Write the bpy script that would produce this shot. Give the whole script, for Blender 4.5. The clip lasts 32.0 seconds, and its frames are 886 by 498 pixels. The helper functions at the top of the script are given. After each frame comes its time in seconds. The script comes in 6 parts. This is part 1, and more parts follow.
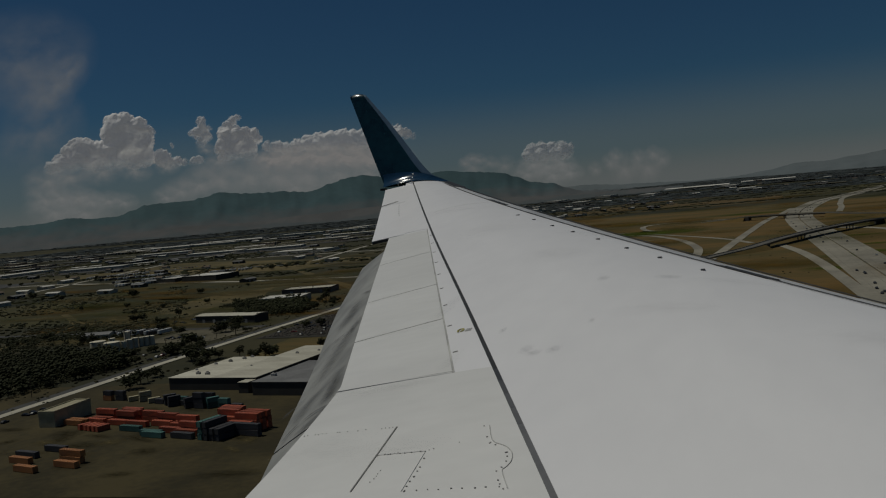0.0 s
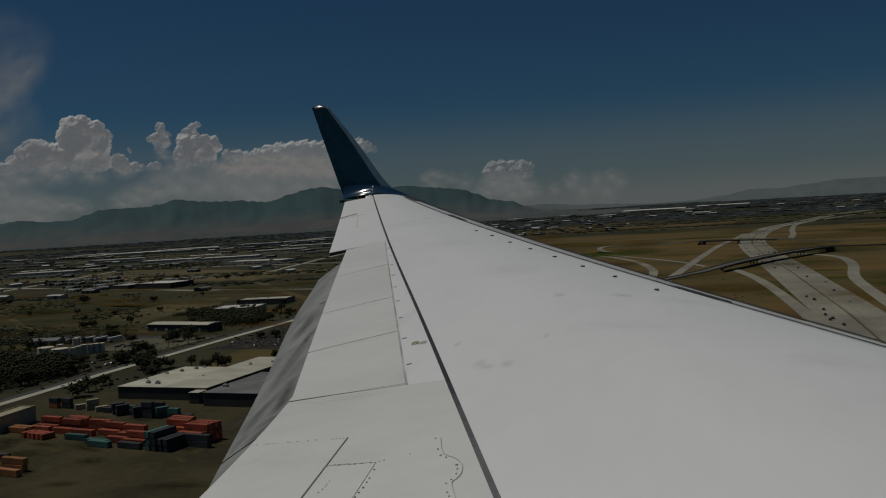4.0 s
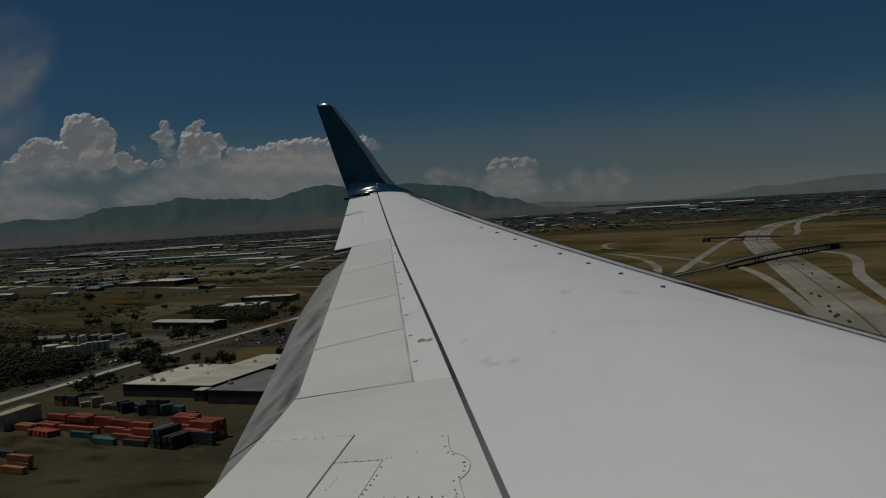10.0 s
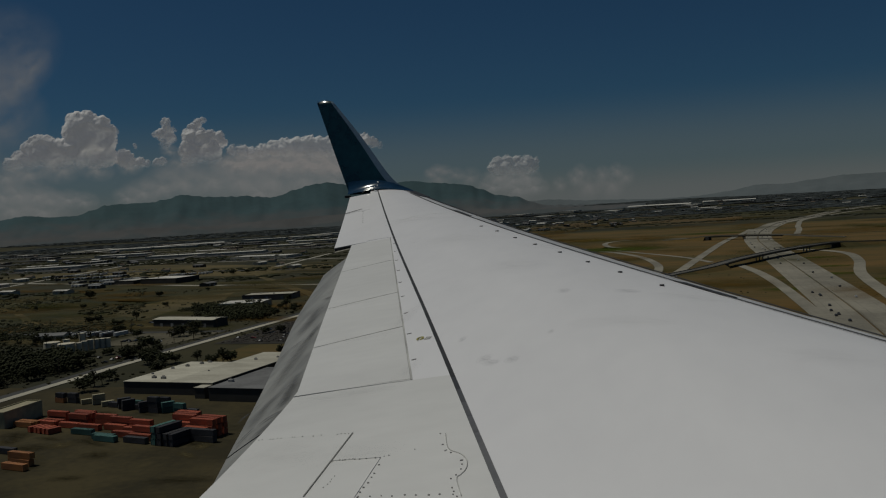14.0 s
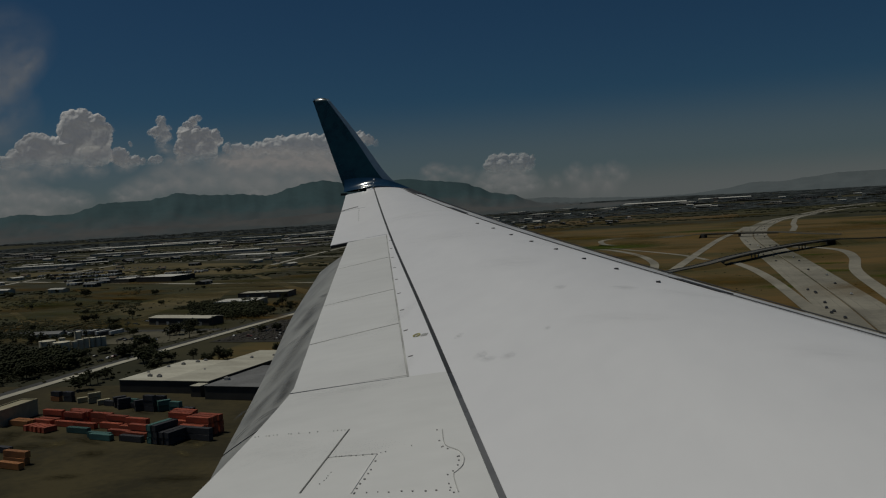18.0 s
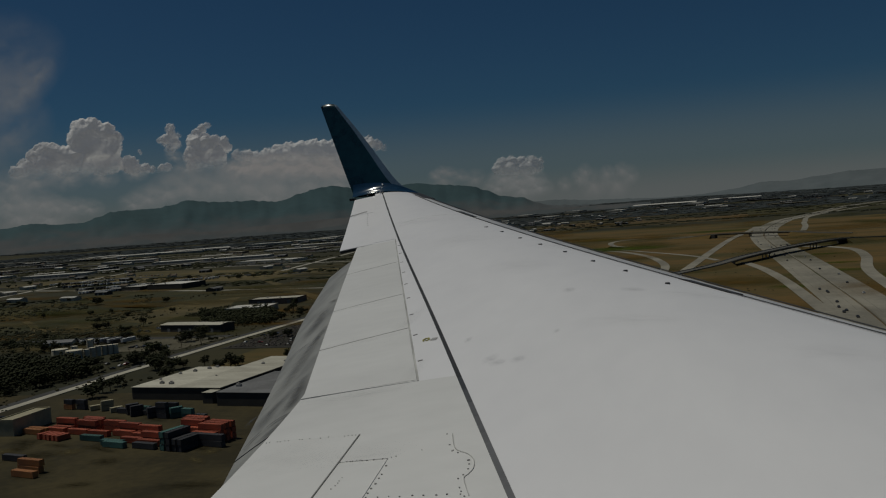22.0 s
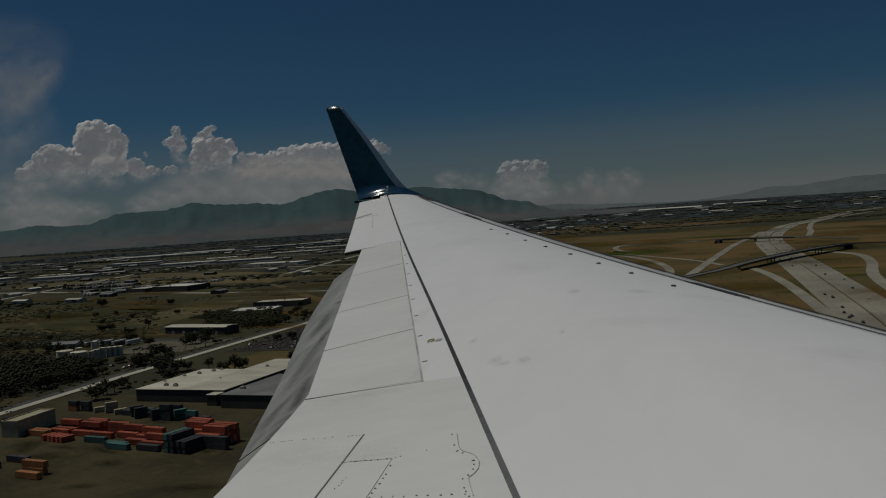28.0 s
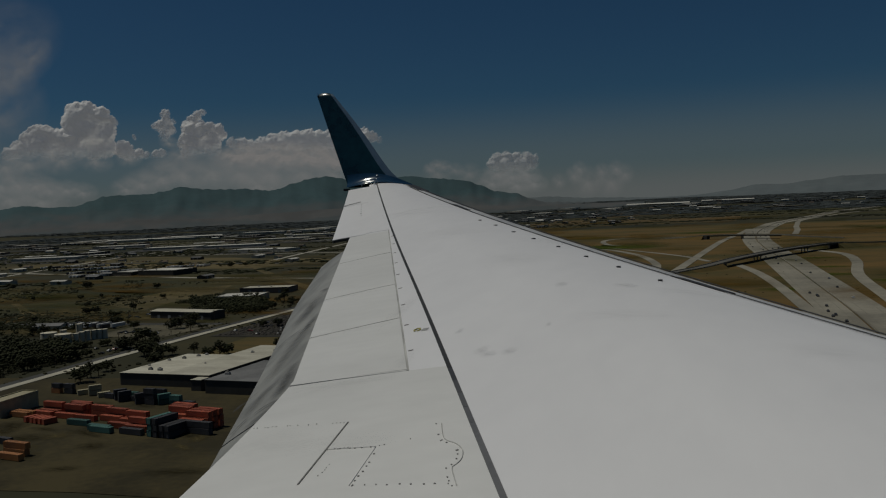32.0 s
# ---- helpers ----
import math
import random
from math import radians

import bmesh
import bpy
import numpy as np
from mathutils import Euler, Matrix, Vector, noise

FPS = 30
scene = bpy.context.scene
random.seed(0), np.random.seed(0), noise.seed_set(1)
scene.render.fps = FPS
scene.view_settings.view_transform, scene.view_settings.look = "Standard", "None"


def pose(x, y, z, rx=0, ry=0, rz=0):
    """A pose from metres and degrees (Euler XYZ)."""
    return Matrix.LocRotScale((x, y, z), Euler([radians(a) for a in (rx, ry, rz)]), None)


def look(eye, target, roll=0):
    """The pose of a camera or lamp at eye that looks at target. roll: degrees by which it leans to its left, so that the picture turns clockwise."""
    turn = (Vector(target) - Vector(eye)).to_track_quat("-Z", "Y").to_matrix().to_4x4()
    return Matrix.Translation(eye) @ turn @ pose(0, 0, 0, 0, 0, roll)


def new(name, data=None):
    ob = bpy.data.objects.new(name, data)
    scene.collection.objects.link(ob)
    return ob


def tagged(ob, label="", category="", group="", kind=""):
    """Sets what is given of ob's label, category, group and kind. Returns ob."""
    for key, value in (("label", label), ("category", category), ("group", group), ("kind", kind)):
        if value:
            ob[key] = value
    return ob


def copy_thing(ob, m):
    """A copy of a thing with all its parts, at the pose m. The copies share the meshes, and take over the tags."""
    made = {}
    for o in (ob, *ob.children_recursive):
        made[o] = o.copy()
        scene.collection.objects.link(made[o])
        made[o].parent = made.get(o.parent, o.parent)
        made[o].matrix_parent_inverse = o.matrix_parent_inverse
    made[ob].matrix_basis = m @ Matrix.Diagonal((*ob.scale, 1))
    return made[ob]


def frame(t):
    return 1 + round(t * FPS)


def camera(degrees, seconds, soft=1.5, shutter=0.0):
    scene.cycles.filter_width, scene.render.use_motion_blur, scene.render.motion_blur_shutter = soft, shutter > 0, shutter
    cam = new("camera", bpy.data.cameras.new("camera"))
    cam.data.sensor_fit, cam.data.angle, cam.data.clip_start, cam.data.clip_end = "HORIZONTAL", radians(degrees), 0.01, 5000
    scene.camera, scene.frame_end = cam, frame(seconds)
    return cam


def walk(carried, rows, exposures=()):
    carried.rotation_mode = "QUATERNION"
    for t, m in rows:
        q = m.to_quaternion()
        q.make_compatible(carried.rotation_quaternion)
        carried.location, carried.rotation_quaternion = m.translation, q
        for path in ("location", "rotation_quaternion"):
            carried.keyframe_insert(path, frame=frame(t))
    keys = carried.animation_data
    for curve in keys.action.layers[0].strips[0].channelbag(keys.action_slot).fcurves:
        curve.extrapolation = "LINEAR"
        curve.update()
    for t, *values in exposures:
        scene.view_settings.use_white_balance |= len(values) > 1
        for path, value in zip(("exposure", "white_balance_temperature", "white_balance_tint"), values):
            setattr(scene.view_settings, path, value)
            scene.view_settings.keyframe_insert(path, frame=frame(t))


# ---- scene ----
cam = camera(52, 32.0, soft=1.15)
EXPOSURE = -1.55
PATH = [
    (0.0, pose(-0.002, -0.013, 60.033, 86.835, 5.275, 16.774)),
    (0.5, pose(-0.001, 0.005, 60.026, 87.130, 3.558, 15.225)),
    (1.0, pose(-0.013, 0.007, 60.018, 87.293, 3.215, 13.885)),
    (1.5, pose(-0.006, 0.005, 60.010, 87.428, 3.477, 13.759)),
    (2.0, pose(-0.009, 0.010, 60.014, 87.729, 3.287, 14.170)),
    (2.5, pose(-0.002, -0.006, 60.009, 87.602, 3.320, 13.969)),
    (4.5, pose(0.003, -0.013, 60.020, 87.596, 3.352, 14.358)),
    (5.0, pose(-0.009, 0.013, 60.011, 87.556, 3.160, 14.491)),
    (5.5, pose(-0.005, 0.003, 60.016, 87.274, 3.277, 14.379)),
    (6.0, pose(-0.012, 0.014, 60.015, 87.155, 3.208, 14.261)),
    (6.5, pose(0.003, -0.016, 60.016, 87.250, 3.576, 14.524)),
    (7.0, pose(-0.006, 0.003, 60.006, 87.462, 3.406, 14.701)),
    (7.5, pose(-0.007, 0.004, 60.010, 87.458, 3.331, 14.717)),
    (8.0, pose(-0.007, 0.008, 60.009, 87.313, 3.391, 14.486)),
    (8.5, pose(-0.018, 0.015, 60.019, 87.053, 3.140, 14.433)),
    (9.0, pose(-0.003, -0.012, 60.007, 87.418, 3.617, 14.520)),
    (9.5, pose(-0.004, -0.006, 60.013, 87.514, 3.545, 14.625)),
    (10.0, pose(-0.009, -0.008, 60.017, 87.452, 3.521, 14.476)),
    (10.5, pose(-0.013, 0.012, 60.010, 87.355, 3.143, 14.417)),
    (11.0, pose(-0.012, 0.007, 60.020, 87.256, 3.177, 14.436)),
    (11.5, pose(0.003, -0.011, 60.021, 87.159, 3.475, 14.629)),
    (12.0, pose(-0.010, 0.010, 60.007, 87.494, 3.379, 14.678)),
    (12.5, pose(-0.011, 0.009, 60.011, 87.303, 3.389, 14.708)),
    (13.0, pose(-0.003, -0.005, 60.019, 87.388, 3.381, 14.324)),
    (13.5, pose(-0.008, 0.011, 60.020, 87.352, 3.291, 14.508)),
    (14.0, pose(0.003, -0.011, 60.018, 87.331, 3.401, 14.543)),
    (14.5, pose(-0.006, 0.008, 60.010, 87.512, 3.561, 14.691)),
    (16.5, pose(-0.007, -0.004, 60.026, 87.529, 3.442, 14.867)),
    (17.0, pose(-0.012, 0.004, 60.038, 87.367, 3.130, 15.066)),
    (17.5, pose(-0.003, -0.004, 60.037, 87.283, 3.243, 14.871)),
    (18.0, pose(-0.001, -0.004, 60.010, 87.183, 3.465, 14.287)),
    (18.5, pose(-0.006, -0.010, 59.991, 87.231, 4.276, 14.653)),
    (19.0, pose(-0.001, 0.001, 59.999, 87.726, 4.390, 14.997)),
    (19.5, pose(-0.010, 0.008, 59.996, 87.906, 3.676, 15.106)),
    (20.0, pose(0.002, -0.013, 60.014, 87.355, 3.759, 15.103)),
    (20.5, pose(-0.014, 0.006, 60.027, 87.331, 3.269, 15.179)),
    (21.0, pose(-0.007, 0.003, 60.027, 87.439, 3.273, 15.253)),
    (21.5, pose(-0.006, -0.000, 60.022, 87.346, 3.555, 15.346)),
    (22.0, pose(0.009, -0.014, 60.013, 87.464, 4.218, 14.864)),
    (22.5, pose(0.001, -0.013, 60.011, 87.389, 3.907, 14.772)),
    (23.0, pose(0.002, -0.004, 59.996, 87.099, 3.978, 14.971)),
    (23.5, pose(-0.005, 0.006, 59.992, 87.282, 4.150, 15.036)),
    (24.0, pose(-0.007, 0.005, 60.016, 87.687, 3.876, 15.301)),
    (24.5, pose(-0.002, -0.008, 60.028, 87.693, 3.387, 15.522)),
    (25.0, pose(-0.003, -0.006, 60.021, 87.197, 3.555, 15.536)),
    (25.5, pose(0.004, -0.023, 60.041, 87.302, 3.762, 15.526)),
    (27.5, pose(0.006, -0.013, 60.006, 87.468, 3.934, 15.289)),
    (28.0, pose(-0.000, 0.001, 59.996, 87.710, 3.953, 15.165)),
    (28.5, pose(0.006, -0.015, 60.001, 87.696, 3.998, 15.325)),
    (29.0, pose(-0.009, 0.005, 59.999, 87.377, 3.797, 15.426)),
    (29.5, pose(-0.002, -0.012, 60.011, 87.129, 3.801, 15.394)),
    (30.0, pose(-0.007, -0.007, 60.029, 87.287, 3.162, 15.477)),
    (30.5, pose(-0.007, 0.012, 60.014, 87.304, 3.126, 15.749)),
    (31.0, pose(0.001, -0.007, 60.014, 87.382, 3.148, 15.659)),
    (31.5, pose(0.001, -0.008, 60.012, 87.062, 2.838, 15.037)),
    (32.0, pose(-0.003, 0.006, 59.993, 87.048, 2.633, 14.468)),
]
walk(cam, PATH, [(0.0, EXPOSURE), (32.0, EXPOSURE)])

# ---- light ----
SUN_AZ, SUN_EL = 93.0, 66.0  # degrees aft of abeam, and above the horizon
world = bpy.data.worlds.new("sky")
scene.world = world
world.use_nodes = True
wn, wl = world.node_tree.nodes, world.node_tree.links
wn.clear()
sky = wn.new("ShaderNodeTexSky")
sky.sky_type, sky.sun_disc = "NISHITA", False
sky.sun_elevation, sky.sun_rotation = radians(SUN_EL), radians(-SUN_AZ)
sky.altitude, sky.air_density, sky.dust_density, sky.ozone_density = 1300, 1.0, 1.0, 3.0
tint = wn.new("ShaderNodeMix")
tint.data_type, tint.blend_type = "RGBA", "MULTIPLY"
tint.inputs[0].default_value = 1.0
tint.inputs[7].default_value = (0.254, 0.474, 0.605, 1)
back = wn.new("ShaderNodeBackground")
back.inputs[1].default_value = 0.068
wout = wn.new("ShaderNodeOutputWorld")
wl.new(sky.outputs[0], tint.inputs[6])
# summer haze low over the valley, the same all round
way = wn.new("ShaderNodeTexCoord")
apart = wn.new("ShaderNodeSeparateXYZ")
wl.new(way.outputs["Generated"], apart.inputs[0])
low = wn.new("ShaderNodeValToRGB")
low.color_ramp.interpolation = "EASE"
low.color_ramp.elements[0].position, low.color_ramp.elements[0].color = 0.0, (0.95, 0.95, 0.95, 1)
low.color_ramp.elements[1].position, low.color_ramp.elements[1].color = 0.12, (0, 0, 0, 1)
mid = low.color_ramp.elements.new(0.04)
mid.color = (0.45, 0.45, 0.45, 1)
wl.new(apart.outputs["Z"], low.inputs[0])
haze = wn.new("ShaderNodeMix")
haze.data_type = "RGBA"
haze.inputs[7].default_value = (3.7, 4.05, 4.0, 1)
wl.new(low.outputs[0], haze.inputs[0])
wl.new(tint.outputs[2], haze.inputs[6])
wl.new(haze.outputs[2], back.inputs[0])
wl.new(back.outputs[0], wout.inputs[0])

sun_data = bpy.data.lights.new("sun", "SUN")
sun_data.energy, sun_data.angle, sun_data.color = 4.55, radians(0.55), (0.995, 0.965, 0.845)
sun = new("sun", sun_data)
_sa, _se = radians(SUN_AZ), radians(SUN_EL)
SUN_DIR = Vector((-math.sin(_sa) * math.cos(_se), math.cos(_sa) * math.cos(_se), math.sin(_se)))
sun.matrix_world = look(SUN_DIR * 300, (0, 0, 0))


# ---- materials ----
def mat(name, colour, other=None, scale=1.0, fine=None, rough=0.7, metal=0.0, bump=0.0, coords="Object", stretch=(1, 1, 1),
        vary=0.0, spread=(0.35, 0.65), coat=0.0):
    """A surface of two colours mixed by noise at a coarse and a fine scale, with fine relief."""
    m = bpy.data.materials.new(name)
    m.use_nodes = True
    n, l = m.node_tree.nodes, m.node_tree.links
    b = n["Principled BSDF"]
    b.inputs["Roughness"].default_value, b.inputs["Metallic"].default_value = rough, metal
    b.inputs["Coat Weight"].default_value = coat
    if rough >= 0.9:
        b.inputs["Specular IOR Level"].default_value = 0.25  # matt earth, leaves and bark
    other = other or tuple(c * 0.75 for c in colour)
    if coords == "World":
        src = n.new("ShaderNodeNewGeometry").outputs["Position"]
    else:
        src = n.new("ShaderNodeTexCoord").outputs["Object"]
    mp = n.new("ShaderNodeMapping")
    mp.inputs["Scale"].default_value = stretch
    l.new(src, mp.inputs[0])
    a = n.new("ShaderNodeTexNoise")
    a.inputs["Scale"].default_value, a.inputs["Detail"].default_value = scale, 5
    l.new(mp.outputs[0], a.inputs["Vector"])
    f = n.new("ShaderNodeTexNoise")
    f.inputs["Scale"].default_value, f.inputs["Detail"].default_value = fine or scale * 9, 6
    l.new(mp.outputs[0], f.inputs["Vector"])
    mx = n.new("ShaderNodeMath")
    mx.operation = "MULTIPLY_ADD"
    l.new(f.outputs["Fac"], mx.inputs[0])
    mx.inputs[1].default_value = 0.45
    sc = n.new("ShaderNodeMath")
    sc.operation = "MULTIPLY_ADD"
    l.new(a.outputs["Fac"], sc.inputs[0])
    sc.inputs[1].default_value, sc.inputs[2].default_value = 0.9, -0.17
    l.new(sc.outputs[0], mx.inputs[2])
    r = n.new("ShaderNodeValToRGB")
    r.color_ramp.elements[0].position, r.color_ramp.elements[1].position = spread
    r.color_ramp.elements[0].color, r.color_ramp.elements[1].color = (*other, 1), (*colour, 1)
    l.new(mx.outputs[0], r.inputs[0])
    col = r.outputs[0]
    if vary:
        oi = n.new("ShaderNodeObjectInfo")
        hs = n.new("ShaderNodeHueSaturation")
        v = n.new("ShaderNodeMapRange")
        v.inputs[3].default_value, v.inputs[4].default_value = 1 - vary, 1 + vary
        l.new(oi.outputs["Random"], v.inputs[0])
        l.new(v.outputs[0], hs.inputs["Value"])
        l.new(col, hs.inputs["Color"])
        col = hs.outputs[0]
    l.new(col, b.inputs["Base Color"])
    if bump:
        bp = n.new("ShaderNodeBump")
        bp.inputs["Strength"].default_value = bump
        l.new(f.outputs["Fac"], bp.inputs["Height"])
        l.new(bp.outputs[0], b.inputs["Normal"])
    return m


WING_WHITE = mat("wing_paint", (0.803, 0.80, 0.820), (0.695, 0.693, 0.718), 0.55, 7, rough=0.42, stretch=(1, 0.35, 1), spread=(0.1, 0.75))
PANEL_WHITE = mat("spoiler_paint", (0.73, 0.73, 0.725), (0.58, 0.58, 0.575), 0.7, 9, rough=0.45, stretch=(0.5, 1, 1), spread=(0.1, 0.75))
FLAP_GREY = mat("flap_grey", (0.34, 0.34, 0.325), (0.13, 0.13, 0.126), 1.1, 5, rough=0.5, stretch=(2.2, 0.7, 1), spread=(0.25, 0.72))
SLAT_METAL = mat("slat_metal", (0.60, 0.60, 0.61), (0.44, 0.44, 0.45), 2.0, rough=0.4, stretch=(1, 0.3, 1))
SEAL = mat("dark_seal", (0.035, 0.035, 0.038), (0.02, 0.02, 0.02), 3.0, rough=0.6)
HINGE = mat("hinge_gap", (0.50, 0.50, 0.49), (0.30, 0.30, 0.30), 3.0, rough=0.8)
SEAM = mat("skin_seam", (0.70, 0.70, 0.70), (0.60, 0.60, 0.60), 4.0, rough=0.6)
GROOVE = mat("panel_gap", (0.20, 0.20, 0.195), (0.12, 0.12, 0.12), 3.0, rough=0.8)

NAVY_ROOT = mat("winglet_foot_blue", (0.014, 0.046, 0.095), (0.008, 0.028, 0.06), 1.2, rough=0.12)
NAVY_ROOT.node_tree.nodes["Principled BSDF"].inputs["Specular IOR Level"].default_value = 0.5
NAVY = mat("winglet_navy", (0.007, 0.036, 0.048), (0.002, 0.012, 0.020), 0.8, rough=0.2, coat=0.4)
# leading edge: sky reflection put in as a lighter blue base colour
EDGE_SKY = mat("winglet_edge_sky", (0.17, 0.25, 0.33), (0.12, 0.19, 0.26), 1.2, rough=0.22, metal=0.4)
BRIGHT = mat("polished_metal", (0.85, 0.86, 0.88), (0.75, 0.76, 0.8), 3.0, rough=0.10, metal=1.0)
GLINT_WHITE = mat("glint_white", (0.95, 0.95, 0.95), (0.9, 0.9, 0.9), 3.0, rough=0.16, coat=1.0)
YELLOW = mat("yellow_marking", (0.45, 0.42, 0.10), (0.3, 0.28, 0.08), 8.0, rough=0.6)
MARK = mat("grey_marking", (0.45, 0.45, 0.44), (0.35, 0.35, 0.35), 8.0, rough=0.6)

GROUND = mat("dry_valley_floor", (0.050, 0.044, 0.019), (0.020, 0.022, 0.012), 0.004, 0.02, rough=0.95, coords="World", spread=(0.34, 0.62))
FIELD_BROWN = mat("brown_field", (0.135, 0.083, 0.026), (0.062, 0.054, 0.018), 0.008, 0.09, rough=0.95, coords="World", stretch=(0.4, 1.6, 1))
FIELD_OLIVE = mat("olive_field", (0.058, 0.051, 0.018), (0.024, 0.027, 0.011), 0.008, 0.06, rough=0.95, coords="World")
FIELD_TAN = mat("tan_field", (0.135, 0.105, 0.046), (0.060, 0.052, 0.024), 0.008, 0.05, rough=0.95, coords="World", stretch=(0.5, 1.5, 1))
FIELD_ORANGE = mat("stubble_field", (0.115, 0.076, 0.032), (0.075, 0.056, 0.024), 0.004, 0.05, rough=0.95, coords="World", stretch=(0.4, 1.6, 1))
DIRT = mat("yard_dirt", (0.060, 0.048, 0.020), (0.030, 0.025, 0.011), 0.03, 0.3, rough=0.95, coords="World")
TAN_LOT = mat("dusty_lot", (0.125, 0.112, 0.076), (0.066, 0.060, 0.040), 0.05, 0.5, rough=0.95, coords="World")
SCRAP_DIRT = mat("scrap_dirt", (0.048, 0.044, 0.034), (0.018, 0.017, 0.014), 0.08, 0.6, rough=0.95, coords="World")
ASPHALT = mat("asphalt", (0.065, 0.065, 0.063), (0.045, 0.045, 0.044), 0.05, 0.6, rough=0.9, coords="World")
CONCRETE = mat("road_concrete", (0.265, 0.245, 0.195), (0.165, 0.153, 0.122), 0.02, 0.25, rough=0.85, coords="World")


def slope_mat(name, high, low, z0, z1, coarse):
    """Slopes with distance haze mixed into a high and a low colour, with a ragged border between."""
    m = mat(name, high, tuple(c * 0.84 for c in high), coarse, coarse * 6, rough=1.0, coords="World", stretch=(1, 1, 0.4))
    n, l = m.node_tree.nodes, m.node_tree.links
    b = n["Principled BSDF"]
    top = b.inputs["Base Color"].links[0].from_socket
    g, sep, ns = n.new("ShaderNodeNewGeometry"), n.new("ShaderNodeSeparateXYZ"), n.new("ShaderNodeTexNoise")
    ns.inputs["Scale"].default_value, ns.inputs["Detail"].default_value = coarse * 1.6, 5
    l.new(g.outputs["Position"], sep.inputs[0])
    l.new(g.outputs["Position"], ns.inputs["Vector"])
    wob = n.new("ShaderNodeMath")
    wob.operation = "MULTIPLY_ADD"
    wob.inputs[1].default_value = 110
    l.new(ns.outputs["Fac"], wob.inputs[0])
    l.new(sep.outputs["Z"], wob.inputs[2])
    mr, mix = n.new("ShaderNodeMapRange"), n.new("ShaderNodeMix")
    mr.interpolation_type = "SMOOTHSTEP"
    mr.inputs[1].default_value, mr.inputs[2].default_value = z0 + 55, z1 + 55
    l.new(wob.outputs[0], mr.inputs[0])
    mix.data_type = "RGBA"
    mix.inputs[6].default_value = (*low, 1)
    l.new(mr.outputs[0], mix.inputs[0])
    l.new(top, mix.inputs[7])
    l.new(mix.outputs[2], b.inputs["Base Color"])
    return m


# range, foothills and far hills: air haze put into the base colours
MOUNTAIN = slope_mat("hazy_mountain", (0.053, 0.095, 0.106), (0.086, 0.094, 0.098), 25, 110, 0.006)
FOOTHILL = slope_mat("hazy_foothill", (0.098, 0.100, 0.101), (0.074, 0.086, 0.090), 12, 30, 0.005)
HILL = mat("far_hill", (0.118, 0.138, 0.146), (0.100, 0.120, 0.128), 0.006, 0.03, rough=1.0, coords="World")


def soft_spot(name, colour, most, scale, glow=0.0):
    """A patch that fades out from its middle and is broken up by noise."""
    m = bpy.data.materials.new(name)
    m.use_nodes = True
    n, l = m.node_tree.nodes, m.node_tree.links
    n.clear()
    out, tc, gr = n.new("ShaderNodeOutputMaterial"), n.new("ShaderNodeTexCoord"), n.new("ShaderNodeTexGradient")
    gr.gradient_type = "SPHERICAL"
    l.new(tc.outputs["Object"], gr.inputs[0])
    ns = n.new("ShaderNodeTexNoise")
    ns.inputs["Scale"].default_value, ns.inputs["Detail"].default_value = scale, 6
    l.new(tc.outputs["Object"], ns.inputs["Vector"])
    mr = n.new("ShaderNodeMapRange")
    mr.inputs[1].default_value, mr.inputs[2].default_value = 0.25, 0.75
    l.new(ns.outputs["Fac"], mr.inputs[0])
    mu, m2 = n.new("ShaderNodeMath"), n.new("ShaderNodeMath")
    mu.operation = m2.operation = "MULTIPLY"
    l.new(gr.outputs["Fac"], mu.inputs[0])
    l.new(mr.outputs[0], mu.inputs[1])
    l.new(mu.outputs[0], m2.inputs[0])
    m2.inputs[1].default_value = most
    d, t, x = n.new("ShaderNodeBsdfDiffuse"), n.new("ShaderNodeBsdfTransparent"), n.new("ShaderNodeMixShader")
    d.inputs[0].default_value = (*colour, 1)
    l.new(m2.outputs[0], x.inputs[0])
    l.new(t.outputs[0], x.inputs[1])
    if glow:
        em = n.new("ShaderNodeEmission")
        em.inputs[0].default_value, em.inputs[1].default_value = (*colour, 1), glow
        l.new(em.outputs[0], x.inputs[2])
    else:
        l.new(d.outputs[0], x.inputs[2])
    l.new(x.outputs[0], out.inputs[0])
    return m


SMUDGE = soft_spot("smudge", (0.34, 0.34, 0.36), 0.34, 2.6)
FAINT_SMUDGE = soft_spot("faint_smudge", (0.38, 0.38, 0.37), 0.10, 2.6)
MUD = soft_spot("pale_mud_flat", (0.26, 0.25, 0.18), 2.2, 3.2)
STAIN = soft_spot("yard_stain", (0.024, 0.021, 0.011), 0.9, 3.0)
TRACK = soft_spot("worn_dirt", (0.10, 0.083, 0.042), 1.3, 3.0)
RUST = soft_spot("dry_orange_grass", (0.125, 0.074, 0.020), 0.9, 2.2)
DULL = soft_spot("dark_olive_grass", (0.052, 0.054, 0.017), 0.7, 2.2)
GREEN = soft_spot("green_grass", (0.060, 0.080, 0.014), 1.6, 2.6)
FAINT = mat("faint_joint", (0.50, 0.50, 0.49), (0.36, 0.36, 0.35), 4.0, rough=0.8)
PALE_ROAD = mat("sunlit_concrete", (0.46, 0.43, 0.34), (0.34, 0.32, 0.26), 0.03, 0.4, rough=0.85, coords="World")
WORN_LANE = mat("worn_lane", (0.19, 0.178, 0.145), (0.14, 0.132, 0.108), 0.05, 0.5, rough=0.85, coords="World")
DECK = mat("bridge_deck", (0.115, 0.112, 0.104), (0.085, 0.083, 0.078), 0.05, 0.5, rough=0.9, coords="World")
GIRDER = mat("bridge_girder", (0.075, 0.070, 0.062), (0.05, 0.047, 0.042), 0.4, rough=0.85)
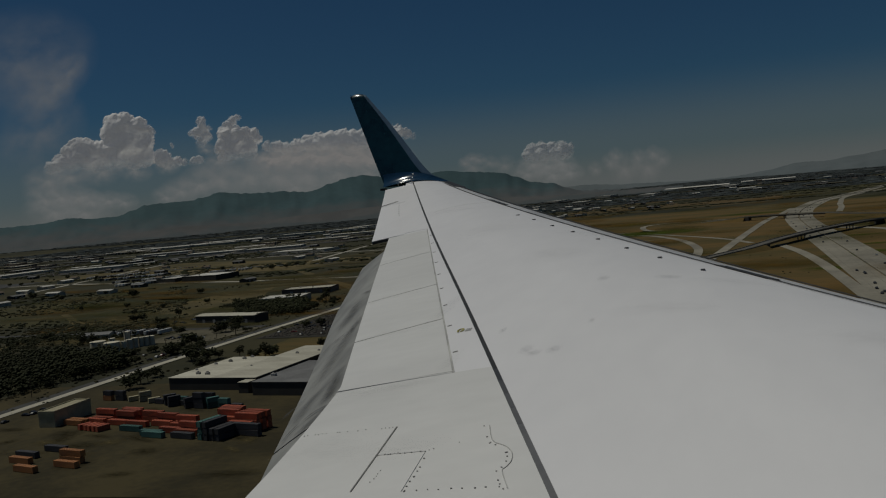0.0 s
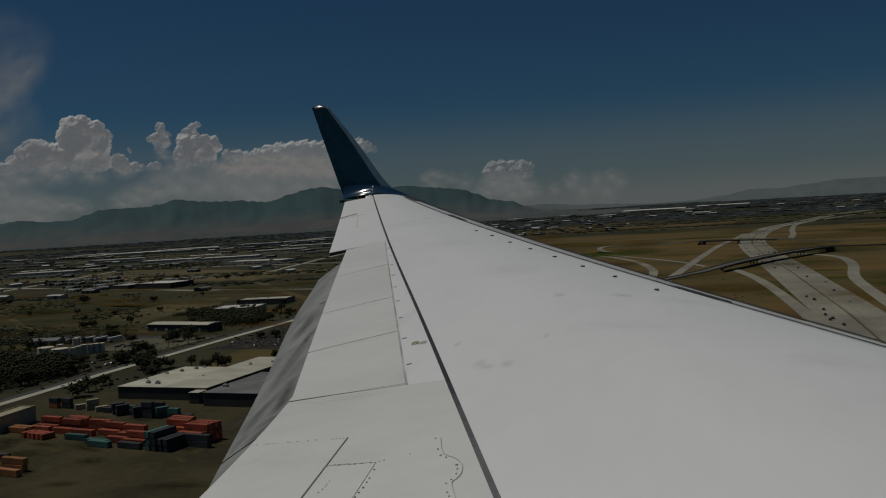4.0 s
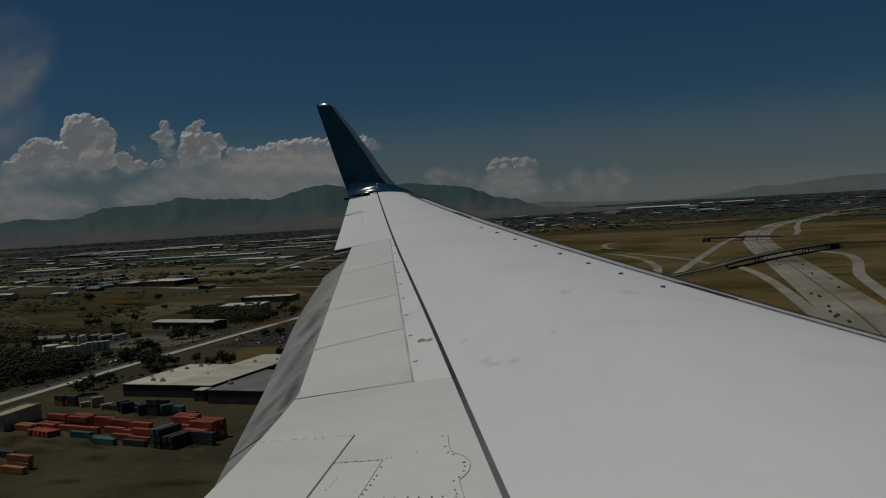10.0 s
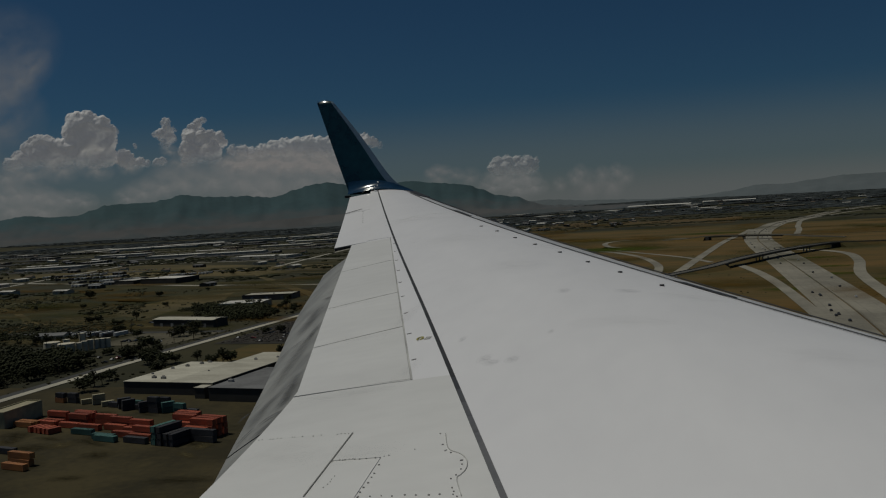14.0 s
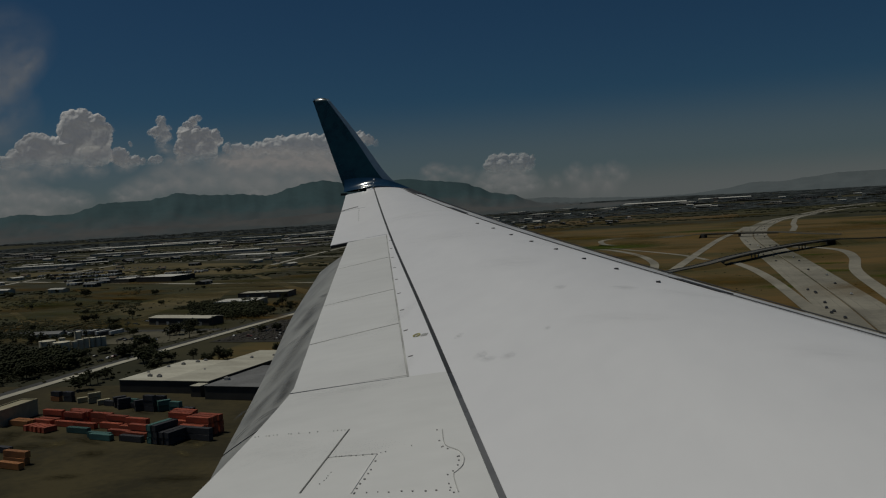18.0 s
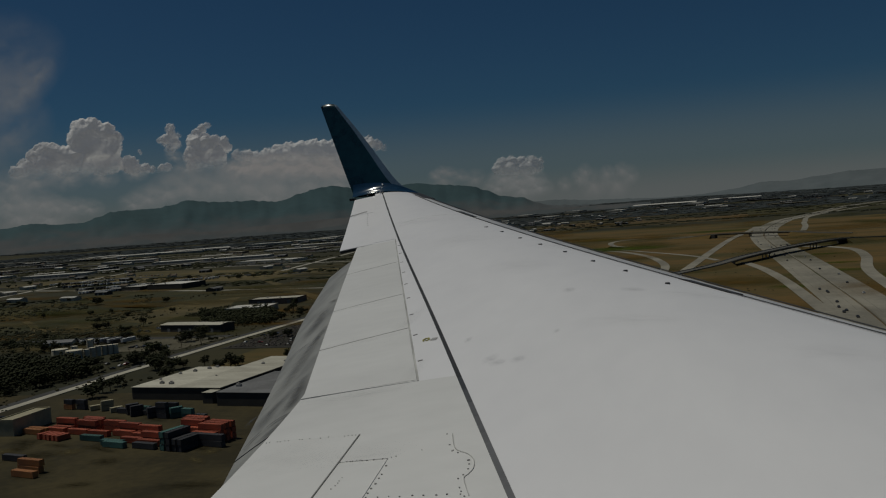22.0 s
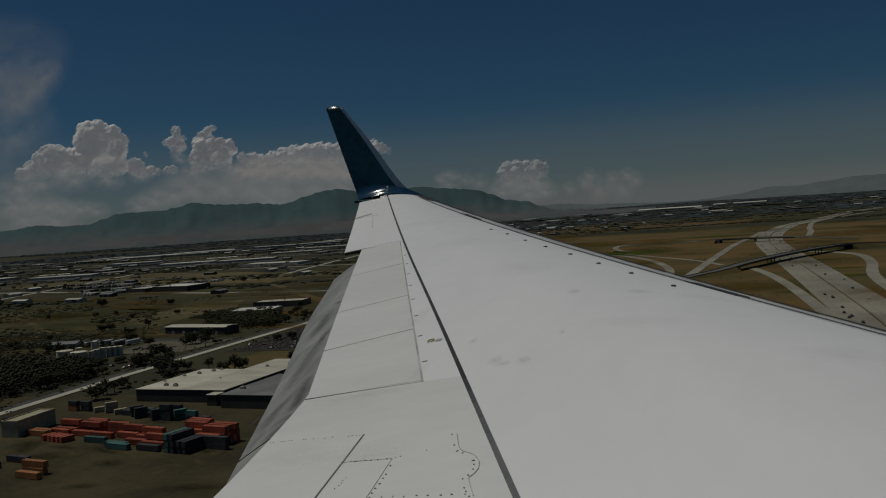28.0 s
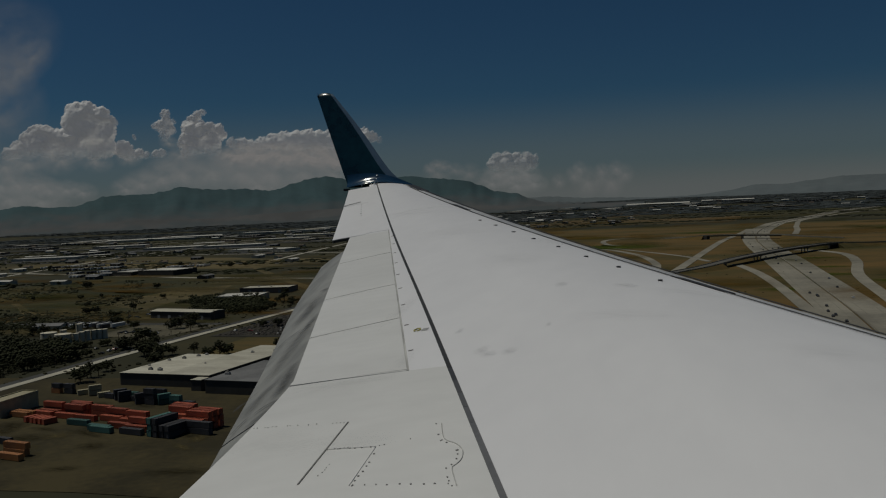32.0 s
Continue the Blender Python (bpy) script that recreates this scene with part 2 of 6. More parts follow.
LANE = mat("pale_lane", (0.36, 0.34, 0.28), (0.27, 0.25, 0.21), 0.03, 0.4, rough=0.85, coords="World")


# ---- builders ----
def mesh_of(name, verts, faces, material, smooth=False):
    me = bpy.data.meshes.new(name)
    me.from_pydata([tuple(v) for v in verts], [], faces)
    me.materials.append(material)
    if smooth:
        me.polygons.foreach_set("use_smooth", [True] * len(me.polygons))
    me.update()
    return me


def put(name, me, parent=None, label="", m=None):
    """Links a mesh as one object, as a part where a parent is given."""
    ob = new(name, me)
    if parent:
        ob.parent = parent
    if m is not None:
        ob.matrix_basis = m
    if label:
        ob["label"] = label
    return ob


BOX_F = [(0, 3, 2, 1), (4, 5, 6, 7), (0, 1, 5, 4), (1, 2, 6, 5), (2, 3, 7, 6), (3, 0, 4, 7)]


def box_vf(x0, x1, y0, y1, z0, z1, verts, faces):
    k = len(verts)
    verts += [(x0, y0, z0), (x1, y0, z0), (x1, y1, z0), (x0, y1, z0), (x0, y0, z1), (x1, y0, z1), (x1, y1, z1), (x0, y1, z1)]
    faces += [tuple(i + k for i in f) for f in BOX_F]


def boxes(name, spans, material):
    v, f = [], []
    for s in spans:
        box_vf(*s, v, f)
    return mesh_of(name, v, f, material)


def bevel_box(name, x0, x1, y0, y1, z0, z1, r, material):
    bm = bmesh.new()
    bmesh.ops.create_cube(bm, size=1)
    for v in bm.verts:
        v.co = Vector(((x0 + x1) / 2 + v.co.x * (x1 - x0), (y0 + y1) / 2 + v.co.y * (y1 - y0), (z0 + z1) / 2 + v.co.z * (z1 - z0)))
    bmesh.ops.bevel(bm, geom=bm.edges[:], offset=r, segments=1, affect="EDGES")
    me = bpy.data.meshes.new(name)
    bm.to_mesh(me)
    bm.free()
    me.materials.append(material)
    return me


def tube(name, r, z0, z1, material, n=16, cx=0, cy=0, cap=0.0):
    v = [(cx + r * math.cos(6.28319 * i / n), cy + r * math.sin(6.28319 * i / n), z) for z in (z0, z1) for i in range(n)]
    f = [(i, (i + 1) % n, n + (i + 1) % n, n + i) for i in range(n)]
    v.append((cx, cy, z1 + cap))
    f += [(n + i, n + (i + 1) % n, 2 * n) for i in range(n)]
    f.append(tuple(range(n - 1, -1, -1)))
    return mesh_of(name, v, f, material)


def empty(name, label, category, group="", m=None):
    ob = new(name)
    ob.empty_display_size = 0.1
    if m is not None:
        ob.matrix_basis = m
    return tagged(ob, label, category, group)


def ico(sub):
    bm = bmesh.new()
    bmesh.ops.create_icosphere(bm, subdivisions=sub, radius=1)
    vs = [v.co.copy() for v in bm.verts]
    fs = [tuple(v.index for v in p.verts) for p in bm.faces]
    bm.free()
    return vs, fs




# ---- the wing ----
BALL = ico(3)
EYE = 60.0  # height of the cabin window over the ground


def z_lead(y):
    return 0.0018663 * y * y + 0.06049 * y - 1.2091 + EYE


def x_lead(y):
    return 3.8204 - 0.5206 * y


def chord(y):
    return 5.6 - 3.85 * (y - 2) / 15


def z_top(x, y):
    """The wing's upper surface."""
    s = max(0.0, (x_lead(y) - x) / chord(y))
    if s < 0.35:
        h = 0.045 * (1 - (1 - s / 0.35) ** 2)
    else:
        h = 0.045 - 0.085 * ((min(s, 1.3) - 0.35) / 0.65) ** 1.4
    return z_lead(y) + chord(y) * h


def x_slat(y):
    return 0.00308 * y * y - 0.5839 * y + 3.8348


def x_seal(y):
    return 0.00009 * y * y - 0.36158 * y + 0.41663 + 0.016 * math.exp(-((y - 5.5) / 2.8) ** 2)


def x_hinge(y):
    return 0.00009 * y * y - 0.33634 * y + 0.10419


def x_trail(y):
    """The rear edge of the fixed skin and the spoilers."""
    if y < 4.22:
        return -0.03639 * y * y + 0.15037 * y - 1.89777
    return 0.00219 * y * y - 0.34425 * y - 0.49877


def x_aileron(y):
    return -0.33381 * y - 0.6065


def sheet(name, y0, y1, fore, aft, material, lift=0.0, thick=0.02, rows=14, cols=8, drop=None, bevel=0.001, skew=(0, 0)):
    """A closed skin that follows the wing's top between two lines along the span."""
    v, f = [], []
    for i in range(rows + 1):
        y = y0 + (y1 - y0) * i / rows
        y_row, sk = y, skew[0] + (skew[1] - skew[0]) * i / rows
        for j in range(cols + 1):
            u = j / cols
            y = y_row + sk * (0.5 - u)
            a, b = fore(y), aft(y)
            x = a + (b - a) * u
            z = z_top(x, y) + lift - (drop(u, y) if drop else 0)
            edge = bevel if i in (0, rows) or j in (0, cols) else 0
            v.append((x, y, z - edge))
    n = len(v)
    v += [(x, y, z - thick) for x, y, z in v]
    w = cols + 1
    for i in range(rows):
        for j in range(cols):
            k = i * w + j
            f.append((k, k + 1, k + w + 1, k + w))
            f.append((n + k, n + k + w, n + k + w + 1, n + k + 1))
    rim = [j for j in range(w)] + [i * w + cols for i in range(1, rows + 1)] + [rows * w + j for j in range(cols - 1, -1, -1)] + [i * w for i in range(rows - 1, 0, -1)]
    e = len(v)
    v += [v[p] for p in rim] + [v[n + p] for p in rim]
    m = len(rim)
    for p in range(m):
        q = (p + 1) % m
        f.append((e + q, e + p, e + m + p, e + m + q))
    me = mesh_of(name, v, f, material, True)
    me.polygons.foreach_set("use_smooth", [i < 2 * rows * cols for i in range(len(me.polygons))])
    return me


def ribbon(name, points, width, material, lift=0.003, fade=None):
    """A thin line laid on the wing along points (x, y)."""
    v, f = [], []
    for i, (x, y) in enumerate(points):
        p, q = points[max(0, i - 1)], points[min(len(points) - 1, i + 1)]
        d = Vector((q[0] - p[0], q[1] - p[1])).normalized()
        wd = width * (fade(i / (len(points) - 1)) if fade else 1)
        for s in (-0.5, 0.5):
            a, b = x - d.y * wd * s, y + d.x * wd * s
            for z in (lift, lift - 0.004):
                v.append((a, b, z_top(a, b) + z))
    for i in range(len(points) - 1):
        k = 4 * i
        f += [(k, k + 2, k + 6, k + 4), (k + 1, k + 5, k + 7, k + 3), (k, k + 4, k + 5, k + 1), (k + 2, k + 3, k + 7, k + 6)]
    return mesh_of(name, v, f, material)


def straight(a, b, n=8):
    return [(a[0] + (b[0] - a[0]) * i / n, a[1] + (b[1] - a[1]) * i / n) for i in range(n + 1)]


def along(line, y0, y1, n=30):
    return [(line(y0 + (y1 - y0) * i / n), y0 + (y1 - y0) * i / n) for i in range(n + 1)]


wing = empty("aircraft_wing", "white painted airliner wing with grey flaps and a dark navy winglet", "wing", m=pose(0, 0, 0))
put("wing_skin", sheet("wing_skin", 0.12, 16.93, x_slat, x_seal, WING_WHITE, rows=60, cols=26, thick=0.05), wing, "smooth white upper skin, faintly stained")
put("rear_skin", sheet("rear_skin", 0.12, 4.13, lambda y: x_seal(y) - 0.024, x_trail, PANEL_WHITE, rows=20, cols=12, thick=0.05), wing)
put("rear_skin", sheet("rear_skin", 4.13, 10.1, lambda y: x_seal(y) - 0.024, lambda y: x_hinge(y) + 0.012, WING_WHITE, rows=24, cols=4, thick=0.05), wing)
put("rear_skin", sheet("rear_skin", 10.1, 16.93, lambda y: x_seal(y) - 0.024, lambda y: min(x_seal(y) - 0.1, x_aileron(y) + 0.42), WING_WHITE, rows=24, cols=6, thick=0.05), wing)
put("seal_strip", sheet("seal_strip", 4.1, 16.2, lambda y: x_seal(y) + 0.002, lambda y: x_seal(y) - 0.026, SEAL, rows=60, cols=1, lift=-0.002, thick=0.02), wing, "dark rubber seal strip")
# inner seal in short lengths, paler grey towards the root
for k, (a, b) in enumerate(((3.9, 4.098), (3.7, 3.898), (3.5, 3.698), (3.3, 3.498), (0.12, 3.298))):
    tone = 0.06 + 0.026 * k
    put("seal_strip", sheet("seal_strip", a, b, lambda y: x_seal(y) + 0.002, lambda y: x_seal(y) - 0.026, mat("grey_seal", (tone, tone, tone * 1.03), None, 3.0, rough=0.45), rows=10, cols=1, lift=-0.002, thick=0.02), wing, "grey inner seal strip")
# spoilers, the three inner panels and the outermost
for a, b, rise, skew in ((4.135, 5.254, 0.004, (0, 0.2)), (5.262, 6.474, 0.002, (0.2, 0.2)), (6.482, 8.204, 0.0, (0.2, 0.2)), (8.212, 9.985, 0.0, (0.2, 0))):
    sp = sheet("spoiler", a, b, x_hinge, x_trail, PANEL_WHITE, rows=14, cols=8, thick=0.03, skew=skew, drop=lambda u, y, a=a, b=b, r=rise: -r * u * (1 - (y - a) / (b - a)))
    put("spoiler", sp, wing)
put("hinge_gap", sheet("hinge_gap", 4.15, 10.1, lambda y: x_hinge(y) + 0.0115, lambda y: x_hinge(y) + 0.0005, HINGE, rows=30, cols=1, lift=-0.003, thick=0.02), wing)
put("aileron", sheet("aileron", 10.02, 13.7, lambda y: x_aileron(y) + 0.42, x_aileron, WING_WHITE, rows=14, cols=6, thick=0.03), wing)
put("aileron", sheet("aileron", 13.72, 16.42, lambda y: x_aileron(y) + 0.42, x_aileron, WING_WHITE, rows=12, cols=6, thick=0.03), wing)
put("end_rib", sheet("end_rib", 9.96, 10.13, lambda y: x_hinge(y) + 0.02, lambda y: x_trail(y) + 0.10, WING_WHITE, rows=2, cols=5, lift=-0.004, thick=0.02), wing)
put("notch_fairing", sheet("notch_fairing", 9.985, 10.03, lambda y: x_trail(y) + 0.06, lambda y: x_aileron(y) + 0.005, SEAL, rows=2, cols=5, lift=-0.004, thick=0.03), wing)
# flaps, let out behind and below the spoilers
for a, b in ((0.3, 4.1), (4.13, 9.75)):
    fl = sheet("flap", a, b, lambda y: x_trail(y) + 0.12, lambda y: -1.035 - 0.303 * y + 0.01 * max(0, 4.2 - y) - 0.06 * math.exp(-((y - 7.6) / 1.6) ** 2), FLAP_GREY, rows=30, cols=10, lift=-0.05, thick=0.06,
               drop=lambda u, y: 0.20 * u ** 1.3)
    put("flap", fl, wing, "grey drooped trailing flap, streaked with dirt")


# the nose of the wing: bare slats in spans with a gap between
def nose(y0, y1):
    v, f, rows, cols = [], [], 16, 9
    for i in range(rows + 1):
        y = y0 + (y1 - y0) * i / rows
        a = x_slat(y) + 0.012
        b = x_lead(y)
        if a > b - 0.06:
            a = b - 0.06
        zt, r = z_top(a, y), 0.05 + 0.02 * chord(y) / 5
        for j in range(cols + 1):
            t = j / cols
            if t < 0.5:
                x = a + (b - a) * t * 2
                z = z_top(x, y) - 0.002
            else:
                g = (t - 0.5) * 2 * math.pi * 0.75
                x = b + 0.02 * math.sin(g)
                z = z_lead(y) - r * (1 - math.cos(g))
            v.append((x, y, z))
    w = cols + 1
    for i in range(rows):
        for j in range(cols):
            k = i * w + j
            f.append((k, k + w, k + w + 1, k + 1))
    return mesh_of("slat", v, f, SLAT_METAL, True)


for a, b in ((0.12, 4.6), (4.61, 7.3), (7.31, 11.0), (11.01, 15.6), (15.61, 16.93)):
    put("slat", nose(a, b), wing, "bare metal leading edge slat")
put("slat_gap", ribbon("slat_gap", along(x_slat, 0.22, 16.2, 40), 0.020, SEAL, lift=0.008), wing)
# outer edge line: the lip's shade laid on as a dark ribbon
put("slat_gap", ribbon("slat_gap", [(x_lead(y) + 0.004, y) for y in [0.3 + 0.4 * i for i in range(41)]], 0.014, SEAL, lift=0.008), wing)
for y0, y1 in ((12.3, 13.1), (6.35, 6.95)):
    put("slat_joint", sheet("slat_joint", y0, y1, lambda y: x_slat(y) + 0.10, lambda y: x_slat(y) + 0.005, SEAL, rows=8, cols=1, lift=0.006, thick=0.006), wing, "dark gap where two slats meet")
put("tip_fairing", sheet("tip_fairing", 15.7, 16.9, lambda y: x_lead(y) + 0.05, lambda y: x_slat(y) + 0.06, SEAL, rows=8, cols=2, lift=0.010, thick=0.02), wing, "dark fairing at the wing tip")
put("skin_joint", ribbon("skin_joint", straight((-3.64, 11.62), (-3.05, 12.55), 10), 0.014, SEAM, lift=0.001), wing)
# wider dark ribbon for the same shade along the outer edge
put("slat_rim", ribbon("slat_rim", [(x_lead(y) - 0.01, y) for y in [6.6 + 0.4 * i for i in range(26)]], 0.036, SEAL, lift=0.010, fade=lambda u: 0.3 + 1.0 * u), wing)


def flap_lift(x, y):
    """How far the drooped flap lies below the line of the wing's top."""
    a, b = x_trail(y) + 0.12, -1.035 - 0.303 * y + 0.01 * max(0, 4.2 - y) - 0.06 * math.exp(-((y - 7.6) / 1.6) ** 2)
    return -0.044 - 0.20 * min(1, max(0, (a - x) / (a - b))) ** 1.3


def grime_shade_mat():
    """Dark dirt and painted edge shade that thin out by the mesh's own value, broken up by fine noise."""
    m = bpy.data.materials.new("flap_grime_shade")
    m.use_nodes = True
    n, l = m.node_tree.nodes, m.node_tree.links
    b = n["Principled BSDF"]
    b.inputs["Base Color"].default_value, b.inputs["Roughness"].default_value = (0.035, 0.035, 0.037, 1), 0.75
    at, ns, mr, mu = n.new("ShaderNodeAttribute"), n.new("ShaderNodeTexNoise"), n.new("ShaderNodeMapRange"), n.new("ShaderNodeMath")
    at.attribute_name = "grime_shade"
    ns.inputs["Scale"].default_value, ns.inputs["Detail"].default_value = 14, 5
    l.new(n.new("ShaderNodeTexCoord").outputs["Object"], ns.inputs["Vector"])
    mr.inputs[1].default_value, mr.inputs[2].default_value, mr.inputs[3].default_value = 0.3, 0.65, 0.35
    l.new(ns.outputs["Fac"], mr.inputs[0])
    mu.operation = "MULTIPLY"
    l.new(at.outputs["Fac"], mu.inputs[0])
    l.new(mr.outputs[0], mu.inputs[1])
    l.new(mu.outputs[0], b.inputs["Alpha"])
    return m


def flap_smear(points, width, most):
    """A dark smear on the flap, strongest along its middle line."""
    q = smooth_curve(points, 8)
    v, f, g = [], [], []
    for i, (x, y) in enumerate(q):
        d = (Vector(q[min(i + 1, len(q) - 1)]) - Vector(q[max(i - 1, 0)])).normalized()
        u = i / (len(q) - 1)
        for k in range(7):
            c = k / 3 - 1
            a, b = x - d.y * width * c, y + d.x * width * c
            v.append((a, b, z_top(a, b) + flap_lift(a, b) + 0.004))
            g.append(most * (1 - abs(c)) ** 0.8 * min(1, 4 * u, 3 * (1 - u)))
    for i in range(len(q) - 1):
        f += [(7 * i + k, 7 * i + k + 1, 7 * i + k + 8, 7 * i + k + 7) for k in range(6)]
    me = mesh_of("flap_streak", v, f, GRIME_SHADE, True)
    me.attributes.new("grime_shade", "FLOAT", "POINT").data.foreach_set("value", g)
    put("flap_streak", me, wing, "dark streak of dirt and edge shadow on the flap")


def smooth_curve(pts, n=5):
    out, q = [], [Vector(p) for p in pts]
    for i in range(len(q) - 1):
        a, b, c, d = q[max(0, i - 1)], q[i], q[i + 1], q[min(len(q) - 1, i + 2)]
        for k in range(n):
            t = k / n
            out.append(tuple(0.5 * ((2 * b) + (c - a) * t + (2 * a - 5 * b + 4 * c - d) * t * t + (3 * b - a - 3 * c + d) * t ** 3)))
    return out + [tuple(q[-1])]


GRIME_SHADE = grime_shade_mat()
# streaks of dirt; those along the wing edge stand in for its shadow
for points, width, most in (([(-2.274, 4.19), (-2.269, 4.285), (-2.226, 4.34)], 0.016, 0.75), ([(-2.215, 4.334), (-2.133, 4.345), (-2.02, 4.29)], 0.022, 0.75), ([(-2.491, 4.64), (-2.50, 4.80), (-2.423, 4.876)], 0.016, 0.8),
                            ([(-2.827, 5.94), (-2.80, 6.08), (-2.66, 6.10)], 0.03, 0.45), ([(-3.10, 7.50), (-3.0, 7.40), (-2.88, 7.25)], 0.03, 0.5), ([(-2.60, 5.90), (-2.63, 6.10), (-2.66, 6.4)], 0.05, 0.6),
                            ([(-2.10, 4.40), (-2.18, 4.70), (-2.27, 5.05)], 0.05, 0.6), ([(-2.29, 4.40), (-2.34, 4.68), (-2.25, 4.85)], 0.05, 0.35), ([(-2.43, 4.974), (-2.548, 5.577), (-2.671, 6.123)], 0.09, 0.35),
                            ([(-2.15, 4.10), (-2.05, 4.25), (-1.96, 4.24)], 0.05, 0.7), ([(-2.85, 6.4), (-2.95, 6.9), (-3.05, 7.3)], 0.08, 0.4), ([(-2.0, 3.9), (-1.9, 3.6), (-1.8, 3.3)], 0.06, 0.4)):
    flap_smear(points, width, most)

# ---- the cabin wall round the window ----
body = empty("aircraft_fuselage", "white painted airliner cabin section with a row of small windows", "fuselage")
BODY_R, BODY_Y, BODY_Z = 1.95, -1.83, EYE - 0.35
CABIN = mat("cabin_paint", (0.74, 0.74, 0.73), (0.66, 0.66, 0.65), 0.6, 6, rough=0.4)
PANE = mat("window_pane", (0.02, 0.025, 0.03), None, 2.0, rough=0.08)


def skin_point(x, a, r=BODY_R):
    return (x, BODY_Y + r * math.cos(a), BODY_Z + r * math.sin(a))


A0 = math.asin(0.35 / BODY_R)  # the windows' height on the round wall
v, f = [], []
xs = sorted([-9.5 + i for i in range(20)] + [c + s for c in [-9.0 + 0.75 * k for k in range(25)] for s in (-0.14, 0.14)])
angles = sorted([math.radians(d) for d in range(0, 360, 10)] + [A0 - 0.10, A0 + 0.10])
for x in xs:
    for a in angles:
        v.append(skin_point(x, a))
m = len(angles)
for i in range(len(xs) - 1):
    mid_x = (xs[i] + xs[i + 1]) / 2
    for j in range(m):
        k = (j + 1) % m
        mid_a = (angles[j] + (angles[k] if k else angles[0] + 6.28319)) / 2
        if abs(mid_a - A0) < 0.10 and abs((mid_x + 9.0) / 0.75 - round((mid_x + 9.0) / 0.75)) < 0.19:
            continue
        f.append((i * m + j, (i + 1) * m + j, (i + 1) * m + k, i * m + k))
put("skin", mesh_of("skin", v, f, CABIN, True), body)
for k in range(25):
    c = -9.0 + 0.75 * k
    ring, fr = [], []
    for i in range(20):
        t = 6.28319 * i / 20
        for q, r in ((1.0, BODY_R + 0.006), (1.0, BODY_R - 0.05), (1.22, BODY_R + 0.006)):
            ring.append(skin_point(c + 0.135 * q * math.copysign(abs(math.cos(t)) ** 0.6, math.cos(t)), A0 + 0.098 * q * math.copysign(abs(math.sin(t)) ** 0.6, math.sin(t)), r))
    for i in range(20):
        p, q = 3 * i, 3 * ((i + 1) % 20)
        fr += [(p, q, q + 2, p + 2), (p, p + 1, q + 1, q)]
    put("window_frame", mesh_of("window_frame", ring, fr, SLAT_METAL), body)
    if abs(c) > 0.3:
        ring = [skin_point(c + sx * 0.14, A0 + sa * 0.1, BODY_R - 0.03) for sx, sa in ((-1, -1), (1, -1), (1, 1), (-1, 1))]
        put("window_pane", mesh_of("window_pane", ring, [(0, 1, 2, 3)], PANE), body)
for x in (xs[0], xs[-1]):
    put("bulkhead", mesh_of("bulkhead", [skin_point(x, math.radians(d)) for d in range(0, 360, 10)], [tuple(range(36))], CABIN), body)

# fittings and marks on the skin
for x, y in ((-2.294, 10.604), (-2.006, 10.098), (-1.686, 9.436), (-1.387, 8.865), (-1.072, 8.275), (-0.758, 7.623), (-0.459, 7.049), (-0.138, 6.422)):
    put("skin_fitting", mesh_of("skin_fitting", *(lambda v, f: (box_vf(x - 0.015, x + 0.015, y - 0.036, y + 0.036, z_top(x, y) - 0.01, z_top(x, y) + 0.007, v, f), (v, f))[1])([], []), SEAL), wing)
# tie-down ring with its small placard
ring = []
for i in range(13):
    a = math.pi * (0.1 + 1.8 * i / 12)
    ring.append((-1.465 + 0.017 * math.sin(a), 4.951 - 0.03 * math.cos(a)))
put("tie_down_ring", ribbon("tie_down_ring", ring, 0.008, YELLOW, lift=0.006), wing, "small yellow half-ring marking")
for k in range(3):
    put("placard_bar", ribbon("placard_bar", straight((-1.43 + 0.012 * k, 4.975), (-1.427 + 0.012 * k, 4.915), 2), 0.006, MARK), wing)
# gaps between the spoilers
for y in (4.15, 5.258, 6.478, 8.208):
    put("spoiler_gap", ribbon("spoiler_gap", straight((x_hinge(y + (0.1 if y > 4.2 else 0)), y + (0.1 if y > 4.2 else 0)), (x_trail(y - (0.1 if y > 4.2 else 0)) + 0.01, y - (0.1 if y > 4.2 else 0)), 10), 0.003 if y < 4.2 else 0.006, FAINT, lift=0.001,
                              fade=lambda u, w=y: 0.35 + (1.0 * u if w < 4.2 else 0.3 * u)), wing)
# hinge brackets beside the spoilers
for i in range(9):
    y = 4.5 + 0.62 * i
    put("hinge_bracket", ribbon("hinge_bracket", straight((x_hinge(y) + 0.022, y), (x_hinge(y) + 0.045, y + 0.012), 2), 0.010, GROOVE), wing)
# aileron end gap and hinge line with rivets
put("aileron_gap", ribbon("aileron_gap", straight((-4.97, 13.93), (x_aileron(13.75), 13.75), 4), 0.035, GROOVE, lift=0.010), wing)
# access panels near the root
put("panel_joint", ribbon("panel_joint", straight((-1.336, 3.456), (-1.297, 2.848), 10), 0.0055, GROOVE), wing)
put("panel_joint", ribbon("panel_joint", straight((-1.108, 3.132), (-1.088, 2.791), 10), 0.002, SEAM), wing)
put("panel_joint", ribbon("panel_joint", straight((-1.321, 3.162), (-1.11, 3.133), 6), 0.002, SEAM), wing)

curve = [(-0.902, 3.312), (-0.868, 3.194), (-0.838, 3.127), (-0.786, 3.075), (-0.75, 3.011), (-0.735, 2.936), (-0.742, 2.887), (-0.75, 2.859), (-0.726, 2.784), (-0.699, 2.71)]
put("panel_joint", ribbon("panel_joint", smooth_curve(curve), 0.0025, FAINT), wing)
RIVET = tube("rivet", 0.0048, -0.004, 0.0012, mat("dull_rivet", (0.27, 0.27, 0.265), (0.18, 0.18, 0.18), 3.0, rough=0.8), 8)


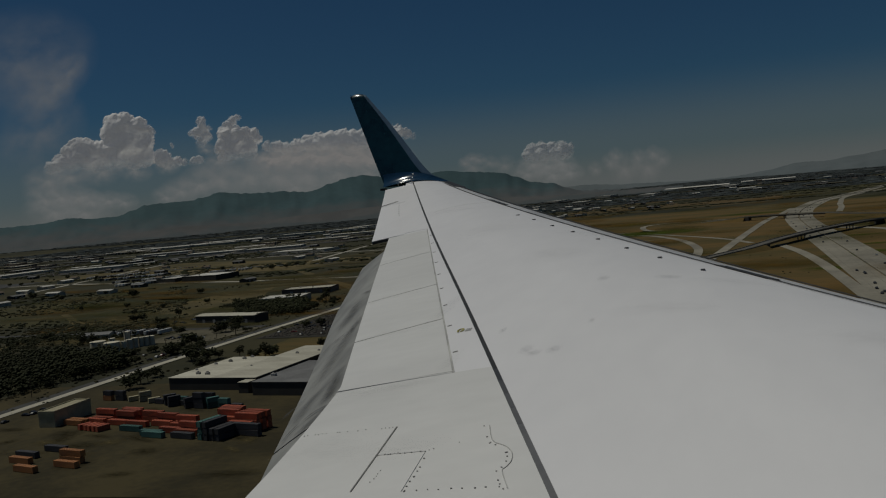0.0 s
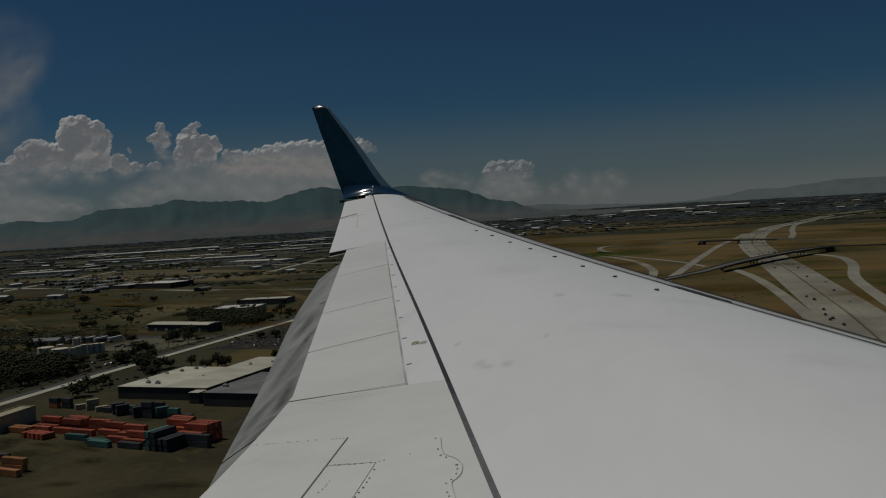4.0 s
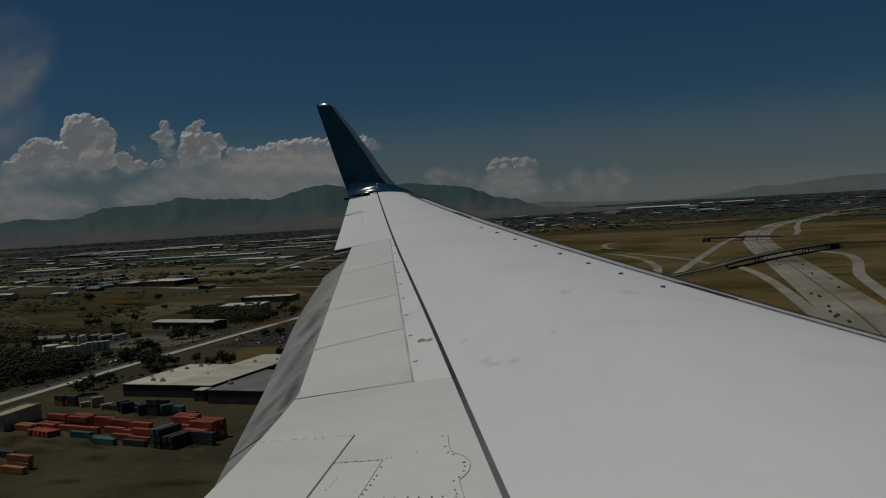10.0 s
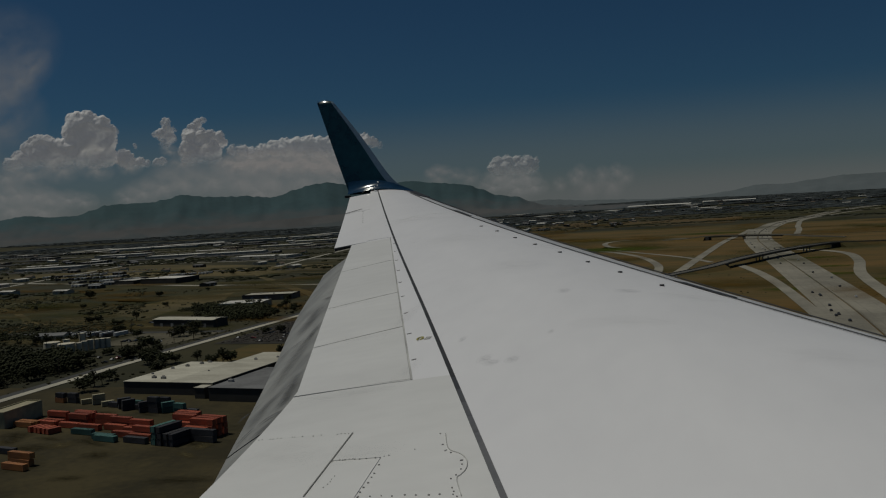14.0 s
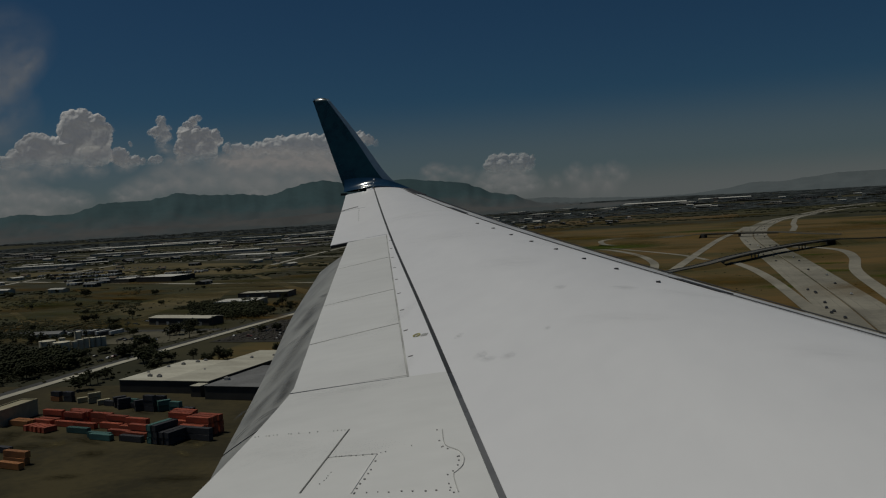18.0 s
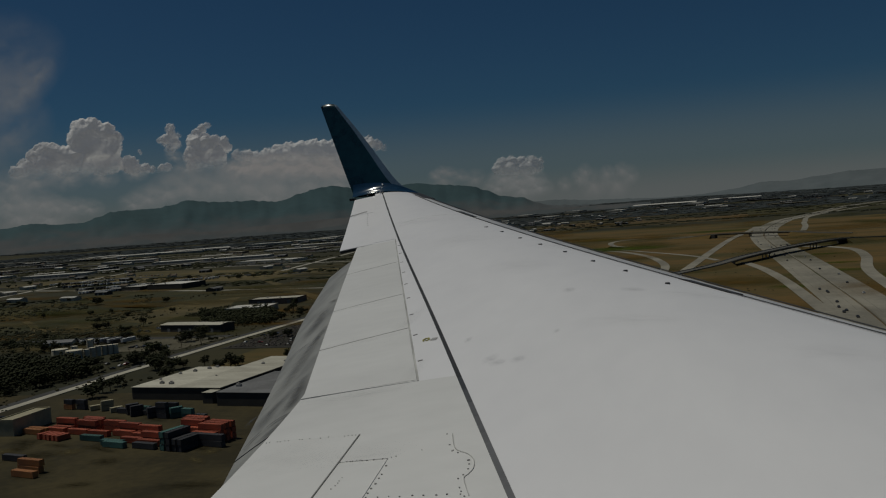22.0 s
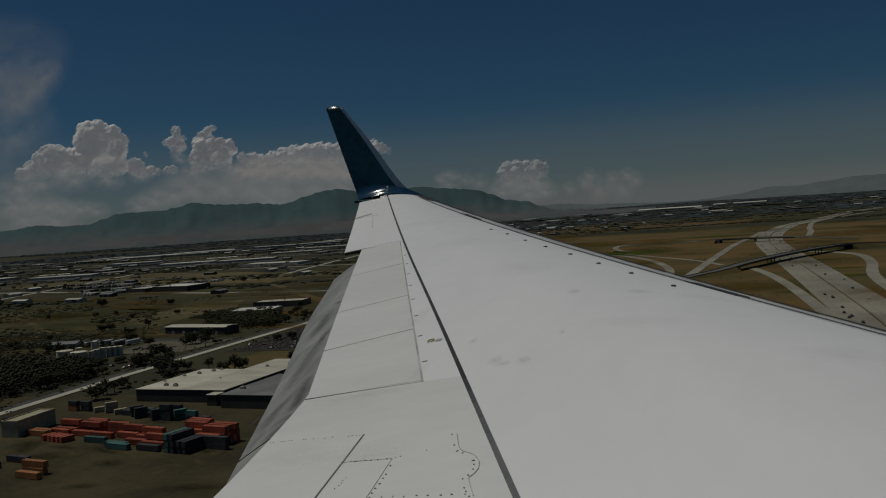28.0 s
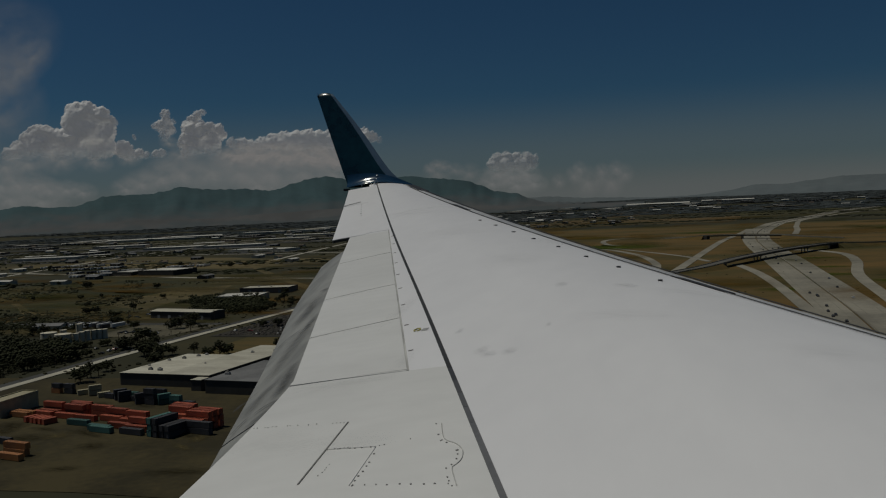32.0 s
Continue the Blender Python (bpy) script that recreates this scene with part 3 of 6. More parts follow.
def rivets(a, b, n, jitter=0.004, gaps=0.12, size=1.0):
    for i in range(n):
        if random.random() < gaps:
            continue
        x = a[0] + (b[0] - a[0]) * i / max(1, n - 1) + random.uniform(-jitter, jitter)
        y = a[1] + (b[1] - a[1]) * i / max(1, n - 1) + random.uniform(-jitter, jitter)
        s = size * random.uniform(0.6, 1.1)
        put("rivet", RIVET, wing, m=Matrix.LocRotScale((x, y, z_top(x, y) + 0.002), None, (s, s, 1)))


rivets((-1.802, 3.536), (-1.334, 3.451), 26, gaps=0.5, size=0.5)
rivets((-1.312, 3.159), (-1.11, 3.133), 15, gaps=0.15, size=0.8)
rivets((-1.096, 3.14), (-0.926, 3.202), 9, gaps=0.3, size=0.45)
rivets((-1.089, 3.063), (-1.076, 2.788), 8, gaps=0.05, size=0.95)
rivets((-1.239, 3.002), (-1.25, 2.862), 7, gaps=0.2, size=0.5)
rivets((-1.073, 2.791), (-0.732, 2.73), 9, gaps=0.1, size=0.7)
for a, b in zip(curve, curve[1:]):
    rivets((a[0] - 0.018, a[1]), (b[0] - 0.018, b[1]), 3, gaps=0.35, size=0.7)
rivets((-4.84, 13.60), (-4.31, 12.07), 7, gaps=0, size=2.2)

# grey smudges on the paint
SMUDGES = [(-0.959, 4.333, 0.045, 0.1), (-0.905, 4.249, 0.05, 0.07), (-0.808, 4.264, 0.045, 0.08), (-0.682, 4.745, 0.02, 0.06), (-1.179, 4.798, 0.025, 0.08), (-0.755, 5.928, 0.05, 0.12), (-0.345, 5.962, 0.1, 0.12)]
FAINT_SMUDGES = ((0.05, 5.9, 0.3, 0.2), (-1.1, 8.8, 0.5, 0.5), (-3.0, 13.2, 0.5, 0.7), (-2.3, 9.2, 0.5, 0.6), (-0.3, 4.9, 0.35, 0.2), (0.6, 4.2, 0.3, 0.25), (-1.3, 7.2, 0.3, 0.5), (-3.4, 11.5, 0.5, 0.5),
                 (-1.7, 4.05, 0.3, 0.10), (-1.5, 4.04, 0.25, 0.08), (-2.0, 5.2, 0.25, 0.1), (-2.4, 6.4, 0.3, 0.1), (-1.75, 5.6, 0.07, 0.6), (-1.35, 4.3, 0.06, 0.25), (-1.25, 3.2, 0.25, 0.12), (-1.6, 3.3, 0.3, 0.2))
for x, y, sx, sy in (*SMUDGES, *FAINT_SMUDGES):
    tone = SMUDGE if (x, y, sx, sy) in SMUDGES else FAINT_SMUDGE
    v = []
    for i in range(9):
        for j in range(9):
            a, b = (i / 4 - 1), (j / 4 - 1)
            v.append((a, b, z_top(x + a * sx, y + b * sy) + 0.003 - z_top(x, y)))
    q = [(i * 9 + j, i * 9 + 9 + j, i * 9 + 10 + j, i * 9 + j + 1) for i in range(8) for j in range(8)]
    put("paint_smudge", mesh_of("paint_smudge", v, q, tone), wing, m=Matrix.LocRotScale((x, y, z_top(x, y)), None, (sx, sy, 1)))


# the winglet
def winglet_le(h):
    return -5.375 - 1.37 * h + 0.22 * math.exp(-h / 0.05) + 0.14 * math.exp(-h / 0.16) + 0.05 + 0.078 * math.sin(math.pi * min(1, max(0, h)))


def winglet_te(h):
    return -6.30 - 0.74 * h


def loft(name, fa, fb, material, h0=0.0, h1=1.0, rows=30):
    """A thin upright aerofoil between two fractions of its chord."""
    v, f, cols = [], [], 10
    for i in range(rows + 1):
        h = h0 + (h1 - h0) * i / rows
        a, b = winglet_le(h), winglet_te(h)
        y, z = 17.0 + 0.42 * h ** 1.15, EYE + 0.36 + 1.92 * h
        for side in (-1, 1):
            for j in range(cols + 1):
                s = fa + (fb - fa) * j / cols
                th = 0.11 * (a - b) * (math.sqrt(max(s, 0.0)) * (1 - s)) * 1.1
                v.append((a + (b - a) * s, y + side * th * 0.5, z + (0.03 * math.sin(math.pi * s) if i == rows else 0)))
    w = 2 * (cols + 1)
    for i in range(rows):
        for sd in (0, 1):
            for j in range(cols):
                k = i * w + sd * (cols + 1) + j
                q = (k, k + 1, k + w + 1, k + w)
                f.append(q if sd == 0 else q[::-1])
    k = rows * w
    for j in range(cols):
        f.append((k + j, k + j + 1, k + cols + 1 + j + 1, k + cols + 1 + j))
    return mesh_of(name, v, f, material, True)


fin = put("winglet", loft("winglet", 0.155, 1.0, NAVY), wing, "tall dark navy glossy winglet")
put("leading_edge", loft("leading_edge", 0.0, 0.155, EDGE_SKY), fin, "rounded leading edge, lighter blue from painted sky reflection")
v, f = [], []
for i in range(17):
    u = i / 16
    for j in range(9):
        g = 0.32 + (math.pi / 2 - 0.32) * j / 8
        x = winglet_te(0) + (winglet_le(0.0) - winglet_te(0)) * u
        zb = z_top(x, 16.9)
        v.append((x - 0.02 * j / 8, 16.80 + 0.20 * math.sin(g) - 0.09 * (1 - (2 * u - 1) ** 2) * math.cos(g), zb + 0.26 * (1 - math.cos(g)) * (1 - 0.92 * u ** 1.6)))
for i in range(16):
    for j in range(8):
        k = i * 9 + j
        f.append((k, k + 9, k + 10, k + 1))
put("winglet_root", mesh_of("winglet_root", v, f, NAVY_ROOT, True), fin, "glossy curved foot of the winglet")
put("tip_light", tube("tip_light", 0.02, EYE + 2.27, EYE + 2.30, BRIGHT, 12, -7.02, 17.42, 0.02), fin, "polished cap catching the sun")
# white balls added in place of sun glints at the winglet's foot
for x, y, z, r in ((-5.69, 16.975, z_top(-5.69, 16.9) + 0.150, 0.020), (-5.69, 16.935, z_top(-5.69, 16.9) + 0.075, 0.023), (-5.68, 16.86, z_top(-5.68, 16.9) + 0.010, 0.028), (-5.62, 16.58, z_top(-5.62, 16.58), 0.030),
                   (-5.97, 16.84, z_top(-5.97, 16.84), 0.014)):
    put("bright_stud", mesh_of("bright_stud", [Vector((x, y, z)) + u * r for u in BALL[0]], BALL[1], GLINT_WHITE, True), fin, "white bead standing in for a sun glint")
put("tail_light", boxes("tail_light", [(-6.36, -6.27, 16.86, 17.0, EYE + 0.30, EYE + 0.345)], SEAL), wing)


# ---- land ----
LAND = -30.0  # height of the valley floor; the window is ninety metres above it
def gz(x, y):
    """Height of the valley floor, which climbs to a low bench far off."""
    r = math.hypot(x, y)
    t = min(1.0, max(0.0, (r - 2400) / 2300))
    return LAND + 60 * t * t * (3 - 2 * t)


def plan(x, y):
    """Plan units to metres: one and a half metres each near by, less beyond the near valley."""
    r = math.hypot(x, y)
    k = 1.5 if r < 1600 else (2400 + (r - 1600) * 0.66) / r
    return x * k, y * k


v, f = [(0, 0, LAND)], []
radii = [60, 120, 200, 300, 420, 560, 720, 900, 1100, 1350, 1600, 1900, 2200, 2400, 2600, 2800, 3000, 3200, 3400, 3600, 3800, 4000, 4200, 4400, 4600, 4800, 4980]
N = 120
for r in radii:
    for i in range(N):
        a = 6.283185 * i / N
        v.append((r * math.cos(a), r * math.sin(a), gz(r, 0)))
f += [(0, 1 + i, 1 + (i + 1) % N) for i in range(N)]
for k in range(len(radii) - 1):
    for i in range(N):
        a, b = 1 + k * N + i, 1 + k * N + (i + 1) % N
        f.append((a, a + N, b + N, b))
tagged(put("ground", mesh_of("ground", v, f, GROUND, True)), "dry olive and brown valley floor reaching the hills", "ground", kind="structure")


def patch(name, pts, material, label, category, z=0.15, n=6):
    """A flat piece of land between four corners, laid on the valley floor."""
    a, b, c, d = (Vector(plan(*p)) for p in pts)
    vs, fs = [], []
    for i in range(n + 1):
        for j in range(n + 1):
            p = a.lerp(b, i / n).lerp(d.lerp(c, i / n), j / n)
            edge = i in (0, n) or j in (0, n)
            p = p + (Vector((noise.noise((p.x * 0.013, p.y * 0.013, z)), noise.noise((p.x * 0.013, p.y * 0.013, 7 + z)))) * 0.03 * (b - a).length if edge else Vector((0, 0)))
            vs.append((p.x, p.y, gz(p.x, p.y) + z))
    for i in range(n):
        for j in range(n):
            k = i * (n + 1) + j
            fs.append((k, k + n + 1, k + n + 2, k + 1))
    me = mesh_of(name, vs, fs, material)
    if me.polygons[0].normal.z < 0:
        me.flip_normals()
    return tagged(put(name, me), label, category, kind="structure")


def strip(name, pts, width, material, label, category, z=0.3, kind="structure", parent=None):
    """A road along points (x, y) or (x, y, height)."""
    vs, fs = [], []
    pts = [(*plan(*p[:2]), *p[2:]) for p in pts]
    width *= 1.3 if width > 1 else 1
    for i, p in enumerate(pts):
        p0, p1 = Vector(pts[max(0, i - 1)][:2]), Vector(pts[min(len(pts) - 1, i + 1)][:2])
        d = (p1 - p0).normalized()
        h = gz(*p[:2]) + (p[2] if len(p) > 2 else 0) + z
        for s in (-0.5, 0.5):
            vs.append((p[0] - d.y * width * s, p[1] + d.x * width * s, h))
            vs.append((p[0] - d.y * width * s, p[1] + d.x * width * s, h - (0.25 if len(p) < 3 else 1.2)))
    for i in range(len(pts) - 1):
        k = 4 * i
        fs += [(k, k + 2, k + 6, k + 4)[::-1], (k + 1, k + 5, k + 7, k + 3)[::-1], (k, k + 4, k + 5, k + 1)[::-1], (k + 2, k + 3, k + 7, k + 6)[::-1]]
    me = mesh_of(name, vs, fs, material)
    if parent:
        return put(name, me, parent)
    return tagged(put(name, me), label, category, kind=kind)


def smooth_line(pts, n=8):
    """Catmull-Rom through a few points."""
    out = []
    q = [Vector(p) for p in pts]
    for i in range(len(q) - 1):
        a, b, c, d = q[max(0, i - 1)], q[i], q[i + 1], q[min(len(q) - 1, i + 2)]
        for k in range(n):
            t = k / n
            out.append(tuple(0.5 * ((2 * b) + (c - a) * t + (2 * a - 5 * b + 4 * c - d) * t * t + (3 * b - a - 3 * c + d) * t ** 3)))
    out.append(tuple(q[-1]))
    return out


# mountains on the far side of the valley
RIDGE = ((75, 1.3), (60, 1.5), (50, 1.0), (43, 0.66), (40.8, 0.68), (39.1, 0.86), (37.9, 0.74), (36.4, 0.74), (35.6, 1.01), (34.8, 1.27), (33.8, 1.29), (32.2, 1.27), (31.5, 1.42), (30.5, 1.65), (29.2, 1.46), (28.2, 1.42),
         (26.5, 1.34), (25.2, 1.22), (24.6, 1.30), (23.7, 1.61), (22.7, 1.84), (21.6, 1.93), (20.9, 1.79), (19.6, 1.45), (18.1, 1.52), (17.0, 1.70), (16.1, 1.72), (15.3, 1.56), (14.2, 1.45), (12.8, 1.24),
         (12.1, 0.94), (11.1, 0.55), (10.0, 0.38), (9.0, -0.01), (8.0, -0.3), (3, -0.5))
FAR_RIDGE = ((20, 0.0), (11, 0.02), (8, 0.05), (5, -0.15), (1, -0.3), (-1.0, -0.27), (-2.9, -0.08), (-4.5, 0.20), (-6.1, 0.17), (-7.6, 0.31), (-9.2, 0.46), (-11.1, 0.47), (-16, 0.6), (-40, 0.6), (-80, 0.6))


def along_ridge(table, az):
    for (a, h), (b, k) in zip(table, table[1:]):
        if b <= az <= a:
            t = (a - az) / (a - b)
            t = t * t * (3 - 2 * t)
            return h + (k - h) * t
    return table[-1][1]


def mountains(name, table, r0, r1, az0, az1, material, label, rough):
    vs, fs, rows = [], [], 16
    cols = int((az0 - az1) / 0.15)
    for i in range(cols + 1):
        az = az0 + (az1 - az0) * i / cols
        top = EYE + r1 * math.tan(radians(along_ridge(table, az)))
        crest = rough * (noise.noise((az * 1.1, 3, 1)) * 0.3 + noise.noise((az * 3.1, 5, 2)) * 0.3 + noise.noise((az * 8.3, 1, 6)) * 0.15)
        for j in range(rows + 1):
            t = j / rows
            r = r0 + (r1 - r0) * t + 0.1 * (r1 - r0) * noise.noise((az * 0.8, t * 2.5, 4)) * math.sin(math.pi * t)
            base = gz(r, 0) - 14
            h = base + max(0, top - base) * (0.25 * t + 0.75 * t ** 1.8) + crest * t ** 5
            h += rough * 0.3 * noise.noise((az * 1.7 + t * 1.5, t * 3, 9)) * math.sin(math.pi * t)
            vs.append((-r * math.sin(radians(az)), r * math.cos(radians(az)), h))
    for i in range(cols):
        for j in range(rows):
            k = i * (rows + 1) + j
            fs.append((k, k + 1, k + rows + 2, k + rows + 1)[::-1])
    return tagged(put(name, mesh_of(name, vs, fs, material, True)), label, "mountains", kind="structure")


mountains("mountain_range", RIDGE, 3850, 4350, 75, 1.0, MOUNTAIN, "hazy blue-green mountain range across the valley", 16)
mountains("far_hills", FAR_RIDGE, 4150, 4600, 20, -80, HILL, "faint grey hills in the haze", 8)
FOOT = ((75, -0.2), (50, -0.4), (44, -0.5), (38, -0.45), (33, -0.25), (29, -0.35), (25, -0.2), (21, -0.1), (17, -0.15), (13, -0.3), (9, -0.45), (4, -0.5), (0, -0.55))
mountains("foothills", FOOT, 3600, 3840, 75, 2.0, FOOTHILL, "hazy grey-brown foothills below the range", 5)


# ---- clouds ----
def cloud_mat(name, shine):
    """White vapour, as thick as the mesh says, with a glow added for light scattered inside it."""
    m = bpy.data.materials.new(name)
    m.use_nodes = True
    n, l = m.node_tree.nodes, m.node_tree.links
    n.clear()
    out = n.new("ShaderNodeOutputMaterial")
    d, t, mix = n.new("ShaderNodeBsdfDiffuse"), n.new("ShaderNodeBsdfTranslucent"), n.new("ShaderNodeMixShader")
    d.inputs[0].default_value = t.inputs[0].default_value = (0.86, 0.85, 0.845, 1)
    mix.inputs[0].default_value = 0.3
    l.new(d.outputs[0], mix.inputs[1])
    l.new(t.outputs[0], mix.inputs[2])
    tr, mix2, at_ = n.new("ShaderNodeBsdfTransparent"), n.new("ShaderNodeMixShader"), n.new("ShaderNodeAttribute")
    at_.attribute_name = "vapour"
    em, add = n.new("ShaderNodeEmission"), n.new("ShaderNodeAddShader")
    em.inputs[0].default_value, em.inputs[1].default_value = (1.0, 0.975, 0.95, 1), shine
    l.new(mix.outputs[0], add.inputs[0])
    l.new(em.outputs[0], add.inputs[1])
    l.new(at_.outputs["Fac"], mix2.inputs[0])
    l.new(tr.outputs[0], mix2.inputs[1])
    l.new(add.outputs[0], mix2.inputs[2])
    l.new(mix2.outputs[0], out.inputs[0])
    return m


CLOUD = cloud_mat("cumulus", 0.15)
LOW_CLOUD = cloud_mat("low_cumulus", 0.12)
# thin cloud wisps emit an even glow in place of sunlight on them
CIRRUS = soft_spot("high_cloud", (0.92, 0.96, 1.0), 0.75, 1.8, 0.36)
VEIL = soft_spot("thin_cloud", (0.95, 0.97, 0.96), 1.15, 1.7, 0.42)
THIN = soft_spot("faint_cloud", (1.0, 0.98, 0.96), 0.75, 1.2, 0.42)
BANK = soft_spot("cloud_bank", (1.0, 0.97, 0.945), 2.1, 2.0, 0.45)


def cloud(lumps, material, label, base, thick=1.0, name="cloud", dist=4830, step=3.0, soft=28.0, warp=1.0, relief=0.85):
    """A billowing body of vapour swelling out of main lumps, given as bearing, elevation and radius, over a level base; it thins out towards its edges."""
    top = empty(name, label, "cloud", "clouds over the mountains")
    mid = sum(q[0] for q in lumps) / len(lumps)
    discs = [(dist * math.tan(radians(mid - az)), EYE + dist * math.tan(radians(el)), r * 1.12) for az, el, r in lumps]
    x0, x1 = min(a - r for a, b, r in discs) - 24, max(a + r for a, b, r in discs) + 24
    z0, z1 = min(b - r for a, b, r in discs) - 24, max(b + r for a, b, r in discs) + 24
    nx, nz = int((x1 - x0) / step) + 1, int((z1 - z0) / step) + 1
    centre = Vector((-dist * math.sin(radians(mid)), dist * math.cos(radians(mid)), 0))
    side, out = Vector((math.cos(radians(mid)), math.sin(radians(mid)), 0)), centre.normalized()
    deep, dens = [], []
    for j in range(nz):
        for i in range(nx):
            x, z = x0 + i * step, z0 + j * step
            a = noise.noise((x * 0.025, z * 0.025, mid)), noise.noise((x * 0.025, z * 0.025, mid + 40))
            b = noise.noise((x * 0.07, z * 0.07, mid)), noise.noise((x * 0.07, z * 0.07, mid + 40))
            c = noise.noise((x * 0.17, z * 0.17, mid)), noise.noise((x * 0.17, z * 0.17, mid + 40))
            u, w = x + warp * (9 * a[0] + 7 * b[0] + 2.2 * c[0]), z + warp * (9 * a[1] + 7 * b[1] + 2.2 * c[1])
            h = 0.0
            for p, q, r in discs:
                e = 1 - ((u - p) ** 2 + (w - q) ** 2) / (r * r)
                if e > 0:
                    h += (r * math.sqrt(e)) ** 5
            h = h ** 0.2
            # rounded heads with creases between
            bump = (1 - 2 * abs(noise.noise((x * 0.016, z * 0.018, mid + 5)))) * 14 + (1 - 2 * abs(noise.noise((x * 0.036, z * 0.036, mid + 7)))) * 3.4 + (1 - 2 * abs(noise.noise((x * 0.075, z * 0.075, mid + 9)))) * 0.7 + noise.noise((x * 0.19, z * 0.19, mid)) * 0.3
            full = min(1.0, h / 40)
            deep.append((h * 0.6 + bump * full * relief) * 0.85)
            k = min(1.0, max(0.0, (z - base[0] + 26 * noise.noise((x * 0.018, z * 0.01, mid + 3)) + 10 * b[0]) / (base[1] - base[0])))
            e = min(1.0, max(0.0, h / (soft * (1 + 0.5 * a[0]))))
            dens.append(thick * e * e * (3 - 2 * e) * k * k * (3 - 2 * k))
    vs, fs, ds = [], [], []
    for face in (-1, 1):
        for j in range(nz):
            for i in range(nx):
                p = j * nx + i
                vs.append(centre + side * (x0 + i * step) + out * face * deep[p] + Vector((0, 0, z0 + j * step)))
                ds.append(dens[p] if face < 0 else 0.5 * dens[p])
    for s_ in (0, 1):
        for j in range(nz - 1):
            for i in range(nx - 1):
                p = j * nx + i
                if max(dens[p], dens[p + 1], dens[p + nx], dens[p + nx + 1]) > 0.004:
                    k = s_ * nx * nz + p
                    fs.append((k, k + 1, k + nx + 1, k + nx) if s_ == 0 else (k, k + nx, k + nx + 1, k + 1))
    me = mesh_of("cloud_body", vs, fs, material, True)
    me.attributes.new("vapour", "FLOAT", "POINT").data.foreach_set("value", ds)
    put("cloud_body", me, top)
    return top


def veil(lumps, label, dist=4720, wide=1.9, high=1.3, vapour=VEIL):
    """A bank of thin vapour, whose wisps fade out at their edges."""
    top = empty("cloud_veil", label, "cloud", "clouds over the mountains")
    for az, el, r in lumps:
        d = dist + random.uniform(-15, 15)
        c = Vector((-d * math.sin(radians(az)), d * math.cos(radians(az)), EYE + d * math.tan(radians(el))))
        ob = put("wisp", mesh_of("wisp", [(-1, -1, 0), (1, -1, 0), (1, 1, 0), (-1, 1, 0)], [(0, 1, 2, 3)], vapour), top)
        ob.matrix_basis = (Matrix.Translation(c) @ Matrix.Rotation(radians(az), 4, "Z") @ Matrix.Rotation(radians(90), 4, "X") @ Matrix.Rotation(random.uniform(-0.3, 0.3), 4, "Z")
                           @ Matrix.Diagonal((r * wide, r * high, 1, 1)))
    return top


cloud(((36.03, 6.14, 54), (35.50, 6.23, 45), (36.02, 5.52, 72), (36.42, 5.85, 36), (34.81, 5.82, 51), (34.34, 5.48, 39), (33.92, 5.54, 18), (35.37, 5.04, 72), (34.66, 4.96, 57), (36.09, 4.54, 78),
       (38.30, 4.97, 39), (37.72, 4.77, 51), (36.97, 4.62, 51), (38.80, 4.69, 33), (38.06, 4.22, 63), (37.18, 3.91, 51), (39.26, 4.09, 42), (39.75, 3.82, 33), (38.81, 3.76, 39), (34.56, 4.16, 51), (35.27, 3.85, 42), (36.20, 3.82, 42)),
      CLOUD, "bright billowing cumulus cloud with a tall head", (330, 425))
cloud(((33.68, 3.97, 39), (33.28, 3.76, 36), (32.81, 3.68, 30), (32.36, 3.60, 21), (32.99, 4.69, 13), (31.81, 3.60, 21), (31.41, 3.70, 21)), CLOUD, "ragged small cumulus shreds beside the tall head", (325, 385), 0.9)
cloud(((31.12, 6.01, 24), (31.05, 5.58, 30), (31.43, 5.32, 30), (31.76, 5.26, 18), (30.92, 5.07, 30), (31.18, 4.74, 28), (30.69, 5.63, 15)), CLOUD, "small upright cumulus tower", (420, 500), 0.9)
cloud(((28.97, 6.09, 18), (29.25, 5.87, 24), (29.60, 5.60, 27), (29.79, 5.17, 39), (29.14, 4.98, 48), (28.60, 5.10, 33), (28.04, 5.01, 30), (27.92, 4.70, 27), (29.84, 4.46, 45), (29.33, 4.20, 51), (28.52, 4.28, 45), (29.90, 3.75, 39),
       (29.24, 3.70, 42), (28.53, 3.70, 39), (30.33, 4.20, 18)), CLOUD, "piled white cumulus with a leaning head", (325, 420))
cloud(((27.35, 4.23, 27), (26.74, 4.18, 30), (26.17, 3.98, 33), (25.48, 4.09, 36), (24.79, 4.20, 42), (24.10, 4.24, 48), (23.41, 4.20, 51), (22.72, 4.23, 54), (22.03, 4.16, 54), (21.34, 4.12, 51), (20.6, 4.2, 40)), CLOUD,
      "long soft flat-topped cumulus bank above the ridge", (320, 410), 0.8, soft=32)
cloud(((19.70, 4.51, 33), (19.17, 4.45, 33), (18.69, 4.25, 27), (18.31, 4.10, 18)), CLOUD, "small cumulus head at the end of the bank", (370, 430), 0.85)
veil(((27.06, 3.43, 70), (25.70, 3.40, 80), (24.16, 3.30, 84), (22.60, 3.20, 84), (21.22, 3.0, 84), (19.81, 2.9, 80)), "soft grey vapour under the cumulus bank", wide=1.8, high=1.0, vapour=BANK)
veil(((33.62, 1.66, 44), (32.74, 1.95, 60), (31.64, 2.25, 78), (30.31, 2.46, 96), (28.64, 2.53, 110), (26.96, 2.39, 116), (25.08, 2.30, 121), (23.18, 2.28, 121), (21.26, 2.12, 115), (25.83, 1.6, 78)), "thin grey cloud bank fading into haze")
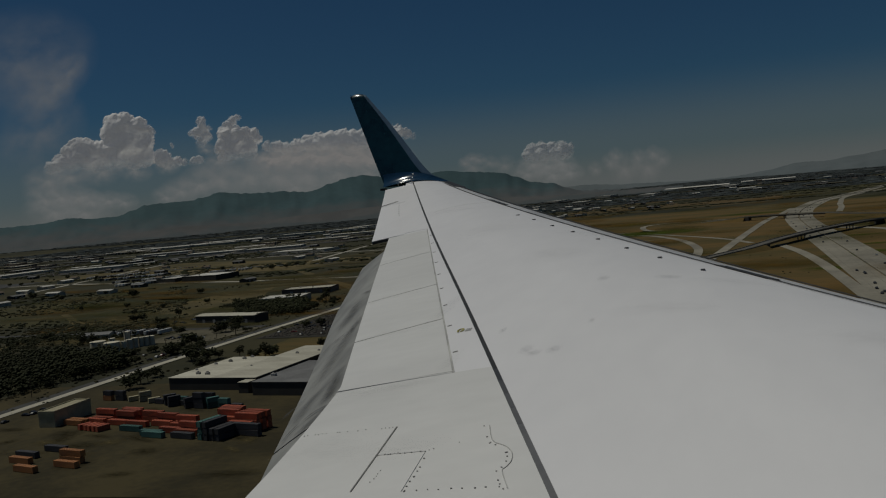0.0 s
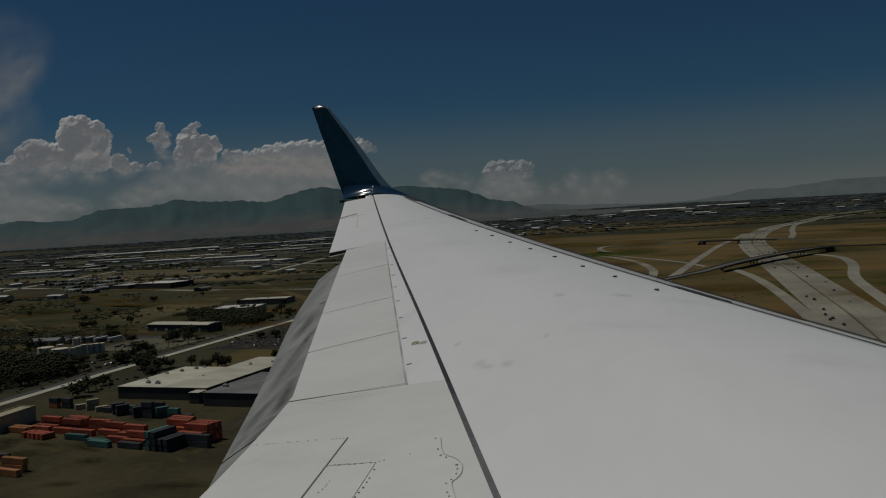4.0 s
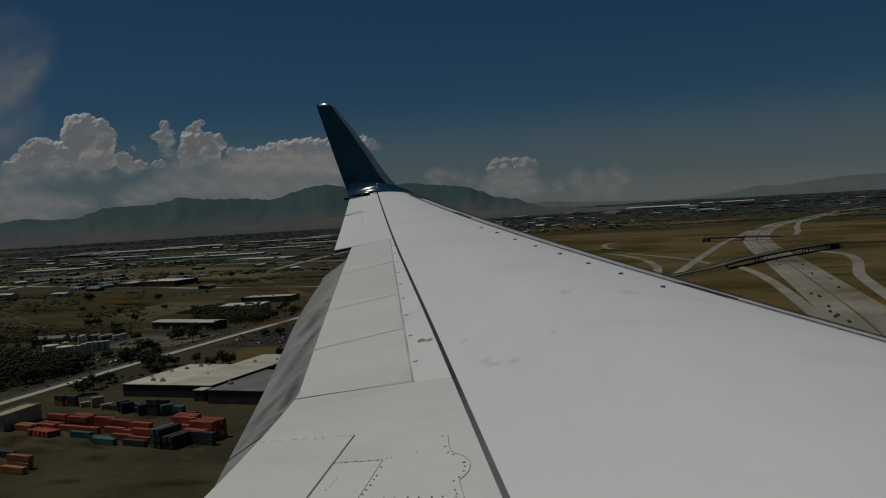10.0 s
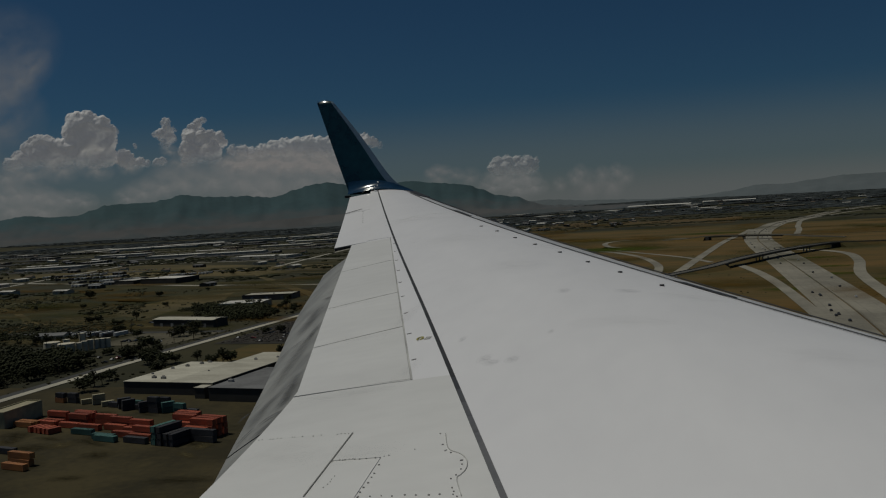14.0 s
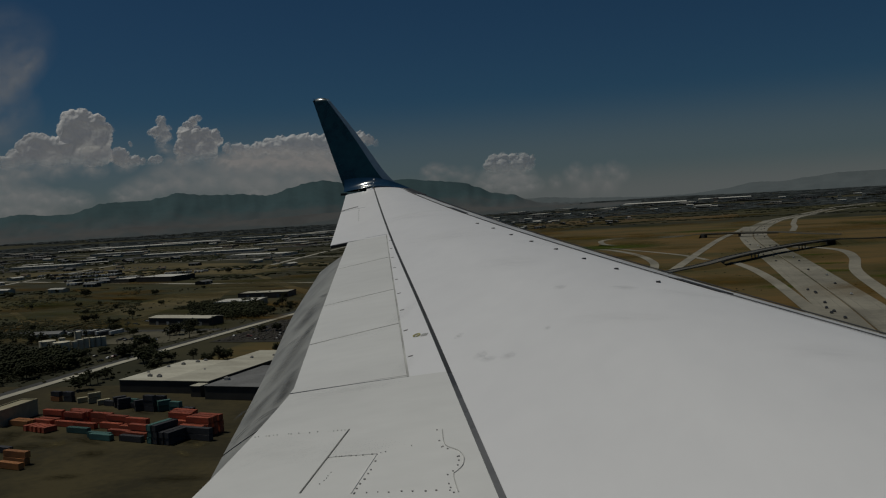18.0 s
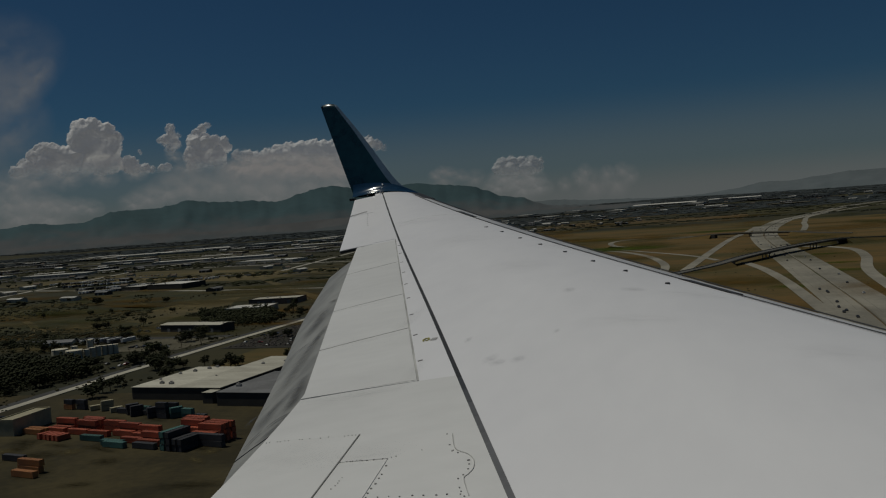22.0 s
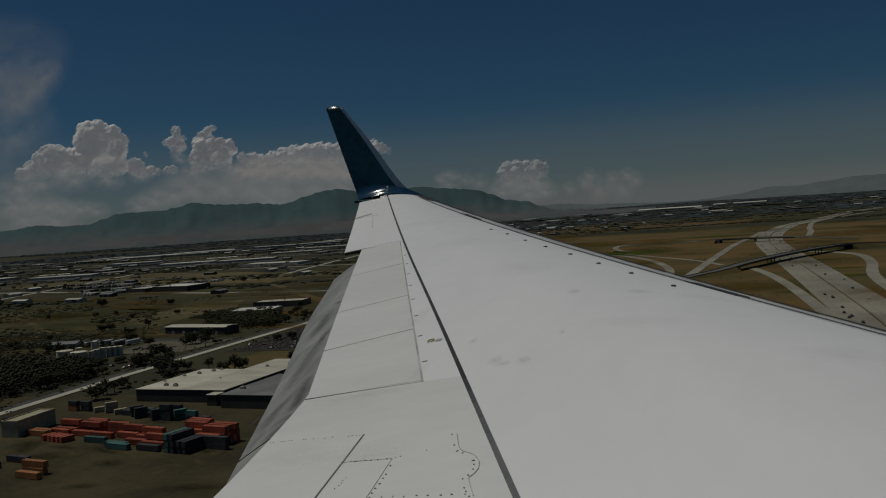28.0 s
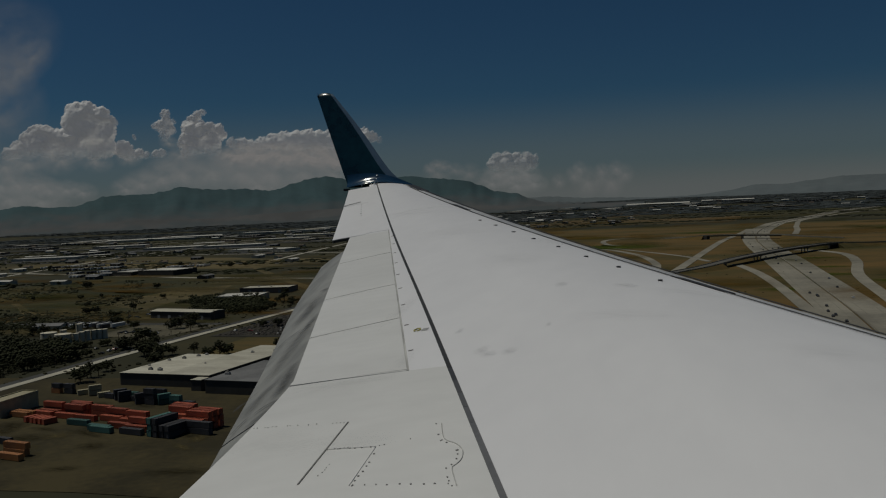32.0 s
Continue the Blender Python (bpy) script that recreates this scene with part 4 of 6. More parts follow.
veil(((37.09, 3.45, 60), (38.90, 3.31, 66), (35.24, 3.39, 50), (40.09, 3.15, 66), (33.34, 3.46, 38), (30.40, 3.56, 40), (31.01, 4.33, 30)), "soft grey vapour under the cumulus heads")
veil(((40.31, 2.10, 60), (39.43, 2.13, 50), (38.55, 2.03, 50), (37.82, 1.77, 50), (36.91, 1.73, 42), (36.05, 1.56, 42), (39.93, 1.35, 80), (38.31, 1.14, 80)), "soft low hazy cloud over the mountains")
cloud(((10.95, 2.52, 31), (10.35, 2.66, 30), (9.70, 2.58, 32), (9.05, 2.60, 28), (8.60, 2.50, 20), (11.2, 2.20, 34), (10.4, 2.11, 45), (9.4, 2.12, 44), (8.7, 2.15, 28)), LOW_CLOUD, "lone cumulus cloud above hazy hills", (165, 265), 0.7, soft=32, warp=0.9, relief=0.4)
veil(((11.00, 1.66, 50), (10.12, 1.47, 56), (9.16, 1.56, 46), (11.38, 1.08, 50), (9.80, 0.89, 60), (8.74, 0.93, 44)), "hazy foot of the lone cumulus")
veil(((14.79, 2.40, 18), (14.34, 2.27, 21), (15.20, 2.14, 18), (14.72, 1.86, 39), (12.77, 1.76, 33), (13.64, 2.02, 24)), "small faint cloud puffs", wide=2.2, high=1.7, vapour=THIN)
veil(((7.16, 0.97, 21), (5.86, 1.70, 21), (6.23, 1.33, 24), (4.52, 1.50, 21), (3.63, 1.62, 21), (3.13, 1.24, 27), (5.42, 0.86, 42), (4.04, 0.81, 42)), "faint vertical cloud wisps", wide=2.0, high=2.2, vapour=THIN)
# thin high cloud
high = empty("high_cloud", "thin pale high cloud, frayed at its edges", "cloud", "clouds over the mountains")
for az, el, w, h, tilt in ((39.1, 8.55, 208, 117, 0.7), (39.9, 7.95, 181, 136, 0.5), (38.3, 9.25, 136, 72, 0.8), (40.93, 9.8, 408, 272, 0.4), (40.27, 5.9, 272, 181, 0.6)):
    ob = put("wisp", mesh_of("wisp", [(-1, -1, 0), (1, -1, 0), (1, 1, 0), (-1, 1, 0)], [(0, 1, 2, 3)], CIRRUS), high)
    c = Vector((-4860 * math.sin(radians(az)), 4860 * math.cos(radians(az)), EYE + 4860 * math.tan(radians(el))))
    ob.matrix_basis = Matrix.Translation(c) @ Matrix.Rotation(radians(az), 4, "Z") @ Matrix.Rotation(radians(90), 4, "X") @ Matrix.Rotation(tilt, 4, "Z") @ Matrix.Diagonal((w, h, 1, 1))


# ---- things on the land ----
WALL_WHITE = mat("pale_wall", (0.50, 0.46, 0.36), (0.38, 0.35, 0.27), 0.12, 1.5, rough=0.8, vary=0.2)
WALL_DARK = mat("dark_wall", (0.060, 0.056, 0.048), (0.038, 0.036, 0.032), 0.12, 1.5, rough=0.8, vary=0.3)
WALL_BROWN = mat("brick_wall", (0.17, 0.12, 0.09), (0.11, 0.085, 0.07), 0.12, 1.5, rough=0.85, vary=0.3)
ROOF_WHITE = mat("white_roof", (0.56, 0.545, 0.50), (0.36, 0.35, 0.32), 0.06, 0.8, rough=0.8, vary=0.2, stretch=(0.5, 1.5, 1))
ROOF_CREAM = mat("cream_roof", (0.47, 0.45, 0.37), (0.34, 0.32, 0.26), 0.08, 0.9, rough=0.85, vary=0.15, stretch=(0.5, 1.5, 1))
ROOF_GREY = mat("grey_roof", (0.17, 0.17, 0.17), (0.11, 0.11, 0.11), 0.08, 0.9, rough=0.85, vary=0.3)
ROOF_BROWN = mat("brown_roof", (0.13, 0.10, 0.075), (0.08, 0.065, 0.05), 0.2, 2.0, rough=0.9, vary=0.3)
UNIT = mat("roof_unit_metal", (0.30, 0.30, 0.29), (0.2, 0.2, 0.2), 1.0, rough=0.6, vary=0.3)
DOOR = mat("dock_door", (0.30, 0.30, 0.29), (0.2, 0.2, 0.2), 1.0, rough=0.7, vary=0.4)
TANK_WHITE = mat("tank_white", (0.62, 0.57, 0.44), (0.48, 0.44, 0.34), 0.4, 3, rough=0.6, vary=0.12)
SCRAP = mat("rusty_scrap", (0.050, 0.040, 0.032), (0.018, 0.016, 0.014), 0.3, 3.0, rough=0.8, coords="World")
STEEL = mat("weathered_steel", (0.22, 0.21, 0.20), (0.13, 0.12, 0.11), 0.8, rough=0.6, metal=0.4)
WOOD = mat("pole_wood", (0.13, 0.09, 0.06), (0.08, 0.055, 0.04), 2.0, rough=0.9)
TYRE = mat("tyre", (0.02, 0.02, 0.02), None, 3.0, rough=0.9)
GLASS = mat("car_glass", (0.03, 0.035, 0.04), None, 3.0, rough=0.3)
BOX_RED = mat("container_red", (0.40, 0.088, 0.040), (0.25, 0.060, 0.032), 0.3, 2.5, rough=0.65, vary=0.25)
BOX_ORANGE = mat("container_orange", (0.38, 0.16, 0.05), (0.28, 0.12, 0.05), 0.3, 2.5, rough=0.65, vary=0.2)
BOX_TEAL = mat("container_teal", (0.06, 0.15, 0.13), (0.04, 0.10, 0.09), 0.3, 2.5, rough=0.65, vary=0.25)
BOX_BLACK = mat("container_dark", (0.045, 0.045, 0.05), (0.03, 0.03, 0.035), 0.3, 2.5, rough=0.65, vary=0.3)
BOX_BEIGE = mat("trailer_beige", (0.40, 0.36, 0.23), (0.30, 0.27, 0.18), 0.3, 2.5, rough=0.65, vary=0.1)
TRAILER_WHITE = mat("trailer_white", (0.62, 0.62, 0.60), (0.48, 0.48, 0.46), 0.3, 2.0, rough=0.5, vary=0.15)
# far trees: distance haze mixed into the leaf colour
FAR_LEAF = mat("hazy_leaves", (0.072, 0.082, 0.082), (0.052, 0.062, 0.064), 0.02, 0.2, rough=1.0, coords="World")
LEAF = mat("leaves", (0.036, 0.039, 0.015), (0.021, 0.024, 0.010), 0.5, 3.0, rough=0.9, vary=0.35)
SCRUB = mat("scrub", (0.044, 0.040, 0.018), (0.020, 0.022, 0.010), 0.05, 0.7, rough=0.95, coords="World")
BARK = mat("bark", (0.09, 0.065, 0.045), (0.05, 0.04, 0.03), 3.0, rough=0.95)
CAR_PAINTS = [mat("car_" + n, c, None, 2.0, rough=0.45) for n, c in (("white", (0.7, 0.7, 0.7)), ("silver", (0.38, 0.39, 0.4)), ("dark", (0.03, 0.03, 0.035)), ("red", (0.28, 0.03, 0.025)), ("blue", (0.04, 0.07, 0.16)))]


def bearing(az, r):
    return -r * math.sin(radians(az)), r * math.cos(radians(az))


def at(x, y, turn=0, z=0.0, s=1.0):
    x, y = plan(x, y)
    return Matrix.Translation((x, y, gz(x, y) + z)) @ Matrix.Rotation(radians(turn), 4, "Z") @ Matrix.Scale(s, 4)


def here(x, y, turn=0, lift=0.0):
    """A place in metres on the valley floor."""
    return Matrix.Translation((x, y, gz(x, y) + lift)) @ Matrix.Rotation(radians(turn), 4, "Z")


def gable(name, L, W, h, rise, material, over=0.5):
    """A low two-sided roof with thickness; the ridge runs along x."""
    a, b = L / 2 + over, W / 2 + over
    v = [(-a, -b, h), (a, -b, h), (a, 0, h + rise), (-a, 0, h + rise), (a, b, h), (-a, b, h)]
    v += [(x, y, z - 0.25) for x, y, z in v]
    f = [(0, 1, 2, 3), (3, 2, 4, 5), (6, 9, 8, 7), (9, 11, 10, 8), (0, 6, 7, 1), (5, 4, 10, 11), (1, 7, 8, 2), (2, 8, 10, 4), (0, 3, 9, 6), (3, 5, 11, 9)]
    return mesh_of(name, v, f, material)


def building(name, label, category, group, L, W, h, wall, roof, m, rise=0.0, units=4, doors=0, skylights=0, seed=1, windows=0):
    """A shed or hall of length L and width W: walls, roof with parapet or ridge, roof units, dock doors."""
    rnd = random.Random(seed)
    b = empty(name, label, category, group)
    if rise:
        v = [(-L / 2, -W / 2, -1), (L / 2, -W / 2, -1), (L / 2, W / 2, -1), (-L / 2, W / 2, -1), (-L / 2, -W / 2, h - 0.3), (L / 2, -W / 2, h - 0.3), (L / 2, W / 2, h - 0.3), (-L / 2, W / 2, h - 0.3),
             (-L / 2, 0, h + rise - 0.3), (L / 2, 0, h + rise - 0.3)]
        put("wall", mesh_of("wall", v, [(0, 1, 5, 4), (2, 3, 7, 6), (1, 2, 6, 9, 5), (3, 0, 4, 8, 7), (0, 3, 2, 1)], wall), b)
        top = put("roof", gable("roof", L, W, h, rise, roof), b)
    else:
        put("wall", boxes("wall", [(-L / 2, L / 2, -W / 2, W / 2, -1, h - 0.4)], wall), b)
        top = put("roof", boxes("roof", [(-L / 2 + 0.3, L / 2 - 0.3, -W / 2 + 0.3, W / 2 - 0.3, h - 0.4, h)], roof), b)
        put("parapet", boxes("parapet", [(-L / 2 - 0.1, L / 2 + 0.1, -W / 2 - 0.1, -W / 2 + 0.3, h - 0.9, h + 0.5), (-L / 2 - 0.1, L / 2 + 0.1, W / 2 - 0.3, W / 2 + 0.1, h - 0.9, h + 0.5),
                                           (-L / 2 - 0.1, -L / 2 + 0.3, -W / 2 + 0.3, W / 2 - 0.3, h - 0.9, h + 0.5), (L / 2 - 0.3, L / 2 + 0.1, -W / 2 + 0.3, W / 2 - 0.3, h - 0.9, h + 0.5)], wall), b)
    for i in range(units):
        x, y = rnd.uniform(-L * 0.42, L * 0.42), rnd.uniform(-W * 0.36, W * 0.36)
        z = h + (rise * (1 - abs(y) / (W / 2)) if rise else 0)
        q = rnd.uniform(0.7, 1.3)
        put("roof_unit", bevel_box("roof_unit", x - 0.8 * q, x + 0.8 * q, y - 0.6 * q, y + 0.6 * q, z - 0.2, z + 0.9 * q, 0.12, UNIT), top)
    for i in range(skylights):
        for j in range(3):
            x, y = -L * 0.46 + L * 0.92 * (i + 0.5) / skylights, (-0.3 + 0.3 * j) * W
            put("skylight", bevel_box("skylight", x - 0.7, x + 0.7, y - 1.2, y + 1.2, h - 0.02, h + 0.35, 0.1, TRAILER_WHITE), top)
    for i in range(doors):
        x = -L * 0.45 + L * 0.9 * (i + 0.5) / doors
        put("dock_door", boxes("dock_door", [(x - 1.5, x + 1.5, -W / 2 - 0.12, -W / 2 + 0.05, 0.2, 3.9)], DOOR), b)
    for i in range(windows):
        x = -L * 0.45 + L * 0.9 * (i + 0.5) / windows
        put("window", boxes("window", [(x - 1.0, x + 1.0, -W / 2 - 0.1, -W / 2 + 0.05, 1.4, 2.8)], GLASS), b)
    b.matrix_basis = m
    return b


def container(material, label, L=12.2):
    """A steel box with ribbed sides, corner posts and end doors."""
    c = empty("shipping_container", label, "container", "containers in the yard")
    v, f = [], []
    box_vf(-L / 2 + 0.08, L / 2 - 0.08, -1.16, 1.16, 0.16, 2.52, v, f)
    n = int(L / 0.6)
    for i in range(n):
        x = -L / 2 + 0.3 + (L - 0.6) * i / (n - 1)
        for s in (-1, 1):
            box_vf(x - 0.13, x + 0.13, min(s * 1.16, s * 1.2), max(s * 1.16, s * 1.2), 0.2, 2.46, v, f)
        box_vf(x - 0.13, x + 0.13, -1.1, 1.1, 2.52, 2.55, v, f)
    put("body", mesh_of("body", v, f, material), c)
    for x in (-L / 2 + 0.06, L / 2 - 0.06):
        for y in (-1.16, 1.16):
            put("corner_post", boxes("corner_post", [(x - 0.08, x + 0.08, y - 0.06, y + 0.06, 0, 2.59)], material), c)
    for y in (-0.58, 0.58):
        put("door", boxes("door", [(L / 2 - 0.08, L / 2 - 0.02, y - 0.54, y + 0.54, 0.2, 2.45)], material), c)
    return c


def hide(*obs):
    """Takes a model out of the scene once its copies stand."""
    for o in obs:
        for k in (*o.children_recursive, o):
            bpy.data.objects.remove(k)


# land use
patch("yard", [(-262, 170), (-95, 170), (-95, 292), (-262, 292)], DIRT, "bare tan dirt container yard", "yard", 0.2, 10)
patch("field", [(-620, 520), (-330, 480), (-310, 760), (-560, 840)], FIELD_OLIVE, "olive rough grassland with dirt tracks", "field", 0.12, 10)
patch("field", [(-391, 647), (-339, 559), (-331, 509), (-386, 543)], FIELD_TAN, "tan dry grass field", "field", 0.2, 10)
patch("field", [(-391, 606), (-357, 677), (-324, 598), (-329, 560)], FIELD_TAN, "tan dry grass slope", "field", 0.24, 10)
patch("field", [(-900, 1000), (-430, 860), (-380, 980), (-760, 1180)], FIELD_TAN, "pale dry field", "field", 0.15, 8)
patch("field", [(-1500, 1800), (-700, 1500), (-500, 2300), (-1300, 2400)], FIELD_OLIVE, "broad olive field", "field", 0.15, 12)
patch("field", [(-200, 300), (900, 250), (900, 1150), (-250, 1180)], FIELD_BROWN, "broad brown dry field", "field", 0.12, 14)
patch("field", [(-260, 1190), (900, 1160), (900, 1900), (-350, 1900)], FIELD_BROWN, "brown grass beside the motorway ramps", "field", 0.12, 14)
patch("field", [(-420, 1950), (120, 1950), (150, 2350), (-330, 2500)], FIELD_ORANGE, "orange-brown stubble field", "field", 0.2, 10)
patch("field", [(130, 2000), (1000, 2000), (1000, 2900), (160, 2900)], FIELD_OLIVE, "olive field with hedge lines", "field", 0.15, 10)
patch("field", [(-250, 2600), (500, 2950), (600, 3200), (-260, 3000)], FIELD_ORANGE, "orange stubble field far off", "field", 0.25, 10)
for x, y, w, d in ((-212, 969, 40, 14), (-159, 902, 36, 14), (-121, 930, 34, 16), (-85, 913, 34, 12), (-140, 890, 40, 8)):
    ob = put("mud_flat", mesh_of("mud_flat", [(-1, -1, 0), (1, -1, 0), (1, 1, 0), (-1, 1, 0)], [(0, 1, 2, 3)], MUD), m=Matrix.LocRotScale((*plan(x, y), LAND + 0.35), None, (w * 1.5, d * 1.5, 1)))
    tagged(ob, "pale dried mud flat in the grass", "mud", kind="structure")
for x, y, w, d in ((78, 630, 22, 16), (95, 650, 26, 14), (108, 800, 22, 12), (105, 710, 20, 10), (60, 560, 20, 14), (130, 600, 26, 20)):
    ob = put("green_patch", mesh_of("green_patch", [(-1, -1, 0), (1, -1, 0), (1, 1, 0), (-1, 1, 0)], [(0, 1, 2, 3)], GREEN), m=Matrix.LocRotScale((*plan(x, y), LAND + 0.4), None, (w * 1.5, d * 1.5, 1)))
    tagged(ob, "green patch of grass in the dry field", "grass", kind="structure")
rnd_yard = random.Random(8)
for i in range(90):
    x, y = bearing(rnd_yard.uniform(-14, 13), rnd_yard.uniform(380, 2300))
    kind = i % 3
    ob = put("grass_patch", mesh_of("grass_patch", [(-1, -1, 0), (1, -1, 0), (1, 1, 0), (-1, 1, 0)], [(0, 1, 2, 3)], (RUST, DULL, GREEN if i % 4 == 2 else DULL)[kind]),
             m=Matrix.Translation((*plan(x, y), gz(*plan(x, y)) + 0.45 + 0.003 * i)) @ Matrix.Rotation(rnd_yard.uniform(-0.2, 0.2), 4, "Z") @ Matrix.Diagonal((rnd_yard.uniform(30, 110), rnd_yard.uniform(40, 160), 1, 1)))
    tagged(ob, ("dry orange grass patch in the brown field", "dark olive grass patch in the brown field", "dull green grass patch in the brown field")[kind], "grass", kind="structure")
for i in range(60):
    x, y = bearing(rnd_yard.uniform(25, 47), rnd_yard.uniform(420, 1500))
    ob = put("grass_patch", mesh_of("grass_patch", [(-1, -1, 0), (1, -1, 0), (1, 1, 0), (-1, 1, 0)], [(0, 1, 2, 3)], (RUST, DULL, TRACK, DULL)[i % 4]),
             m=Matrix.Translation((*plan(x, y), gz(*plan(x, y)) + 0.45 + 0.003 * i)) @ Matrix.Rotation(rnd_yard.uniform(-0.6, 0.2), 4, "Z") @ Matrix.Diagonal((rnd_yard.uniform(15, 50), rnd_yard.uniform(6, 18), 1, 1)))
    tagged(ob, "dry weedy patch on rough ground", "grass", kind="structure")
for i in range(46):
    x, y, dark = rnd_yard.uniform(-360, -170), rnd_yard.uniform(265, 400), i % 3
    w, d = rnd_yard.uniform(4, 16), rnd_yard.uniform(3, 9)
    ob = put("yard_stain", mesh_of("yard_stain", [(-1, -1, 0), (1, -1, 0), (1, 1, 0), (-1, 1, 0)], [(0, 1, 2, 3)], STAIN if dark else TRACK),
             m=Matrix.Translation((x, y, LAND + 0.27 + 0.003 * i)) @ Matrix.Rotation(rnd_yard.uniform(-0.6, 0.3), 4, "Z") @ Matrix.Diagonal((w, d, 1, 1)))
    tagged(ob, "oily dark stain on the dirt yard" if dark else "worn pale wheel track on the dirt yard", "stain", kind="structure")
patch("vehicle_lot", [(-292, 398), (-246, 396), (-240, 436), (-286, 446)], TAN_LOT, "pale dusty lot beside the storage tanks", "lot", 0.28, 10)
for i in range(70):
    x, y = bearing(rnd_yard.uniform(22, 42), rnd_yard.uniform(520, 1150))
    ob = put("bare_patch", mesh_of("bare_patch", [(-1, -1, 0), (1, -1, 0), (1, 1, 0), (-1, 1, 0)], [(0, 1, 2, 3)], (TRACK, TRACK, RUST, DULL)[i % 4]),
             m=Matrix.Translation((*plan(x, y), gz(*plan(x, y)) + 0.66 + 0.003 * i)) @ Matrix.Rotation(rnd_yard.uniform(-0.5, 0.1), 4, "Z") @ Matrix.Diagonal((rnd_yard.uniform(30, 110), rnd_yard.uniform(14, 45), 1, 1)))
    tagged(ob, ("bare tan patch of rough ground", "bare tan patch of rough ground", "rusty dry grass on rough ground", "dark weedy hollow on rough ground")[i % 4], "ground", kind="structure")
patch("scrap_lot", [(-222, 396), (-150, 390), (-150, 480), (-217, 486)], SCRAP_DIRT, "dark lot strewn with scrap and cars", "lot", 0.3, 10)
# streets
strip("street", [(-246, 120), (-240, 334), (-234, 423), (-227, 506), (-215, 800), (-200, 1200)], 6, ASPHALT, "grey asphalt street", "road", 0.35)
strip("street_edge", [(-241.5, 120), (-235.5, 334), (-229.5, 423), (-222.5, 506), (-210.5, 800)], 5.0, PALE_ROAD, "pale concrete lane beside the street", "road", 0.42)
strip("street", [(-900, 560), (-600, 470), (-420, 452), (-240, 440)], 8, ASPHALT, "asphalt side street", "road", 0.32)
strip("street", [(-2200, 1500), (-1100, 1180), (-500, 960), (-215, 860)], 12, ASPHALT, "asphalt main street", "road", 0.32)
strip("street", [(-2600, 2300), (-1200, 1950), (-300, 1750)], 12, CONCRETE, "pale concrete main road", "road", 0.32)
for pts in ([(-1300, 1020), (-760, 900), (-440, 760), (-228, 700)], [(-1500, 1420), (-900, 1240), (-420, 1120), (-212, 1060)], [(-700, 760), (-800, 1180), (-900, 1700)], [(-470, 1000), (-540, 1500), (-600, 2000)],
            [(-2200, 2050), (-1300, 1800), (-500, 1560), (-210, 1480)]):
    strip("street", pts, 8, LANE, "pale concrete street between industrial lots", "road", 0.46)
strip("dirt_track", smooth_line([(-455, 1005), (-450, 930), (-444, 895), (-373, 783), (-313, 694), (-276, 642), (-250, 600)]), 10, FIELD_TAN, "sandy dirt road between fields", "track", 0.4)
strip("dirt_track", smooth_line([(-463, 850), (-450, 905), (-400, 880), (-330, 860)]), 6, FIELD_TAN, "sandy dirt track", "track", 0.42)
strip("dirt_track", smooth_line([(-380, 380), (-388, 438), (-394, 468), (-423, 512), (-470, 560)]), 6, FIELD_TAN, "sandy dirt track", "track", 0.4)
strip("dirt_track", smooth_line([(-423, 512), (-389, 491), (-378, 505), (-381, 530)]), 5, FIELD_TAN, "sandy dirt track", "track", 0.44)
# motorway interchange
TRUNK = smooth_line([(70, 150), (74, 349), (78, 466), (80, 596), (82, 769), (83, 988), (92, 1180), (123, 1418), (208, 1820), (362, 2357), (474, 2597), (800, 3100)])
for off in (-8.2, 8.2):
    strip("motorway", [(x + off, y) for x, y in TRUNK], 17, CONCRETE, "pale concrete motorway carriageway", "road", 0.5)
    for lane in (-3.7, 3.7):
        strip("lane_joint", [(x + off + lane, y) for x, y in TRUNK], 0.22, WORN_LANE, "dark worn joint between motorway lanes", "road", 0.56)
strip("median_barrier", [(*p, 0.9) for p in TRUNK], 0.6, CONCRETE, "low concrete barrier between the carriageways", "barrier", 0.3)
strip("ramp", smooth_line([(-30, 520), (-6, 682), (8, 791), (24, 918), (50, 1109), (78, 1260), (100, 1400)]), 9, CONCRETE, "curving concrete ramp", "road", 0.55)
strip("ramp", smooth_line([(43, 754), (52, 681), (57, 591), (59, 473), (60, 330), (62, 200)]), 8, CONCRETE, "slip road beside the motorway", "road", 0.55)
strip("ramp", smooth_line([(-67, 1068), (-85, 1106), (-93, 1194), (-64, 1236), (2, 1222), (24, 1220)]), 8, CONCRETE, "looping concrete ramp", "road", 0.52)
strip("ramp", smooth_line([(-240, 1250), (-150, 1120), (-99, 1033), (-67, 978), (-38, 891), (-22, 802), (-18, 726), (-24, 600)]), 8, CONCRETE, "long curving concrete ramp", "road", 0.54)
strip("ramp", smooth_line([(-150, 1110), (-89, 1051), (-46, 966), (2, 864), (24, 790)]), 6, CONCRETE, "narrow concrete ramp", "road", 0.53)
strip("ramp", smooth_line([(140, 1204), (158, 1330), (174, 1474), (233, 1839), (363, 2223), (478, 2441)]), 9, CONCRETE, "ramp joining the motorway", "road", 0.56)
strip("ramp", smooth_line([(102, 906), (121, 886), (136, 834), (131, 751), (113, 641), (104, 514), (98, 400)]), 9, CONCRETE, "curving ramp down to the motorway", "road", 0.57)


